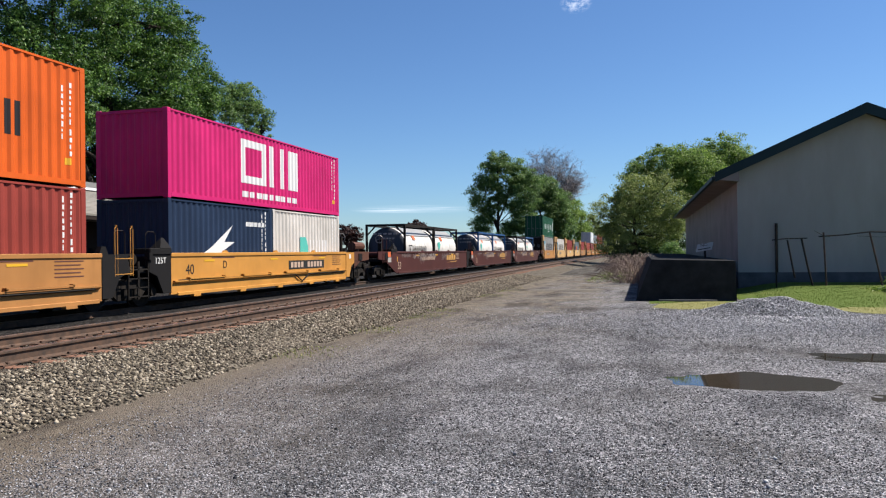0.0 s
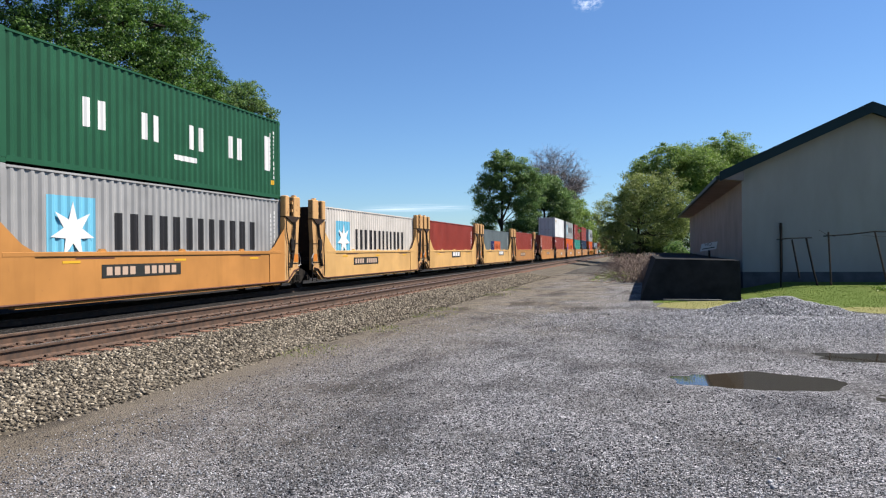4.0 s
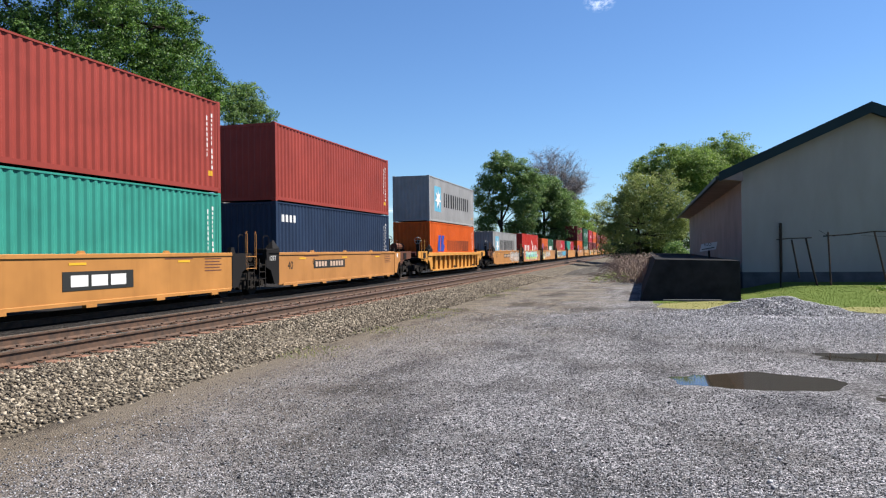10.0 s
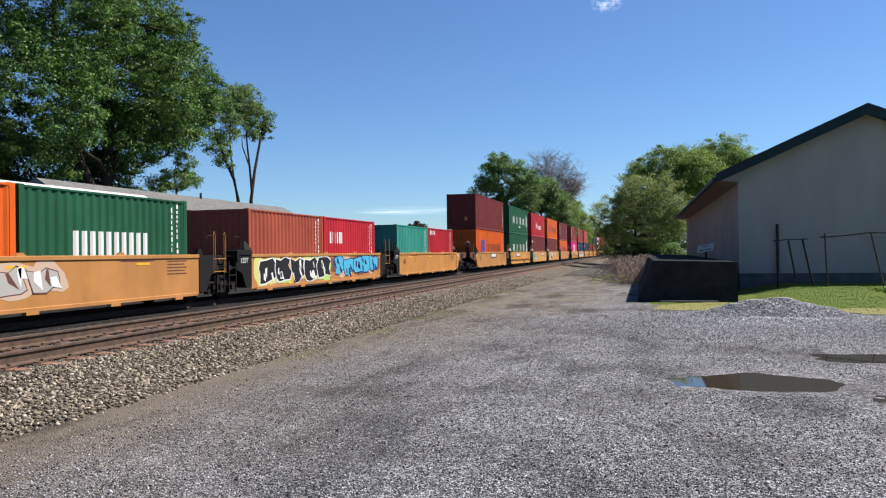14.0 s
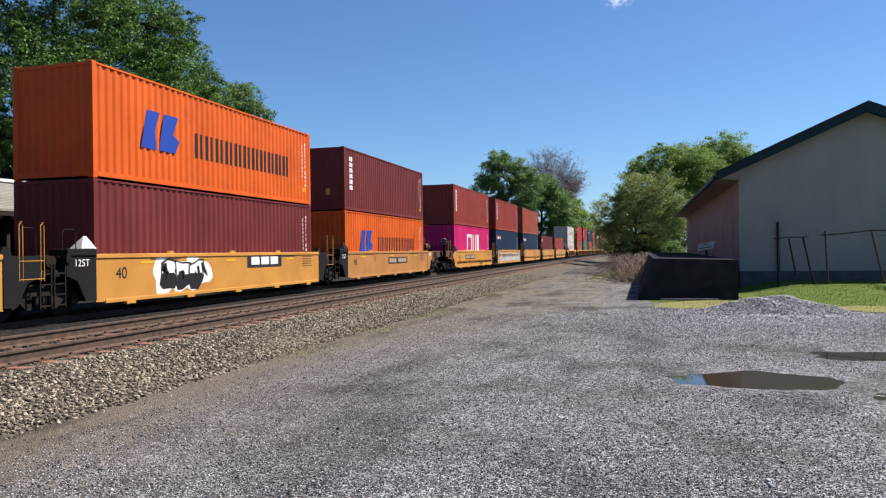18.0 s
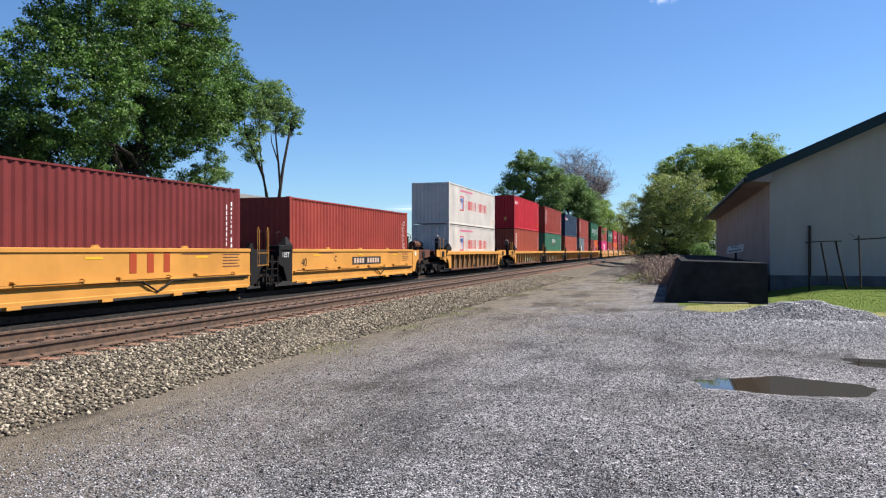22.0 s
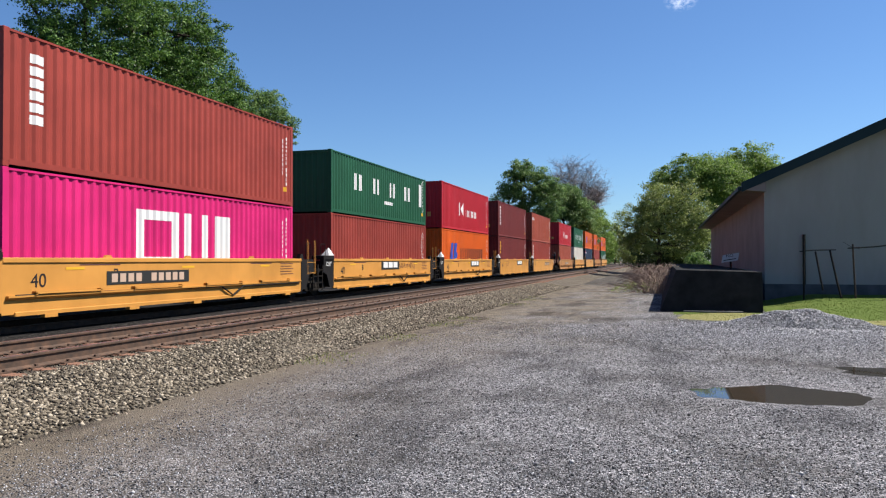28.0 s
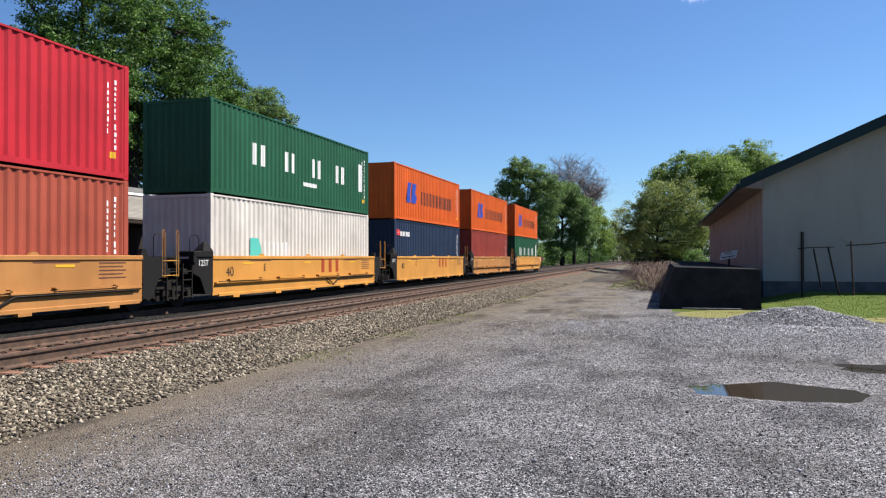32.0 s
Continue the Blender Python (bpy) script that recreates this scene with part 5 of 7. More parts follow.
# unit: place along the train, style, yellow, first, last, logo, lower boxes, upper box; a box is (colour, mark, doors, height)
TRAIN = [
    (2.64, "ledge", 1, 0, 0, "number", [("brick", "", 0)], ("orange", "swoosh", 0)),
    (18.02, "ledge", 0, 0, 1, "number", [("navy", "wing20", 0), ("white", "dmark20", 0)], ("magenta", "ring", 0)),
    (39.66, "brown", 9, 1, 0, "gold", ["tank", "tank"], None),
    (59.1, "brown", 9, 0, 0, "gold", ["tankb", "tankb"], None),
    (78.44, "brown", 9, 0, 1, "gold", ["tank", "tankb"], None),
    (99.88, "bulk", 2, 1, 0, "number", [("grey", "grey_star", 0)], ("green", "four", 1)),
    (115.9, "bulk", 0, 0, 0, "number", [("white", "grey_star", 0)], None),
    (131.1, "bulk", 0, 0, 0, "plate", [("brick", "", 0)], None),
    (146.6, "bulk", 0, 0, 0, "plate", [("slate", "panels", 0)], None),
    (161.96, "bulk", 1, 0, 1, "number", [("brick", "column", 0)], None),
    (181.34, "plain", 2, 1, 0, "number", [("coral", "column", 0)], None),
    (197.0, "plain", 2, 0, 0, "plate", [("brick", "small_white", 0)], ("snow", "badge", 1)),
    (212.57, "plain", 2, 0, 0, "plate", [("orange", "swoosh", 0)], ("grey", "grey_star", 0)),
    (227.93, "plain", 2, 0, 0, "plate", [("teal", "column", 0)], ("brick", "column", 0)),
    (243.7, "plain", 1, 0, 1, "number", [("navy", "small_white", 0)], ("brick", "", 0)),
    (263.46, "rib", 0, 1, 1, "", [("orange", "swoosh", 0)], ("grey", "grey_star", 0)),
    (283.12, "plain", 1, 1, 0, "number", [("grey", "grey_star", 0)], None),
    (299.0, "plain", 1, 0, 0, "", [("scarlet", "bird", 0)], None),
    (314.74, "plain", 1, 0, 0, "", [("orange", "dark20", 0), ("green", "logo20", 0)], None),
    (330.43, "plain", 1, 0, 0, "", [("coral", "", 0), ("red", "cai", 0)], None),
    (346.07, "plain", 2, 0, 1, "", [("teal", "", 0), ("red", "small_white", 0)], None),
    (365.86, "plain", 1, 1, 0, "plate", [("orange", "swoosh", 0)], ("maroon", "", 0)),
    (381.26, "ledge", 0, 0, 0, "plate", [("green", "four", 0)], ("green", "four", 0)),
    (396.57, "plain", 0, 0, 0, "plate", [("maroon", "small_white", 0)], ("red", "line", 0)),
    (411.9, "plain", 0, 0, 0, "plate", [("maroon", "", 0)], ("orange", "swoosh", 0)),
    (427.6, "plain", 1, 0, 1, "number", [("orange", "swoosh", 0)], ("maroon", "column", 0)),
    (447.43, "ledge", 0, 1, 0, "number", [("magenta", "ring", 0)], ("brick", "column", 0)),
    (462.81, "plain", 0, 0, 0, "", [("navy", "flagline", 0)], ("brick", "column", 0)),
    (478.39, "ledge", 0, 0, 0, "redword", [("navy", "flagline", 0)], ("coral", "", 0)),
    (493.94, "ledge", 0, 0, 0, "redword", [("maroon", "small_white", 0)], None),
    (509.28, "ledge", 0, 0, 1, "number", [("brick", "", 0)], None),
    (528.91, "rib", 0, 1, 1, "", [("white", "wine", 0)], ("white", "wine", 0)),
    (548.56, "rib", 0, 1, 0, "", [("coral", "column", 0)], ("red", "small_white", 0)),
    (564.7, "rib", 0, 0, 0, "darkweb", [("sage", "caps", 0)], ("brick", "column", 0)),
    (580.43, "rib", 0, 0, 0, "", [("coral", "", 0)], ("navy", "flagline", 0)),
    (595.91, "rib", 0, 0, 0, "", [("slate", "boxes20", 0), ("brick", "", 0)], ("brick", "column", 0)),
    (612.0, "rib", 0, 0, 1, "", [("maroon", "", 0), ("orange", "dark20", 0)], ("green", "four", 0)),
    (632.1, "ledge", 0, 1, 0, "number", [("magenta", "ring", 0)], ("brick", "column", 0)),
    (647.48, "ledge", 0, 0, 0, "plate", [("brick", "", 0)], ("green", "four", 0)),
    (662.79, "ledge", 0, 0, 0, "plate", [("orange", "swoosh", 0)], ("red", "line", 0)),
    (678.45, "plain", 0, 0, 0, "plate", [("maroon", "yellow_column", 0)], ("maroon", "column", 0)),
    (693.98, "plain", 0, 0, 1, "number", [("brick", "column", 0)], ("coral", "small_white", 0)),
    (713.61, "ledge", 1, 1, 0, "number", [("coral", "", 0)], ("red", "line", 0)),
    (729.3, "ledge", 0, 0, 0, "redword", [("white", "dmark20", 0)], ("green", "four", 0)),
    (744.87, "plain", 0, 0, 0, "redword", [("navy", "flagline", 0)], ("orange", "swoosh", 0)),
    (760.2, "ledge", 1, 0, 0, "", [("brick", "", 0)], ("orange", "swoosh", 0)),
    (775.8, "ledge", 0, 0, 1, "", [("green", "four", 0)], ("orange", "swoosh", 0)),
]
for i, (u, style, yel, first, last, logo, lower, upper) in enumerate(TRAIN):
    ends = (-2.1, 14.3) if style == "brown" else (-0.15, 11.87) if style == "bulk" else (-0.15, 12.5)
    well_car(u, style, M_BROWN if yel == 9 else M_BUFF if style == "bulk" and yel == 0 else YELLOW[yel], first, last, i, logo, *ends, PLATE_Y.get(i, 0))
    z = TRAIN_Z + FLOOR_Z
    h0, h1 = LOW_BOX.get(i, (HC, HC))
    deck = z + h0 + 0.012
    for k, b in enumerate(lower):
        if isinstance(b, str):
            tank(u + k * (SHORT + 0.076), z, "bluebox" if b == "tankb" else "dark", i + k)
        elif len(lower) == 2:
            marks(container(b[0], SHORT, h0, b[2], u + k * (SHORT + 0.076), z), b[1], h0, SHORT)
        else:
            marks(container(b[0], LONG, h0, b[2], u, z), b[1], h0, LONG)
    if upper:
        marks(container(upper[0], LONG, h1, upper[2], u, deck), upper[1], h1, LONG)
tag_on(283.12, 7.7, 12.2, 3, ["tan", "dusty"], "brown", ["dusty", "tan"], 0.42, 1.36, 6, 0.05, "white")
tag_on(283.12, 9.1, 9.9, 33, [], "navy", ["cyan", "paleteal"], 0.5, 1.3, 1)
tag_on(299.0, 1.0, 9.6, 5, ["pink", "pinkpale"], "black", ["mint", "paleteal", "aqua"], 0.36, 1.44, 5, 0.02)
tag_on(299.0, 9.7, 10.4, 16, ["pink"], "black", ["white", "mint"], 0.6, 1.1, 1, 0.03)
tag_on(314.74, 0.1, 1.6, 61, ["lemon"], "brown", ["dusty", "white"], 0.36, 1.2, 2)
tag_on(314.74, 2.6, 7.0, 6, ["tan"], "brown", ["dusty"], 0.6, 1.3, 5, 0.03, "white")
tag_on(330.43, 0.3, 6.2, 7, ["lemon", "lemon", "yellow", "aqua"], "white", ["black"], 0.36, 1.44, 5, 0.05, "white")
tag_on(330.43, 6.7, 12.0, 8, ["oxide", "tan"], "navy", ["cyan"], 0.5, 1.42, 5, 0.05, "navy")
tag_on(396.57, 1.2, 3.6, 9, ["green", "paleblue"], "dusty", ["green"], 0.45, 1.36, 3, 0.02, "white")
scribble(396.57, 1.0, 3.9, 0.5, 1.38, 19, "paleblue", 3, 0.022)
tag_on(411.9, 2.3, 4.3, 10, ["white"], "black", ["white", "black"], 0.42, 1.36, 3, 0.06, "black")
tag_on(462.81, 1.0, 11.6, 11, ["dusty"], "white", ["brown", "dusty"], 0.45, 1.25, 10, 0.03, "white")
scribble(647.48, 5.9, 9.6, 0.95, 1.35, 4, "brown", 5, 0.014)
scribble(678.45, 2.0, 3.0, 0.8, 1.25, 5, "brown", 2, 0.012)
for u_ in (39.66, 59.1, 78.44):
    scribble(u_, 0.85, 4.9, 0.98, 1.42, int(u_), "chalk", 5, 0.018)
    scribble(u_, 2.2, 3.3, 0.7, 1.4, int(u_) + 7, "chalk", 3, 0.012)
    scribble(u_, 4.4, 5.6, 1.05, 1.42, int(u_) + 8, "dusty", 2, 0.018)
    scribble(u_, 7.2, 9.2, 0.85, 1.42, int(u_) + 1, "chalk", 4, 0.014)
    scribble(u_, -1.2, 0.4, 1.1, 1.4, int(u_) + 2, "chalk", 3, 0.012)
    car_ = [m[0] for m in MOVERS if m[1] == u_ and m[0].name.startswith("well_car")][0]
    letters("53", 0.4, car_, -1.9, 0.52, INK["tan"], CAR_W - 0.024)
side_body = [m[0] for m in MOVERS if m[1] == 548.56 and m[0].name.startswith("well_car")][0]
g_ = random.Random(70)
for k_ in range(5):
    for j_, c_ in enumerate(("dusty", "green", "lemon")):
        pts_ = swirl(4.6 + k_ * 1.13 + 0.06 * j_, 0.68 + 0.03 * j_, (0.42, 0.26, 0.1)[j_], (0.33, 0.2, 0.08)[j_], g_, 20, 2 + (k_ + j_) % 2)
        part("graffiti", Shape().prism(pts_, "x", 1.262 + 0.004 * j_, 1.265 + 0.004 * j_), INK[c_], side_body, "pale green spray paint" if j_ == 0 else "")
tag_body = [m[0] for m in MOVERS if m[1] == 564.7 and m[0].name.startswith("well_car")][0]
g_ = random.Random(77)
for k_ in range(7):
    for j_, (dz, c_) in enumerate(((0.0, "paleteal"), (0.02, "plate"), (-0.12, "dusty"))):
        pts_ = swirl(2.35 + k_ * 1.13 + g_.uniform(-0.08, 0.08) + 0.08 * j_, 0.74 + dz, (0.4, 0.24, 0.1)[j_], (0.34, 0.19, 0.09)[j_], g_, 20, 2 + (k_ + j_) % 2)
        part("graffiti", Shape().prism(pts_, "x", 1.262 + 0.004 * j_, 1.265 + 0.004 * j_), INK[c_], tag_body, "turquoise spray paint" if j_ == 0 else "")


# ---------------------------------------------------------------- lot: puddles, gravel heap, grass, dock, bramble
def blob(name, cx, cy, rx, ry, z, material, seed, label, category, turn=0.0, n=48, rough=0.16):
    """A flat patch with an uneven shoreline."""
    pts = []
    for k in range(n):
        a = k * math.tau / n
        w = 1 + rough * noise.noise((math.cos(a) * 1.4 + seed, math.sin(a) * 1.4, seed * 0.7)) + 0.5 * rough * noise.noise((math.cos(a) * 5 + seed, math.sin(a) * 5, 3.1))
        x, y = rx * w * math.cos(a), ry * w * math.sin(a)
        pts.append((cx + x * math.cos(turn) - y * math.sin(turn), cy + x * math.sin(turn) + y * math.cos(turn), z))
    ob = sheet(name, [(cx, cy, z)] + pts, [(0, 1 + k, 1 + (k + 1) % n) for k in range(n)], material)
    return tagged(ob, label, category, kind="structure")


for x, y, rx, ry, turn, sd in PUDDLES:
    blob("puddle", x, y, rx * 1.9, ry * 1.9, WATER_Z - 0.002 * sd, M_WATER, sd, "still muddy puddle reflecting sky on the gravel", "puddle", turn, rough=0.05)

rng = np.random.default_rng(4)


def lot_z(x, y):
    return np.array([ground_height(a, b) if -5.3 < a < 12 and 0 < b < 60 else 0.0 for a, b in zip(x, y)])


# loose chips on the near lot, thinning out with distance
n = 120000
r = 4.2 + 15 * rng.random(n) ** 1.5
a = np.radians(15.5 + rng.uniform(-33, 34, n))
gx, gy = -np.sin(a) * r, np.cos(a) * r
keep = (gx > -4.95 + 0.45 * rng.normal(0, 0.6, n))
for x, y, rx, ry, turn, sd in PUDDLES:
    keep &= ((gx - x) / (rx * 1.25)) ** 2 + ((gy - y) / (ry * 1.25)) ** 2 > 1
gx, gy = gx[keep], gy[keep]
size = rng.uniform(0.004, 0.0105, len(gx)) * (1 + (rng.random(len(gx)) > 0.997) * 1.3)
M_CHIP = shader("loose gravel chip", lambda t: ramp(t, (lambda g: g.outputs["Random Per Island"])(t.nodes.new("ShaderNodeNewGeometry")), (0.0, (0.012, 0.0125, 0.014)), (0.35, (0.064, 0.066, 0.071)), (0.7, (0.18, 0.185, 0.197)), (1.0, (0.49, 0.495, 0.51))), 0.85, 0, 0.2)
tagged(rubble("gravel_chips", np.stack([gx, gy, lot_z(gx, gy) + size * 0.35], 1), size, M_CHIP, 5), "loose grey gravel chips scattered over the lot", "gravel", kind="stuff")

# ballast stones of the near shoulder and between the near rails
M_STONE = shader("ballast stone", lambda t: mix(t, ramp(t, (lambda g: g.outputs["Random Per Island"])(t.nodes.new("ShaderNodeNewGeometry")), (0.0, (0.027, 0.022, 0.0165)), (0.35, (0.09, 0.076, 0.057)), (0.75, (0.195, 0.164, 0.12)), (1.0, (0.38, 0.33, 0.255))),
                (0.28, 0.25, 0.2), ramp(t, noise_of(t, 0.02, 4), (0.5, (0, 0, 0)), (0.8, (0.2, 0.2, 0.2)))), 0.9, 0, 0.2)
prof_x = np.array([-10.05, -8.66, -7.3, -6.95, -6.4, -5.7, -5.3])
prof_z = np.array([0.2, 0.2, 0.215, 0.19, 0.1, 0.02, -0.03])
n = 62000
bx = -5.35 - 2.15 * rng.random(n) ** 0.9
by = 2.5 + 42 * rng.random(n) ** 1.5
size = 0.012 + 0.024 * rng.random(n) ** 1.4
edge = np.abs(bx + 5.35) < 0.5 * rng.random(n)
bx, by, size = bx[~edge], by[~edge], size[~edge]
tagged(rubble("ballast_stones", np.stack([bx, by, np.interp(bx, prof_x, prof_z) + size * 0.35], 1), size, M_STONE, 6), "pale angular ballast stones heaped beside the rails", "ballast", kind="stuff")
n = 28000
bx = NEAR_X + rng.uniform(-1.3, 1.3, n)
by = 2.5 + 40 * rng.random(n) ** 1.4
size = rng.uniform(0.015, 0.03, n)
M_BROWNSTONE = stone_mix("rust-stained ballast", (0.05, 0.04, 0.032), (0.14, 0.113, 0.092), (0.3, 0.25, 0.205), 0.05, depth=0.03)
tagged(rubble("crib_stones", np.stack([bx, by, 0.205 + 0.02 * rng.random(n)], 1), size, M_BROWNSTONE, 7), "rust-stained ballast stones between the rails", "ballast", kind="stuff")

# gravel heap: a peaked pile with a low tail and a thin spread round its foot
def heap_height(x, y):
    d = 0.4 * max(0.0, 1 - math.hypot((x - 3.3) / 1.5, (y - 19.5) / 1.25)) ** 0.9 + 0.2 * max(0.0, 1 - math.hypot((x - 2.05) / 1.15, (y - 19.2) / 1.0))
    d += 0.07 * math.exp(-((x - 2.9) / 1.7) ** 2 - ((y - 18.6) / 1.5) ** 2) + 0.06 * max(0.0, 1 - math.hypot((x - 4.4) / 0.8, (y - 19.2) / 0.8))
    return d * (1 + 0.2 * noise.noise((x * 2.5, y * 2.5, 0)))


hv, hf, nx, ny = [], [], 70, 60
for j in range(ny + 1):
    for i in range(nx + 1):
        x, y = 0.3 + 5.8 * i / nx, 15.6 + 6.2 * j / ny
        hv.append((x, y, heap_height(x, y) + 0.02 * noise.noise((x * 9, y * 9, 2)) - 0.03))
hf = [(j * (nx + 1) + i, j * (nx + 1) + i + 1, (j + 1) * (nx + 1) + i + 1, (j + 1) * (nx + 1) + i) for j in range(ny) for i in range(nx)]
M_HEAP = stone_mix("blue-grey heap gravel", (0.08, 0.082, 0.088), (0.32, 0.325, 0.34), (0.7, 0.705, 0.725), 0.03, depth=0.03)
M_HEAPCHIP = shader("heap gravel chip", lambda t: ramp(t, (lambda g: g.outputs["Random Per Island"])(t.nodes.new("ShaderNodeNewGeometry")), (0.0, (0.0333, 0.0348, 0.0385)), (0.4, (0.17, 0.174, 0.185)), (0.75, (0.355, 0.36, 0.377)), (1.0, (0.592, 0.595, 0.606))), 0.85)
heap = new("gravel_heap")
tagged(heap, "low heap of blue-grey crushed stone on the lot", "gravel heap")
hb = sheet("heap_body", hv, hf, M_HEAP, True)
hb.parent = heap
n = 22000
px_, py_ = 3.0 + rng.normal(0, 1.2, n), 19.0 + rng.normal(0, 1.1, n)
pz_ = np.array([heap_height(x, y) for x, y in zip(px_, py_)]) - 0.015
spread_x, spread_y = 2.4 + rng.normal(0, 2.3, 22000), 16.6 + rng.normal(0, 1.5, 22000)
hs2 = rubble("spread_gravel", np.stack([spread_x, spread_y, lot_z(spread_x, spread_y) + 0.006], 1), rng.uniform(0.008, 0.016, 22000), M_HEAPCHIP, 18)
hs2.parent = heap
tagged(hs2, kind="stuff")
hs = rubble("heap_gravel", np.stack([px_, py_, np.maximum(pz_, 0.012)], 1), rng.uniform(0.009, 0.022, n), M_HEAPCHIP, 8)
hs.parent = heap
tagged(hs, kind="stuff")


def turf(name, outline, z, material, label):
    ob = sheet(name, [(x, y, z) for x, y in outline], [tuple(range(len(outline)))], material)
    return tagged(ob, label, "grass", kind="structure")


def bank(x, y):
    """The grass rises towards the building's wall."""
    a, b = min(1.0, max(0.0, (y - 21.2) / 6.5)), min(1.0, max(0.0, (x - 2.6) / 2.6))
    return 0.34 * a * a * (3 - 2 * a) * b * b * (3 - 2 * b)


lv, lf, nx, ny = [], [], 60, 36
for j in range(ny + 1):
    for i in range(nx + 1):
        x = 0.2 + 21.8 * (i / nx) ** 1.3
        front = 22.4 - 1.5 * min(1.0, x / 5) - 0.7 * max(0.0, min(1.0, (x - 4) / 3)) + 0.25 * noise.noise((x * 0.9, 3.0, 1.0))
        back = 29.5 if x > 3.1 else 23.85
        y = front + (back - front) * j / ny
        lv.append((x, y, 0.016 + bank(x, y) + 0.012 * noise.noise((x * 2, y * 2, 5)) * (j > 0)))
lf = [(j * (nx + 1) + i, j * (nx + 1) + i + 1, (j + 1) * (nx + 1) + i + 1, (j + 1) * (nx + 1) + i) for j in range(ny) for i in range(nx)]
tagged(sheet("lawn_strip", lv, lf, M_GRASS, True), "strip of spring grass rising to the building's wall", "grass", kind="structure")
turf("lawn_far", [(3.0, 66), (30, 66), (40, 140), (-4, 140), (-2, 100), (1, 72)], 0.03, M_GRASS, "lawn beyond the building")


M_STRAW = shader("yellowed grass", lambda t: ramp(t, noise_of(t, 0.09, 6), (0.3, (0.115, 0.125, 0.036)), (0.7, (0.22, 0.2, 0.088))), 0.9, 0, 0.1)


def blades(name, spots, h, material, seed, label):
    """Upright grass blades, one mesh."""
    g = np.random.default_rng(seed)
    m = len(spots)
    hh, lean, ang = h * g.uniform(0.5, 1.2, m), g.normal(0, 0.35, (m, 2)), g.uniform(0, math.tau, m)
    w = 0.009
    side = np.stack([np.cos(ang), np.sin(ang), np.zeros(m)], 1) * w
    tip = spots + np.stack([lean[:, 0] * hh, lean[:, 1] * hh, hh], 1)
    v = np.stack([spots - side, spots + side, tip], 1).reshape(-1, 3)
    ob = sheet(name, v.tolist(), [(3 * i, 3 * i + 1, 3 * i + 2) for i in range(m)], material)
    return tagged(ob, label, "grass", kind="stuff")


M_BLADE = shader("grass blade", lambda t: ramp(t, (lambda g: g.outputs["Random Per Island"])(t.nodes.new("ShaderNodeNewGeometry")), (0.0, (0.065, 0.115, 0.015)), (0.6, (0.11, 0.165, 0.028)), (1.0, (0.15, 0.18, 0.045))), 0.8, 0, 0.1)
n = 26000
sx_, sy_ = rng.uniform(0.4, 13, n), rng.uniform(20.3, 29.2, n)
ok = (sy_ > 22.2 - 1.6 * (sx_ - 0.35) / 6) & (sy_ > 20.7 + 0.6 * (sx_ < 4.8)) & ~((sx_ < 3.5) & (sy_ > 23.7)) & (((sx_ - 3.2) / 1.7) ** 2 + ((sy_ - 20.1) / 1.1) ** 2 > 1)
tagged(blades("grass_blades", np.stack([sx_[ok], sy_[ok], np.array([0.016 + bank(p, q) for p, q in zip(sx_[ok], sy_[ok])])], 1), 0.026, M_BLADE, 3, "short spring grass beside the building"), kind="stuff")
M_STRAWBLADE = shader("yellowed grass blade", lambda t: ramp(t, (lambda g: g.outputs["Random Per Island"])(t.nodes.new("ShaderNodeNewGeometry")), (0.0, (0.16, 0.19, 0.04)), (0.5, (0.24, 0.23, 0.075)), (1.0, (0.3, 0.27, 0.12))), 0.8, 0, 0.1)
for pts_, sd in (([(0.25, 20.9), (1.0, 20.3), (2.0, 20.6), (2.9, 21.2), (3.4, 21.9), (3.0, 22.8), (2.2, 23.6), (1.3, 23.2), (0.5, 22.4)], 1), ([(4.5, 20.9), (5.2, 19.6), (7.0, 18.9), (10, 19.2), (14, 19.6), (14, 20.9), (10, 21.2), (7.4, 21.3), (5.4, 21.6)], 2)):
    turf("dry_grass", pts_, 0.03, M_STRAW, "yellowed dry grass along the gravel edge")
    n = 7000
    x_, y_ = rng.uniform(0.2, 14, n), rng.uniform(18.8, 24, n)
    cx_, cy_ = sum(p[0] for p in pts_) / len(pts_), sum(p[1] for p in pts_) / len(pts_)
    rx_, ry_ = (max(p[0] for p in pts_) - min(p[0] for p in pts_)) / 2, (max(p[1] for p in pts_) - min(p[1] for p in pts_)) / 2
    in_ = ((x_ - cx_) / rx_) ** 2 + ((y_ - cy_) / ry_) ** 2 < 1.1
    tagged(blades("dry_grass_blades", np.stack([x_[in_], y_[in_], np.full(in_.sum(), 0.03)], 1), 0.024, M_STRAWBLADE, 20 + sd, "yellowed dry grass blades"), kind="stuff")
M_WEED = shader("olive weed leaf", lambda t: ramp(t, (lambda g: g.outputs["Random Per Island"])(t.nodes.new("ShaderNodeNewGeometry")), (0.0, (0.1, 0.14, 0.03)), (0.6, (0.22, 0.25, 0.07)), (1.0, (0.4, 0.36, 0.16))), 0.85)
n = 5200
wx = -5.5 + rng.normal(0, 0.3, n) + 0.35 * (rng.random(n) > 0.6)
wy = 7 + 26 * rng.random(n) ** 1.1
cl = np.array([noise.noise((q * 0.6, 4.0, 1.0)) for q in wy]) > 0.05
tagged(blades("weeds", np.stack([wx[cl], wy[cl], np.full(cl.sum(), 0.02)], 1), 0.03, M_WEED, 9, "thin weeds along the foot of the ballast"), kind="stuff")

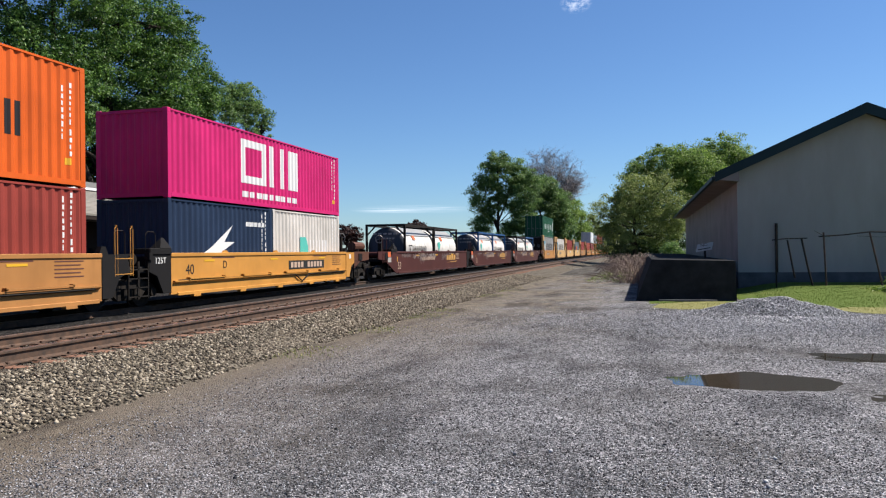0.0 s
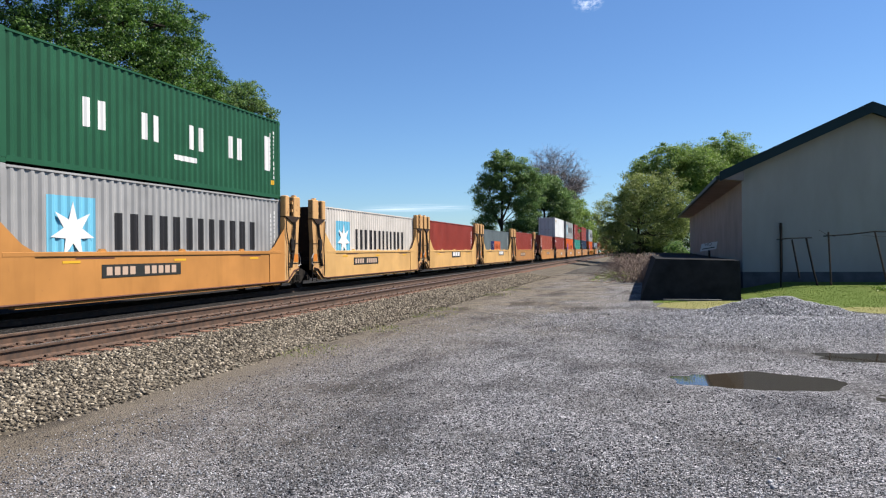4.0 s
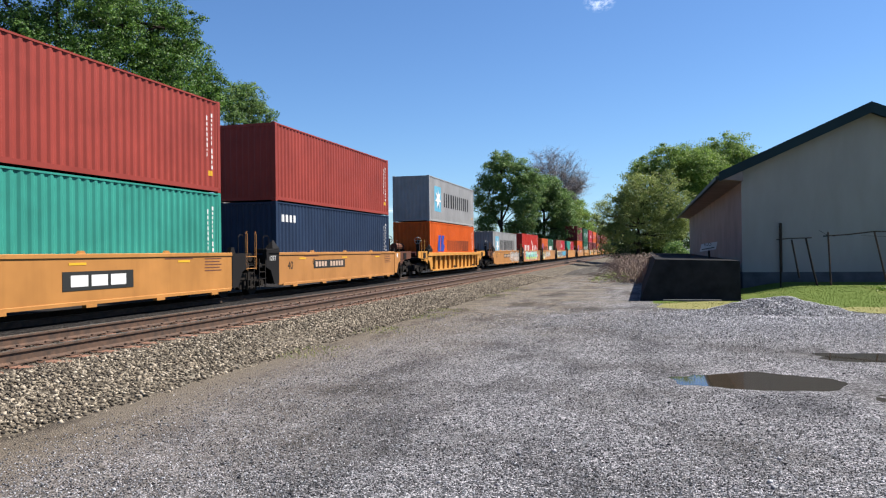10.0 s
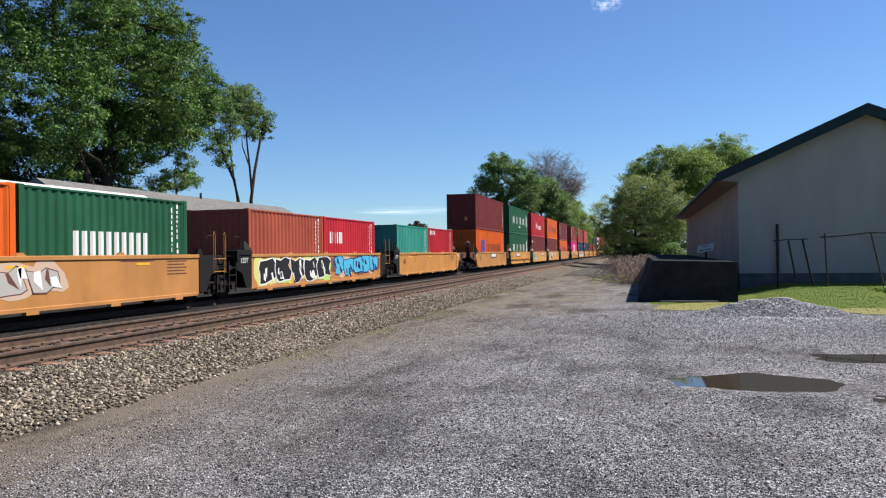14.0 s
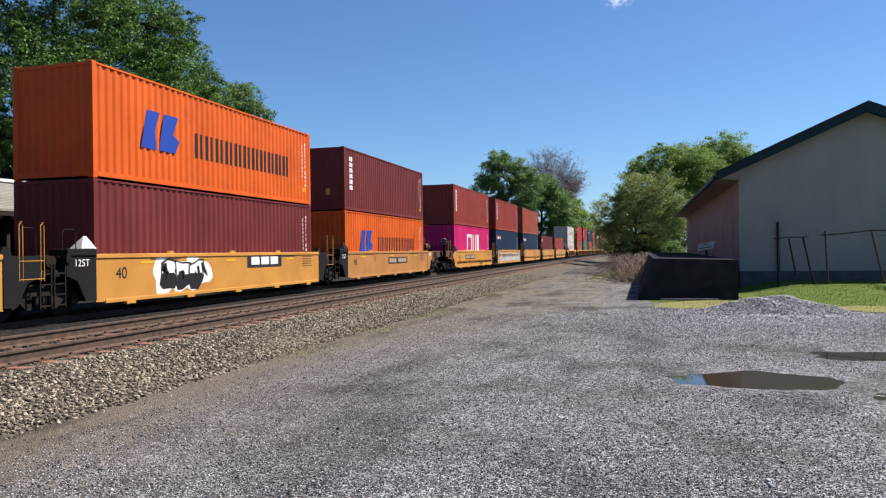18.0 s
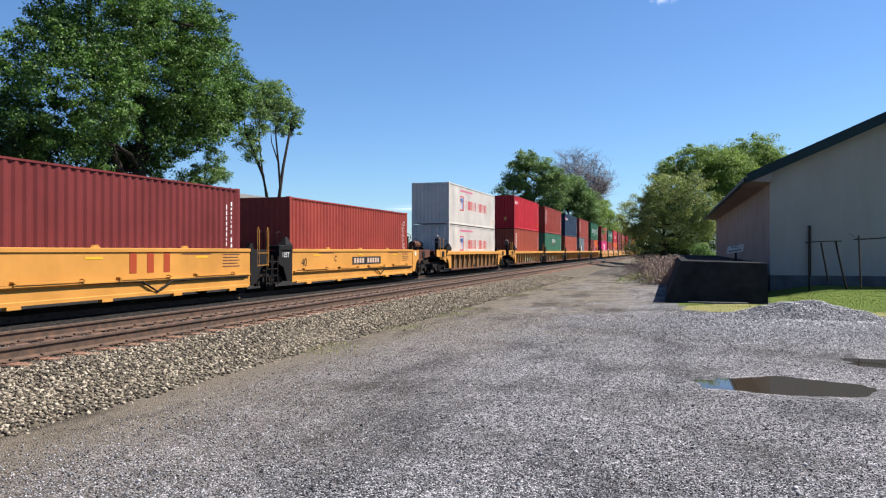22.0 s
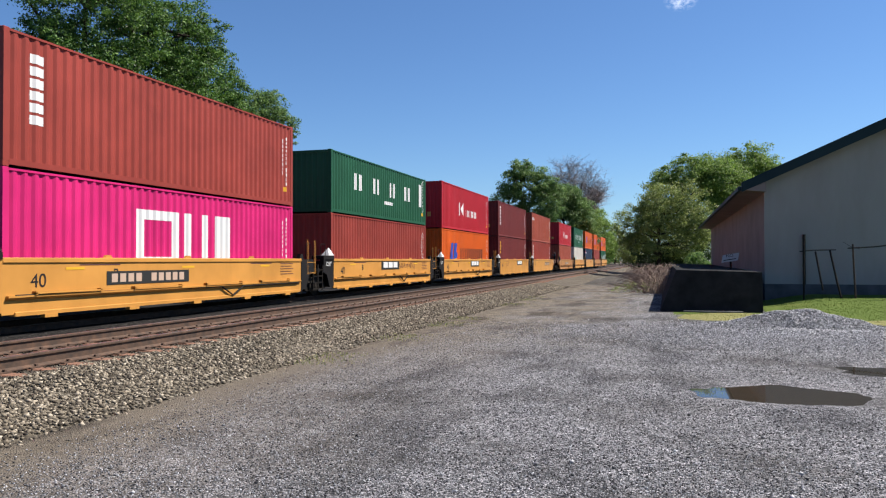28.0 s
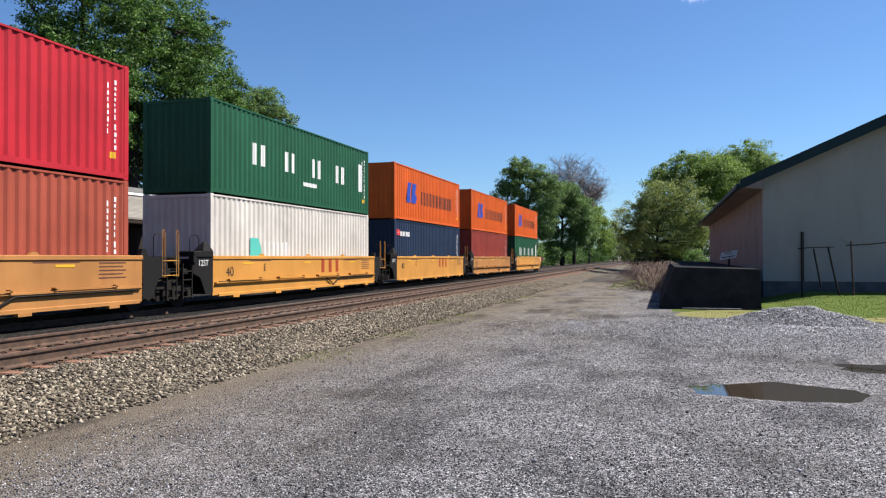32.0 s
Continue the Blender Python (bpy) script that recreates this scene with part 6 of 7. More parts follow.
# Dock concrete painted near black to deepen the shade on its faces.
M_DOCKSHADE = shader("shade-dark dock face", lambda t: ramp(t, noise_of(t, 0.5, 6), (0.3, (0.013, 0.0135, 0.014)), (0.7, (0.03, 0.03, 0.031))), 0.95, 0, 0.05)
# raised loading dock at the corner of the building
dock = new("loading_dock")
tagged(dock, "raised dark concrete loading dock along the building", "loading dock", kind="structure")
ds = Shape()
low = [(-0.2, 23.75), (2.8, 23.95), (3.5, 64), (-0.2, 64)]
top = [(0.3, 23.95), (2.8, 24.1), (3.5, 64), (0.3, 64)]
ds.add([(x, y, -0.02) for x, y in low] + [(x, y, z) for (x, y), z in zip(top, (1.31, 1.24, 1.24, 1.31))], [(3, 2, 1, 0), (4, 5, 6, 7)] + [(i, (i + 1) % 4, 4 + (i + 1) % 4, 4 + i) for i in range(4)])
part("dock_body", ds, M_DOCKSHADE, dock)
part("dock_curb", Shape().box(0.5, 2.2, 23.5, 23.66, 0.0, 0.07, 0.01), M_CONC, dock, "low concrete kerb at the dock's foot")


# ---------------------------------------------------------------- the building beside the lot
def lot_building():
    b = new("metal_building")
    tagged(b, "pale grey gable-end metal building with dark green roof trim", "building")
    x0, x1, y0, y1, base, eave, ridge_x, ridge_z = 3.55, 12.15, 29.6, 64.0, 0.72, 4.6, 7.85, 6.5
    part("foundation", Shape().box(x0 - 0.03, x1 + 0.03, y0 - 0.03, y1, 0.0, base), M_CONC, b)
    # gable wall of upright panels with thin battens between
    slope = (ridge_z - eave) / (ridge_x - x0)
    zt = lambda x: eave + slope * ((x - x0) if x < ridge_x else (2 * ridge_x - x0 - x) if x > ridge_x else (ridge_x - x0))
    k, step = 0, 0.305
    x = x0
    while x < x1 - 0.01:
        xb = min(x + step, x1)
        mid = [(ridge_x, zt(ridge_x))] if x < ridge_x < xb else []
        outline = [(x + 0.001, base), (xb - 0.001, base), (xb - 0.001, zt(xb))] + mid + [(x + 0.001, zt(x))]
        part("wall_panel", Shape().prism(outline, "y", y0, y0 + 0.12), M_WALL, b)
        part("batten", Shape().box(xb - 0.01, xb + 0.01, y0 - 0.003, y0, base, zt(min(xb, x1)) - 0.02), M_WALL, b)
        x = xb
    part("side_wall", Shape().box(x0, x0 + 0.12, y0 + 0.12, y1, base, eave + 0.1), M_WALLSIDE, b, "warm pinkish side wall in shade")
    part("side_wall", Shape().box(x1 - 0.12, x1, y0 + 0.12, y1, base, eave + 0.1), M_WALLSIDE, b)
    part("back_wall", Shape().prism([(x0, base), (x1, base), (x1, eave), (ridge_x, ridge_z), (x0, eave)], "y", y1 - 0.12, y1), M_WALL, b)
    part("corner_trim", Shape().box(x0 - 0.03, x0 + 0.09, y0 - 0.025, y0 + 0.08, base, eave), M_WALL, b)
    out, over, th = 0.85, 0.4, 0.16
    for sgn, xe in ((-1, x0), (1, x1)):
        ze = eave - slope * out + 0.06
        zr = ridge_z + 0.06
        xo = xe + sgn * out
        part("roof", Shape().add([(xo, y0 - over, ze), (ridge_x, y0 - over, zr), (ridge_x, y1 + 0.3, zr), (xo, y1 + 0.3, ze), (xo, y0 - over, ze + 0.1), (ridge_x, y0 - over, zr + 0.1), (ridge_x, y1 + 0.3, zr + 0.1), (xo, y1 + 0.3, ze + 0.1)],
                                 [(0, 1, 2, 3), (7, 6, 5, 4), (0, 4, 5, 1), (2, 6, 7, 3), (0, 3, 7, 4), (1, 5, 6, 2)]), M_FASCIA, b, "dark green metal roof")
        part("rake_trim", Shape().add([(xo, y0 - over - 0.04, ze - 0.14), (ridge_x, y0 - over - 0.04, zr - 0.14), (ridge_x, y0 - over - 0.04, zr + 0.26), (xo, y0 - over - 0.04, ze + 0.22), (xo, y0 - over, ze - 0.14), (ridge_x, y0 - over, zr - 0.14), (ridge_x, y0 - over, zr + 0.26), (xo, y0 - over, ze + 0.22)],
                                      [(0, 1, 2, 3), (4, 7, 6, 5), (0, 4, 5, 1), (3, 2, 6, 7), (0, 3, 7, 4), (1, 5, 6, 2)]), M_FASCIA, b, "dark rake trim")
        part("soffit", Shape().add([(xo + 0.02 * -sgn, y0 - over, ze - 0.06), (xe, y0 - over, ze - 0.14), (xe, y1, ze - 0.14), (xo + 0.02 * -sgn, y1, ze - 0.06)], [(0, 1, 2, 3)]), M_SOFFIT, b)
        part("soffit_end", Shape().prism([(xo, ze - 0.06), (xe, ze - 0.14), (xe, ze + slope * out), (xo, ze)], "y", y0 - over, y0 - over + 0.03), M_SOFFIT, b)
        part("gutter", Shape().box(*sorted((xo, xo + sgn * 0.12)), y0 - over, y1 + 0.3, ze - 0.08, ze + 0.08, 0.02), M_FASCIA, b)
    part("ridge_cap", Shape().prism([(ridge_x - 0.25, ridge_z + 0.1), (ridge_x, ridge_z + 0.24), (ridge_x + 0.25, ridge_z + 0.1)], "y", y0 - over - 0.05, y1 + 0.3), M_FASCIA, b)
    part("vent_pipe", Shape().pipe([(4.85, y0 - 0.1, base), (4.85, y0 - 0.1, 2.55)], 0.05, 8), M_DARK, b)


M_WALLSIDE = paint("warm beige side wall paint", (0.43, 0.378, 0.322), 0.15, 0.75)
lot_building()

# sagging chain-link fence frame with a leaning gate
fence = new("pipe_fence")
tagged(fence, "bent galvanised pipe fence with a sagging gate frame", "fence")
YF = 27.0
for x, z1, dx in ((5.9, 2.14, 0.08), (7.29, 2.11, 0.42), (9.6, 2.1, 0.1), (12.0, 2.1, 0.0)):
    part("post", Shape().pipe([(x + dx, YF, 0.0), (x, YF, z1)], 0.03, 8), M_RUST, fence)
part("post", Shape().pipe([(4.42, YF, 0.0), (4.43, YF, 2.46)], 0.027, 8), M_DARK, fence)
part("top_rail", Shape().pipe([(5.75, YF, 2.0), (6.5, YF, 2.04), (7.29, YF, 2.13), (8.2, YF, 2.09), (9.6, YF, 2.08), (12, YF, 2.1)], 0.025, 6), M_DARK, fence)
part("top_rail", Shape().pipe([(4.3, YF, 1.9), (4.7, YF, 1.94), (5.4, YF, 1.95)], 0.022, 6), M_DARK, fence)
part("gate_stile", Shape().pipe([(4.78, YF, 1.9), (5.0, YF, 0.6)], 0.03, 6), M_DARK, fence)
part("gate_stile", Shape().pipe([(5.22, YF, 1.94), (5.42, YF, 0.9), (5.62, YF, 0.05)], 0.032, 6), M_DARK, fence)
part("loose_wire", Shape().pipe([(5.62, YF, 2.2), (5.85, YF, 2.05), (6.1, YF, 1.98)], 0.008, 4), M_DARK, fence)
part("loose_wire", Shape().pipe([(6.9, YF, 2.0), (7.6, YF, 1.95), (8.4, YF, 1.99)], 0.006, 4), M_DARK, fence)

M_SIGN = paint("weathered grey-white sign paint", (0.7, 0.7, 0.68), 0.4, 0.7)
sign = new("small_sign")
tagged(sign, "small tilted weathered white warning sign on a dark post", "sign")
part("sign_post", Shape().pipe([(2.42, 30.5, 1.1), (2.4, 30.5, 1.62)], 0.04, 6), M_DARK, sign)
board = part("sign_board", Shape().prism([(2.06, 1.5), (2.66, 1.6), (2.72, 1.9), (2.12, 1.8)], "y", 30.42, 30.45), M_SIGN, sign)
cu = bpy.data.curves.new("word", "FONT")
cu.body, cu.size, cu.extrude = "NO", 0.17, 0.002
tmp = bpy.data.objects.new("word", cu)
no_word = bpy.data.meshes.new_from_object(tmp)
bpy.data.objects.remove(tmp)
part("sign_word", no_word, INK["plate"], board, at=Matrix.Translation((2.24, 30.415, 1.705)) @ pose(0, 0, 0, 90, -9.5, 0))
part("sign_bar", Shape().prism([(2.13, 1.575), (2.6, 1.655), (2.61, 1.69), (2.14, 1.61)], "y", 30.412, 30.42), INK["plate"], board)


# ---------------------------------------------------------------- the old station beyond the tracks
M_SLATE = bump(shader("beige ribbed roof metal", lambda t: ramp(t, noise_of(t, 0.7, 5, stretch=(1, 0.3, 1)), (0.3, (0.15, 0.138, 0.115)), (0.7, (0.22, 0.205, 0.175))), 0.7),
               noise_of(bpy.data.materials["beige ribbed roof metal"].node_tree, 0.12, 2, stretch=(1, 0.02, 1)), 0.25, 0.01)
# Platform colour kept dark so gaps under the cars read as shade.
M_SHADEPLATFORM = shader("shade-dark platform surface", lambda t: ramp(t, noise_of(t, 0.4, 6), (0.3, (0.018, 0.017, 0.016)), (0.7, (0.04, 0.038, 0.035))), 0.9, 0, 0.1)
M_STATION = paint("dark brown station wall", (0.045, 0.033, 0.027), 0.3, 0.8)
# House wall brown lowered to put porch shade into the colour.
M_PORCHSHADE = paint("shade-dark brown station house wall", (0.035, 0.029, 0.025), 0.25, 0.8)


def station():
    s = new("station_canopy")
    tagged(s, "long low station canopy with ribbed beige roof and white ridge cap", "station")
    y0, y1 = 2.0, 33.2
    n = 18
    for k in range(n):
        za, zb = 3.36 + 1.38 * k / n, 3.36 + 1.38 * (k + 1) / n
        xa, xb = -22 - 3.5 * k / n, -22 - 3.5 * (k + 1) / n
        part("roof_course", Shape().prism([(xa, za + 0.03), (xb, zb + 0.01), (xb, zb - 0.06), (xa, za - 0.06)], "y", y0, y1), M_SLATE, s)
    part("roof_back", Shape().prism([(-25.5, 4.74), (-29, 3.36), (-29, 3.28), (-25.5, 4.66)], "y", y0, y1), M_SLATE, s)
    part("ridge_cap", Shape().prism([(-25.3, 4.76), (-25.5, 4.9), (-25.7, 4.76), (-25.5, 4.7)], "y", y0, y1), M_WHITE, s, "white metal ridge cap")
    part("eave_board", Shape().box(-22.08, -22.02, y0, y1, 3.14, 3.36), M_STATION, s)
    part("gable_end", Shape().prism([(-22.2, 3.3), (-25.5, 4.68), (-28.8, 3.3)], "y", y1 - 0.2, y1 - 0.1), M_STATION, s)
    part("back_wall", Shape().box(-27.2, -27.0, y0, y1 - 0.3, 0, 3.3), M_STATION, s)
    for k in range(9):
        part("column", Shape().box(-22.6, -22.45, y0 + 1 + k * 3.7, y0 + 1.15 + k * 3.7, 0, 3.2), M_STATION, s)
    part("platform", Shape().box(-28.5, -21.4, y0, y1, -0.2, 0.25), M_SHADEPLATFORM, s, "station platform, coloured dark like the shade under the train")
    h = new("station_house")
    tagged(h, "grey hip-roofed station building behind the canopy", "station")
    a, b = 31.5, 59.8
    part("wall", Shape().box(-36, -27.4, a + 0.6, b - 0.6, 0, 3.5), M_PORCHSHADE, h)
    ro = Shape().add([(-27, a, 3.55), (-36.6, a, 3.55), (-36.6, b + 1.2, 3.55), (-27, b + 1.2, 3.55), (-31.5, a + 0.6, 6.0), (-31.5, b + 0.2, 6.0), (-27, a, 3.42), (-36.6, a, 3.42), (-36.6, b + 1.2, 3.42), (-27, b + 1.2, 3.42)],
                     [(0, 3, 5, 4), (1, 4, 5, 2), (0, 4, 1), (2, 5, 3), (9, 8, 7, 6), (0, 6, 9, 3), (3, 9, 8, 2), (2, 8, 7, 1), (1, 7, 6, 0)])
    part("roof", ro, M_ROOF, h, "weathered grey shingle hip roof")
    part("vent_pipe", Shape().pipe([(-31.3, 47, 5.6), (-31.3, 47, 6.3)], 0.08, 6), M_DARK, h)
    for k in range(4):
        w = part("window", Shape().box(-27.41, -27.36, 36 + k * 4.5, 37.6 + k * 4.5, 1.1, 2.7), M_STATION, h)
        part("pane", Shape().box(-27.36, -27.35, 36.1 + k * 4.5, 37.5 + k * 4.5, 1.2, 2.6), M_GLASS, w)


M_GLASS = shader("dark window glass", (0.02, 0.025, 0.03), 0.05)
station()

# low earth ramp of an old crossing beside the near track
mv, nx, ny = [], 30, 30
for j in range(ny + 1):
    for i in range(nx + 1):
        x, y = -6.2 + 6.0 * i / nx, 44 + 24 * j / ny
        d = 0.42 * math.exp(-((x + 3.6) / 1.5) ** 4) * (math.exp(-((y - 51.5) / 3.0) ** 4) + 0.8 * math.exp(-((y - 61) / 3.0) ** 4))
        mv.append((x, y, d * (1 + 0.3 * noise.noise((x, y, 5))) - 0.05))
M_RAMP = stone_mix("dirty ramp gravel", (0.05, 0.045, 0.04), (0.17, 0.155, 0.135), (0.36, 0.34, 0.3), 0.04, patch=(0.09, 0.08, 0.065), depth=0.03)
tagged(sheet("earth_ramp", mv, [(j * (nx + 1) + i, j * (nx + 1) + i + 1, (j + 1) * (nx + 1) + i + 1, (j + 1) * (nx + 1) + i) for j in range(ny) for i in range(nx)], M_RAMP, True), "low gravel ramp of an old track crossing", "ground", kind="structure")

# Flat dark brown patches on the lot, one along the ramp's near foot.
M_DARKPATCH = shader("dark brown ground", lambda t: ramp(t, noise_of(t, 0.4, 6), (0.3, (0.0522, 0.04524, 0.0348)), (0.7, (0.1392, 0.1218, 0.0957))), 0.95)
for x, y, rx, ry, sd, mt in ((-3.6, 47.6, 2.4, 0.5, 4.0, M_DARKPATCH), (-3.8, 66, 2.2, 3.0, 5.0, M_DARKPATCH), (-2.6, 24.5, 1.2, 0.45, 6.0, M_DARKPATCH), (-3.0, 30, 1.6, 0.5, 7.0, M_DARKPATCH)):
    blob("dirt_patch", x, y, rx, ry, 0.024, mt, sd, "dark brown patch on the gravel", "ground")


# thin fair-weather clouds, far off
def cloud(name, centre, wide, high, seed, stretch, thick=0.9):
    m = bpy.data.materials.new("thin white cloud")
    m.use_nodes = True
    t = m.node_tree
    t.nodes.remove(t.nodes["Principled BSDF"])
    em, tr, mx = t.nodes.new("ShaderNodeEmission"), t.nodes.new("ShaderNodeBsdfTransparent"), t.nodes.new("ShaderNodeMixShader")
    em.inputs[0].default_value, em.inputs[1].default_value = (0.86, 0.92, 1.0, 1), 0.85
    gr = t.nodes.new("ShaderNodeTexGradient")
    gr.gradient_type = "SPHERICAL"
    t.links.new(coords(t, "Object", (1 / wide, 1, 1 / high)), gr.inputs[0])
    nz = noise_of(t, 1.0, 6, 0.6, vec=coords(t, "Object", (3 / wide * stretch, 1, 3 / high)))
    mul = t.nodes.new("ShaderNodeMath")
    mul.operation = "MULTIPLY"
    t.links.new(ramp(t, nz, (0.42, (0, 0, 0)), (0.7, (1, 1, 1))), mul.inputs[0])
    t.links.new(ramp(t, gr.outputs[0], (0.0, (0, 0, 0)), (0.6, (thick, thick, thick))), mul.inputs[1])
    for a_, b_ in ((mul.outputs[0], mx.inputs[0]), (tr.outputs[0], mx.inputs[1]), (em.outputs[0], mx.inputs[2]), (mx.outputs[0], t.nodes["Material Output"].inputs[0])):
        t.links.new(a_, b_)
    ob = sheet(name, [(-wide, 0, -high), (wide, 0, -high), (wide, 0, high), (-wide, 0, high)], [(0, 1, 2, 3)], m)
    ob.matrix_basis = Matrix.Translation(centre) @ pose(0, 0, 0, 0, 0, math.degrees(math.atan2(-centre[0], centre[1])))
    ob.visible_shadow = False
    return tagged(ob, "thin white cloud wisp in a blue sky", "cloud", kind="structure")


cloud("cloud_low", (-900, 2850, 178), 270, 20, 1, 0.22, 0.5)
high_cloud = cloud("cloud_high", (-190, 2700, 905), 62, 44, 2, 0.8, 0.5)


# ---------------------------------------------------------------- trees
def leaf_paint(name, dark, mid, light, glow=0.4):
    m = shader(name, lambda t: mix(t, ramp(t, (lambda g: g.outputs["Random Per Island"])(t.nodes.new("ShaderNodeNewGeometry")), (0.0, dark), (0.55, mid), (1.0, light)),
                                   ramp(t, noise_of(t, 2.2, 3), (0.35, (0.62, 0.66, 0.6)), (0.65, (1.1, 1.1, 1.0))), 0.8, "MULTIPLY"), 0.55, 0, 0.3)
    t = m.node_tree
    p, out = t.nodes["Principled BSDF"], t.nodes["Material Output"]
    tr, mx = t.nodes.new("ShaderNodeBsdfTranslucent"), t.nodes.new("ShaderNodeMixShader")
    t.links.new(p.inputs["Base Color"].links[0].from_socket, tr.inputs[0])
    mx.inputs[0].default_value = glow
    t.links.new(p.outputs[0], mx.inputs[1])
    t.links.new(tr.outputs[0], mx.inputs[2])
    t.links.new(mx.outputs[0], out.inputs[0])
    return m


# The shade entry is a leaf green lowered to imitate canopy shade.
LEAF = dict(shade=leaf_paint("shade-dark leaf", (0.012, 0.03, 0.01), (0.028, 0.06, 0.02), (0.06, 0.11, 0.035), 0.25), maple=leaf_paint("fresh maple leaf", (0.02, 0.05, 0.011), (0.06, 0.138, 0.025), (0.155, 0.27, 0.05), 0.36), deep=leaf_paint("deep green leaf", (0.0527, 0.105, 0.0334), (0.114, 0.206, 0.0598), (0.211, 0.307, 0.0922), 0.42),
            bright=leaf_paint("bright spring leaf", (0.078, 0.144, 0.0234), (0.164, 0.265, 0.0468), (0.257, 0.351, 0.078), 0.45), pale=leaf_paint("pale budding leaf", (0.1, 0.14, 0.04), (0.225, 0.28, 0.08), (0.38, 0.42, 0.155), 0.48),
            spring=leaf_paint("fresh green leaf", (0.0785, 0.141, 0.0314), (0.165, 0.265, 0.0596), (0.281, 0.381, 0.0951), 0.45), purple=leaf_paint("dark purple leaf", (0.0165, 0.00992, 0.00992), (0.0413, 0.0165, 0.0165), (0.0661, 0.0289, 0.0248)))
M_BARK = shader("grey-brown bark", lambda t: ramp(t, noise_of(t, 0.3, 6, stretch=(1, 1, 0.25)), (0.3, (0.014, 0.011, 0.009)), (0.7, (0.045, 0.037, 0.03))), 0.95, 0, 0.1)
M_TWIG = shader("dry twig", lambda t: ramp(t, noise_of(t, 0.3, 4), (0.3, (0.16, 0.115, 0.09)), (0.7, (0.36, 0.28, 0.22))), 0.95)

M_GREYTWIG = shader("bare grey twig", lambda t: ramp(t, noise_of(t, 0.3, 4), (0.3, (0.13, 0.115, 0.11)), (0.7, (0.24, 0.215, 0.21))), 0.95)


def foliage(name, lobes, clumps, per, size, spread, material, seed, parent):
    """Small pointed leaves in clumps, filling the lobes unevenly with gaps between."""
    g = np.random.default_rng(seed)
    cs, rs = [], []
    vol = np.array([lb[3] * lb[4] * lb[5] for lb in lobes]) ** 0.7
    for lb, share in zip(lobes, vol / vol.sum()):
        m = max(4, int(clumps * share))
        d = g.normal(size=(m, 3))
        d /= np.linalg.norm(d, axis=1)[:, None]
        rad = g.uniform(0.15, 1.0, (m, 1)) ** 0.45 * g.uniform(0.82, 1.1, (m, 1))
        cs.append(np.array(lb[:3]) + d * rad * np.array(lb[3:6]))
    cs = np.concatenate(cs)
    k = len(cs)
    # each bunch is an uneven pad of leaves, fuller on its upper side
    sc = spread * g.uniform(0.7, 1.9, (k, 1, 1)) * np.stack([g.uniform(0.8, 1.4, k), g.uniform(0.8, 1.4, k), g.uniform(0.5, 0.85, k)], 1)[:, None, :]
    d = g.normal(size=(k, per, 3)) + np.array((0, 0, 0.35))
    d /= np.linalg.norm(d, axis=2)[:, :, None]
    pts = (cs[:, None, :] + d * g.uniform(0.1, 1.0, (k, per, 1)) ** 0.5 * g.uniform(0.75, 1.2, (k, per, 1)) * sc).reshape(-1, 3)
    n_ = len(pts)
    nor = d.reshape(-1, 3) * 0.9 + g.normal(size=(n_, 3)) * 0.6 + np.array((0.1, 0, 0.45))
    nor /= np.linalg.norm(nor, axis=1)[:, None]
    ax = np.cross(nor, g.normal(size=(n_, 3)))
    ax /= np.linalg.norm(ax, axis=1)[:, None]
    bx_ = np.cross(nor, ax)
    s_ = size * g.uniform(0.6, 1.3, (n_, 1))
    v = np.stack([pts - ax * s_, pts + bx_ * s_ * 0.55 + nor * s_ * 0.12, pts + ax * s_, pts - bx_ * s_ * 0.55 + nor * s_ * 0.12], 1).reshape(-1, 3)
    me = bpy.data.meshes.new(name)
    me.vertices.add(4 * n_), me.loops.add(4 * n_), me.polygons.add(n_)
    me.vertices.foreach_set("co", v.reshape(-1))
    me.loops.foreach_set("vertex_index", np.arange(4 * n_, dtype=np.int32))
    me.polygons.foreach_set("loop_start", np.arange(0, 4 * n_, 4, dtype=np.int32))
    me.update(calc_edges=True)
    me.materials.append(material)
    ob = new(name, me)
    ob.parent = parent
    tagged(ob, kind="stuff")
    return cs


def limb(parent, a, b, r, seed, bow=0.12):
    """A crooked limb from a to b."""
    g = random.Random(seed)
    a, b = Vector(a), Vector(b)
    d = (b - a).length
    pts = [a + (b - a) * k / 5 + Vector((g.uniform(-1, 1), g.uniform(-1, 1), g.uniform(-0.4, 1))) * d * bow * math.sin(math.pi * k / 5) for k in range(6)]
    part("limb", Shape().pipe(pts, r, 6, r * 0.3), M_BARK, parent)


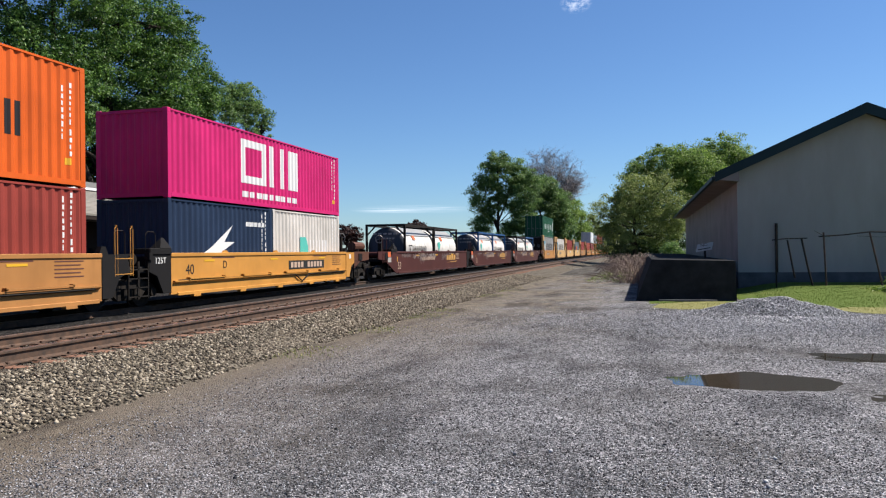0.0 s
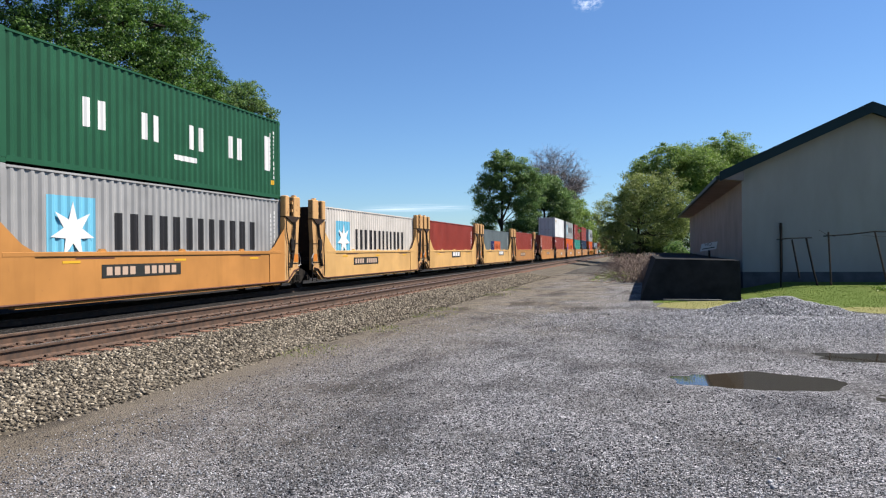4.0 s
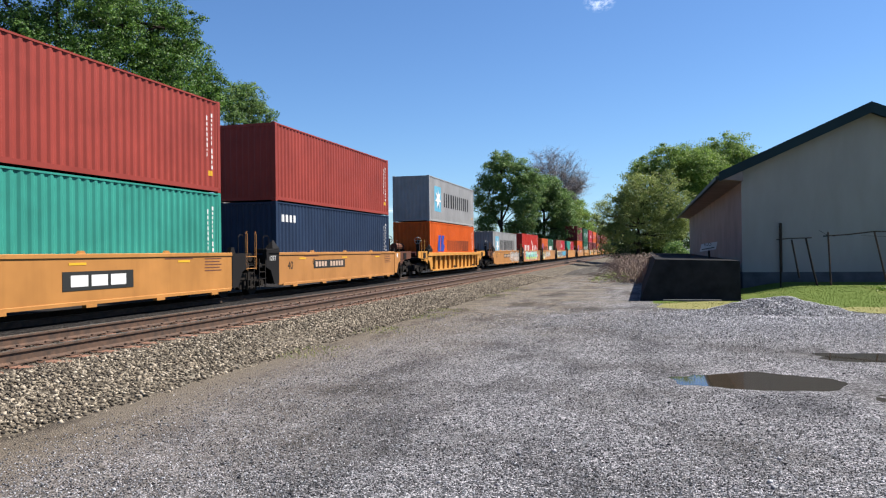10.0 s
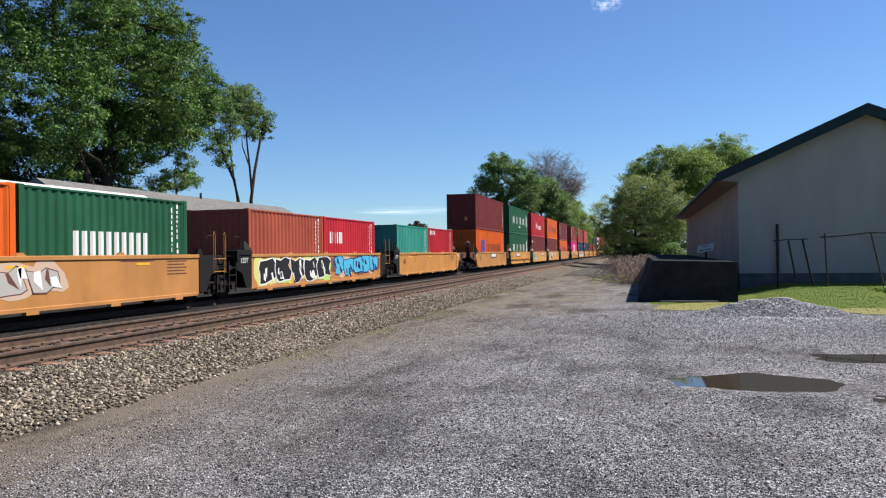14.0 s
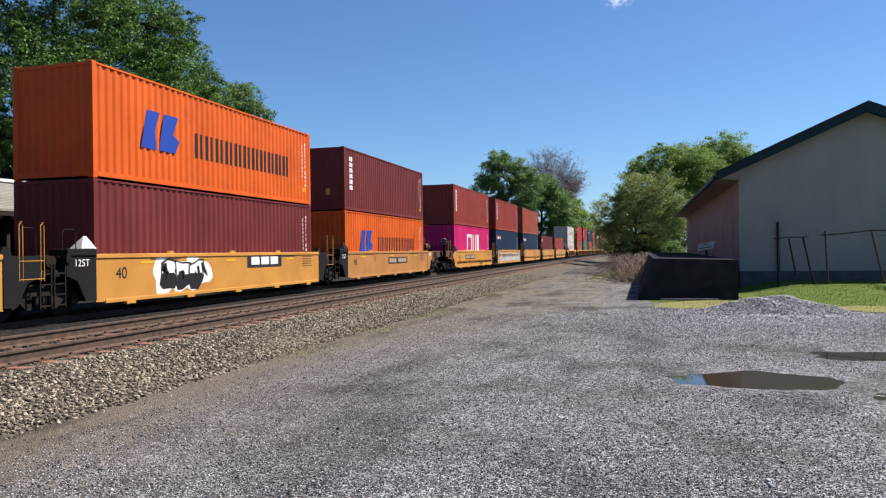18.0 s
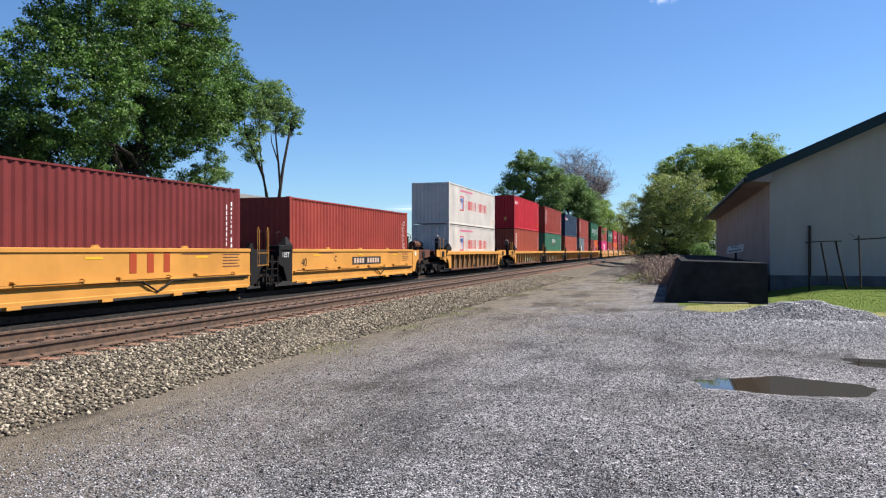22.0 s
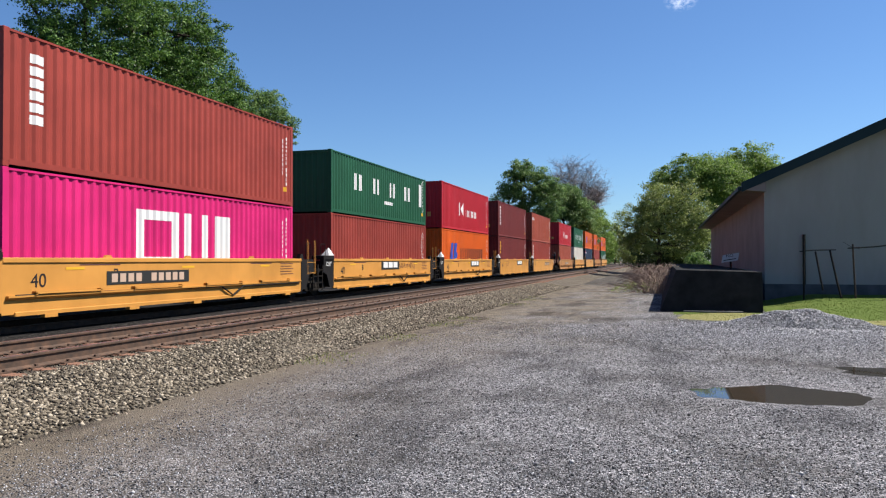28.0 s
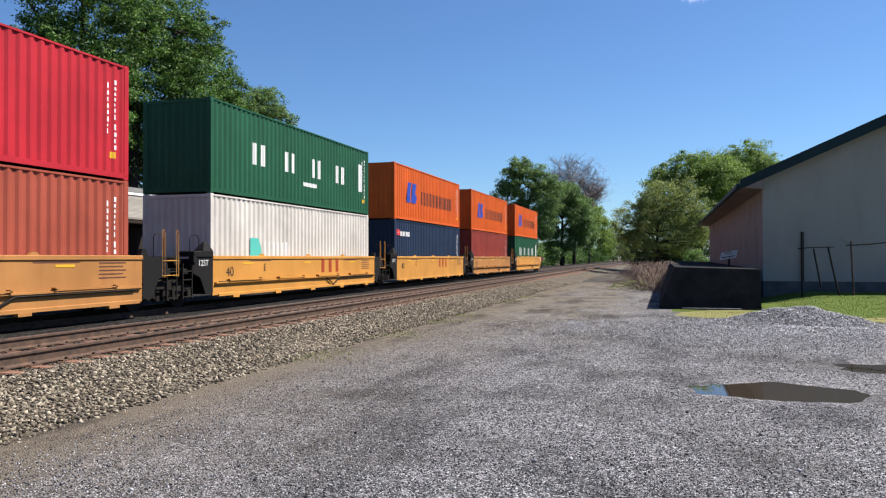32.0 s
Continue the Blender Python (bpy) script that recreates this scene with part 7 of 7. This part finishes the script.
def tree(label, base, trunk_top, r, lobes, leaf, clumps, per, size, spread, seed, limbs=12, category="tree", stems=()):
    """A tapered trunk (or several bent stems), crooked limbs into the crown, and the crown itself."""
    th = new("tree")
    tagged(th, label, category)
    g = random.Random(seed)
    x, y, z = base
    if stems:
        pts = []
        for line, thick in stems:
            part("trunk", Shape().pipe(line, thick, 8, thick * 0.4), M_BARK, th)
            pts += line[2:]
    else:
        pts = [base] + [(x + (trunk_top[0] - x) * k / 6 + g.uniform(-0.15, 0.15), y + (trunk_top[1] - y) * k / 6 + g.uniform(-0.15, 0.15), z + (trunk_top[2] - z) * k / 6) for k in range(1, 7)]
        part("trunk", Shape().pipe(pts, r, 9, r * 0.45), M_BARK, th)
        pts = pts[2:]
    cs = foliage("crown", lobes, clumps, per, size, spread, LEAF[leaf], seed, th)
    for k in range(limbs):
        c = Vector(cs[g.randrange(len(cs))])
        q = min(pts, key=lambda p: (Vector(p) - c).length * g.uniform(0.7, 1.4) + 3 * max(0.0, p[2] - c.z))
        limb(th, q, c, r * g.uniform(0.18, 0.38), seed * 100 + k)
    return th


def bare_tree(label, base, top_z, r, spread, seed):
    """A tree still bare, with many fine twigs."""
    th = new("tree")
    tagged(th, label, "tree")
    g = random.Random(seed)
    x, y, z = base
    part("trunk", Shape().pipe([(x, y, z), (x + 0.2, y, z + (top_z - z) * 0.25), (x, y, z + (top_z - z) * 0.5)], r, 8, r * 0.6), M_BARK, th)
    tw = Shape()
    for k in range(80):
        an, hh = g.uniform(0, math.tau), z + (top_z - z) * g.uniform(0.35, 0.5)
        up, out = g.uniform(-0.7, 1.0), spread * g.uniform(0.72, 0.95)
        flat = math.sqrt(max(0.0, 1 - up * up)) * out
        end = Vector((x + flat * math.cos(an), y + flat * math.sin(an), top_z - spread * 1.0 + up * out))
        limb(th, (x, y, hh), end, r * 0.15, seed + k)
        for j in range(26):
            st = Vector((x, y, hh)).lerp(end, g.uniform(0.4, 1.0))
            en = st + Vector((g.gauss(0, 1), g.gauss(0, 1), g.uniform(0, 1.6))) * spread * 0.17
            tw.pipe([st, (st + en) / 2 + Vector((g.gauss(0, 0.1), 0, 0.15)), en], 0.03, 3, 0.01)
            for _ in range(5):
                s2 = st.lerp(en, g.uniform(0.2, 1.0))
                tw.pipe([s2, s2 + Vector((g.gauss(0, 1), g.gauss(0, 1), g.uniform(0, 1.4))) * spread * 0.1], 0.018, 3, 0.008)
    tagged(part("twig_mass", tw, M_GREYTWIG, th), kind="stuff")


# behind the station
tree("tall broad maple in fresh leaf behind the station", (-40, 47, 0), (-40, 48, 13), 0.55,
     [(-40, 56.8, 13.2, 3.0, 3.0, 2.0), (-40, 53.6, 12.4, 3.6, 3.0, 2.4), (-40, 51.6, 20.6, 4.6, 4.6, 3.6), (-40, 43.0, 19.2, 5.4, 5.0, 5.0), (-40, 57.4, 17.0, 3.8, 3.6, 4.2), (-40, 60.2, 15.8, 2.2, 2.2, 2.4), (-40, 50.5, 15.2, 6.0, 6.2, 4.2), (-40, 55.0, 20.4, 2.6, 2.6, 2.4), (-40, 40, 12.5, 6, 5.4, 5.4), (-41, 49.4, 10.6, 4.6, 3.6, 2.8), (-41.5, 49.6, 7.4, 3.0, 2.6, 2.6), (-41, 44.5, 23, 3.6, 3.4, 2.2)], "maple", 2500, 95, 0.105, 0.52, 11, 44,
     stems=[([(-40, 47, 0), (-40, 47.1, 4), (-40, 47.6, 8), (-40, 48, 13), (-40, 47.5, 19)], 0.6), ([(-40, 47.3, 6), (-40, 49.0, 10.5), (-40, 53.0, 14.4), (-40, 56.6, 17)], 0.3), ([(-40, 47.2, 5), (-40, 44.8, 9), (-40, 42.5, 15), (-40, 42.5, 20)], 0.34)])
tree("maple beside the tall one in shade-coloured leaf", (-46, 42, 0), (-46, 42, 10), 0.45, [(-47, 38, 9, 6, 6, 4.5), (-46, 47, 8.5, 5, 6, 3.4)], "shade", 420, 120, 0.12, 0.7, 12, 14)
tree("slender tree leaning into an airy crown", (-40, 67.4, 0), (-40, 62.6, 13.2), 0.2, [(-40, 63.8, 15.9, 1.6, 2.6, 2.4), (-40, 63.2, 12.2, 1.2, 1.7, 1.8), (-40, 64.6, 10.9, 0.9, 1.0, 0.9), (-40, 65.4, 17.4, 1.6, 2.2, 1.9), (-40, 64.6, 13.6, 1.2, 1.5, 1.4), (-40, 66.8, 15.6, 1.2, 1.4, 1.5)], "deep", 230, 60, 0.1, 0.36, 13, 22,
     stems=[([(-40, 67.4, 0), (-40, 66.9, 5), (-40, 66.6, 7.5), (-40, 65.9, 9.4), (-40, 64.1, 11.5), (-40, 62.7, 13.3), (-40, 62.2, 15.5)], 0.22), ([(-40, 65.9, 9.4), (-40, 65.3, 12), (-40, 65.2, 14.2), (-40, 65.6, 17)], 0.1), ([(-40, 64.6, 10.9), (-40, 63.0, 11.6), (-40, 61.6, 12.0)], 0.07)])
tree("slender forked tree with a tufted crown", (-40, 69, 0), (-40, 70, 15), 0.22, [(-40, 67.8, 17.7, 1.8, 2.8, 2.0), (-40, 71.8, 16.5, 1.2, 1.5, 1.6), (-40, 69.8, 17.0, 1.5, 2.0, 1.8), (-40, 72.5, 15.0, 0.8, 0.9, 1.2), (-40, 69.4, 15.0, 1.0, 1.2, 1.4)], "deep", 210, 64, 0.1, 0.36, 14, 22,
     stems=[([(-40, 69.0, 0), (-40, 69.1, 5), (-40, 69.2, 7.5), (-40, 70.0, 10.7), (-40, 71.4, 14.6), (-40, 72.2, 17.0)], 0.24), ([(-40, 69.4, 8.4), (-40, 69.0, 11), (-40, 68.5, 13.5), (-40, 68.3, 16.6)], 0.14), ([(-40, 69.0, 11), (-40, 67.6, 13), (-40, 67.2, 15.6)], 0.08)])
tree("small leafy tree beside the station roof", (-41, 57.0, 0), (-41, 57.6, 9), 0.14, [(-41, 57.6, 8.6, 1.4, 2.0, 1.1), (-41, 55.2, 8.0, 1.2, 1.5, 0.9), (-41, 58.9, 10.4, 1.0, 1.2, 1.0), (-41, 60.2, 9.0, 1.0, 1.2, 0.9)], "deep", 130, 60, 0.095, 0.36, 15, 12)
# beyond the tracks, far along the line
tree("round dark-leaved tree beside the line", (-22.4, 116, 0), (-22.3, 116, 10), 0.34, [(-21.4, 116, 13.4, 4.2, 3.4, 3.8), (-24.9, 116, 10.6, 2.4, 2.8, 3.6), (-18.2, 116, 11.4, 2.7, 2.8, 4.2), (-24.8, 116, 6.4, 2.2, 2.4, 2.2), (-18.6, 116, 7.0, 2.3, 2.4, 2.8), (-22.4, 116, 16.0, 2.8, 2.4, 1.8), (-25.2, 116, 4.2, 1.5, 2, 1.3), (-21.8, 116, 9.6, 2.2, 2, 1.8), (-20.2, 116, 5.2, 1.8, 2, 1.6)], "deep", 720, 80, 0.13, 0.6, 21, 26,
     stems=[([(-22.4, 116, 0), (-22.3, 116, 3), (-22.4, 116, 6), (-22.2, 116, 10), (-22.4, 116, 15)], 0.34), ([(-22.4, 116, 5), (-23.4, 116, 7.5), (-24.6, 116, 10.5)], 0.16), ([(-22.3, 116, 6.5), (-21.2, 116, 9), (-20.2, 116, 12.5)], 0.16)])
tree("broad green tree beside the line", (-19.6, 146, 0), (-19.6, 146, 9), 0.45, [(-20.2, 146, 13.2, 3.2, 4, 4.2), (-16.6, 147, 9.8, 2.8, 3.4, 4.4), (-22.4, 146, 9.2, 3.0, 3.4, 4.6), (-14.8, 148, 6.0, 1.9, 3, 3.6), (-19.5, 147, 5, 4.6, 3, 3.2), (-18.2, 147, 14.2, 1.9, 2.4, 2.4), (-15.8, 150, 11.5, 1.8, 2.4, 2.6)], "deep", 620, 90, 0.16, 0.75, 22, 16)
bare_tree("tall bare tree with grey twigs", (-19.8, 168, 0), 25.4, 0.42, 7.9, 23)
tree("leafy saplings beside the line", (-20, 205, 0), (-20, 205, 9), 0.3, [(-20.4, 205, 12, 4.4, 4, 7), (-18.0, 212, 9, 3.0, 3, 6.4), (-16.2, 220, 6, 2.4, 3, 4.5)], "bright", 380, 70, 0.2, 1.0, 24, 8)
tree("far pale tree beside the line", (-19, 290, 0), (-19, 290, 8), 0.3, [(-19.4, 290, 9, 4.4, 4, 7.4), (-17.4, 340, 7, 4, 4, 7), (-15, 420, 8, 6.5, 4, 8)], "pale", 320, 60, 0.3, 1.3, 25, 6)
tree("purple-leaved ornamental tree far off", (-60, 193, 0), (-60, 193, 6), 0.3, [(-60, 193, 7.4, 3.4, 3.4, 2.9)], "purple", 90, 50, 0.28, 0.8, 26, 5)
tree("purple-leaved ornamental tree far off", (-60, 143, 0), (-60, 143, 4.5), 0.3, [(-60, 143, 5.4, 3, 3, 2.1)], "purple", 80, 50, 0.26, 0.7, 27, 5)
hedge = new("far_hedgerow")
tagged(hedge, "low green hedgerow along the horizon", "hedge", kind="structure")
foliage("hedge_leaf", [(-16 - 7 * k, 330 - 9 * k, 3.0 + 1.2 * math.sin(k * 2.1), 5, 4, 3.2 + 0.8 * math.sin(k * 1.3)) for k in range(10)] + [(-2 + 9 * k, 620, 5 + 2 * math.sin(k * 1.7), 7, 5, 5) for k in range(-3, 4)], 420, 60, 0.36, 1.3, LEAF["spring"], 51, hedge)
scrub = new("trackside_scrub")
tagged(scrub, "dense dark scrub under the trees beside the line", "undergrowth", kind="structure")
foliage("scrub_leaf", [(-20.6 - 1.3 * (k % 3), 112 + 11 * k, 1.6 + 0.7 * (k % 2), 2.2, 6.0, 2.2 + 0.7 * math.sin(k * 1.9)) for k in range(19)] + [(-24.5 - 2 * (k % 2), 120 + 17 * k, 2.4, 3, 8, 3.0) for k in range(9)], 900, 70, 0.19, 0.95, LEAF["maple"], 52, scrub)
# on the building's side of the line
tree("pale budding tree beside the track", (-0.6, 77.5, 0), (-0.6, 77.5, 6), 0.25, [(-3.3, 78, 5.2, 1.6, 2.0, 2.5), (-0.6, 77.5, 7.7, 2.1, 2.0, 2.1), (1.9, 77, 6.8, 2.1, 2, 2.5), (3.6, 77, 4.8, 1.6, 2, 2.4), (-3.7, 78, 2.6, 1.2, 1.6, 1.6), (-0.8, 77, 4.2, 2.6, 2, 2.4), (1.8, 77, 3.2, 2.2, 2, 2.0), (-1.8, 77.5, 6.6, 1.6, 1.6, 1.9)], "pale", 430, 90, 0.085, 0.5, 31, 34)
tree("broad green tree behind the pale one", (1.6, 94, 0), (1.6, 94, 8), 0.4, [(2.9, 94, 11.6, 3.2, 3, 3.0), (5.6, 95, 11.6, 2.4, 2.6, 2.6), (0.0, 94, 10.4, 2.4, 2.6, 2.8), (5.2, 95, 10.4, 2.6, 2.6, 3.2), (1.0, 93, 6.6, 3.6, 2.6, 3.2), (3.6, 92, 4.6, 2.6, 2.4, 2.8), (-2.0, 95, 6.6, 1.8, 2, 2.8), (-3.0, 95, 3.2, 1.6, 2, 2.6)], "spring", 680, 95, 0.12, 0.7, 32, 18)
tree("bright yellow-green tree behind the building", (6.8, 97, 0), (6.8, 97, 8), 0.35, [(7.0, 97, 10.4, 2.6, 3, 3.4), (9.0, 97, 9, 2.8, 3, 3.2)], "bright", 330, 95, 0.12, 0.7, 33, 12)
tree("tall rounded tree behind the building", (11, 118, 0), (11, 118, 11), 0.45, [(11.9, 118, 14.7, 4.2, 4.4, 4.4), (14.0, 119, 13, 3.2, 3.4, 3.8), (8.2, 118, 13.8, 3.2, 3.4, 3.6), (16.8, 120, 13.4, 2.2, 3, 2.8)], "spring", 580, 100, 0.14, 0.8, 34, 16)
tree("undergrowth below the trackside trees, canopy shade in its leaf colour", (-1, 81, 0), (-1, 81, 2.2), 0.12, [(-1.6, 81, 2.0, 2.0, 2.0, 2.0), (0.8, 81, 2.2, 2.0, 2.0, 2.2), (2.8, 83, 3.0, 2.2, 2.6, 3.0), (-2.8, 88, 2.6, 1.2, 3, 2.6)], "shade", 420, 80, 0.1, 0.6, 35, 6, "undergrowth")
tree("dark clipped shrub beside the building", (3.0, 72, 0), (3.0, 72, 1.2), 0.08, [(3.0, 72, 1.2, 1.2, 1.2, 1.2)], "deep", 60, 50, 0.1, 0.35, 36, 3, "shrub")
tree("low pale-flowered weed clump beside the fence", (8.0, 25.4, 0), (8.0, 25.4, 0.5), 0.03, [(7.9, 25.4, 0.45, 0.55, 0.4, 0.36), (7.2, 25.6, 0.25, 0.4, 0.3, 0.2)], "bright", 60, 50, 0.04, 0.14, 37, 3, "shrub")

# dry bramble at the edge of the lot
bram = new("bramble_bush")
tagged(bram, "tangled dry brown bramble at the lot's edge", "bush")
g = random.Random(41)
tw = Shape()
for k in range(1000):
    by_ = 36 + 22 * g.random() ** 1.3
    bx_ = g.gauss(-0.1 - (by_ - 36) * 0.08, 0.75)
    hgt = 1.35 * math.exp(-((bx_ - 0.05 + (by_ - 36) * 0.08) / 1.3) ** 2) * g.uniform(0.25, 1.1)
    lx, ly = g.gauss(0, 0.5), g.gauss(0, 0.5)
    tw.pipe([(bx_, by_, 0), (bx_ + lx * 0.5, by_ + ly * 0.5, hgt * 0.75), (bx_ + lx, by_ + ly, hgt), (bx_ + lx * 1.7, by_ + ly * 1.5, hgt * g.uniform(0.2, 1.0))], 0.016, 3, 0.006)
tagged(part("cane_tangle", tw, M_TWIG, bram), kind="stuff")
foliage("leaf_mass", [(-1.2, 39, 0.25, 1.2, 3, 0.3), (-2.2, 37.5, 0.12, 0.6, 1.6, 0.14)], 60, 16, 0.035, 0.16, LEAF["pale"], 42, bram)


# ---------------------------------------------------------------- ties of the near track, last
tie_mesh = Shape().box(-1.3, 1.3, -0.11, 0.11, -0.2, -0.005, 0.012).mesh("tie")
plate_mesh = Shape().box(-0.17, 0.17, -0.09, 0.09, -0.005, 0.012).box(-0.13, -0.09, -0.05, -0.02, 0.012, 0.04).box(0.09, 0.13, 0.02, 0.05, 0.012, 0.04).mesh("tie_plate")
rt = random.Random(8)
for k in range(150):
    y = 1.5 + k * 0.5
    t_ = part("tie", tie_mesh, M_TIE, track_near, at=pose(rt.uniform(-0.06, 0.06), y, -0.18, 0, 0, rt.uniform(-0.8, 0.8)))
    if k < 90:
        for sx in (-0.7535, 0.7535):
            part("tie_plate", plate_mesh, M_RUST, t_, at=pose(sx, 0, 0))
far_ties = Shape()
for k in range(400):
    far_ties.box(-1.3, 1.3, 76.5 + k * 0.5 - 0.11, 76.5 + k * 0.5 + 0.11, -0.38, -0.19)
tagged(part("far_ties", far_ties, M_TIE, track_near), kind="stuff")
tt = Shape()
for k in range(500):
    tt.box(-1.3, 1.3, 1.5 + k * 0.5 - 0.11, 1.5 + k * 0.5 + 0.11, -0.38, -0.19)
tagged(part("far_ties", tt, M_TIE, track_train), kind="stuff")


def motions():
    """The train rolls past: every car and every box on it keeps step."""
    stops = (0.0, 8.0, 16.0, 24.0, 32.0)
    for th, u, z in MOVERS:
        walk(th, [(t, pose(TRAIN_X, u - run_out(t), z)) for t in stops])

    walk(high_cloud, [(0, pose(-220, 2700, 910)), (13, pose(-122, 2700, 905)), (32, pose(110, 2700, 930))])


motions()
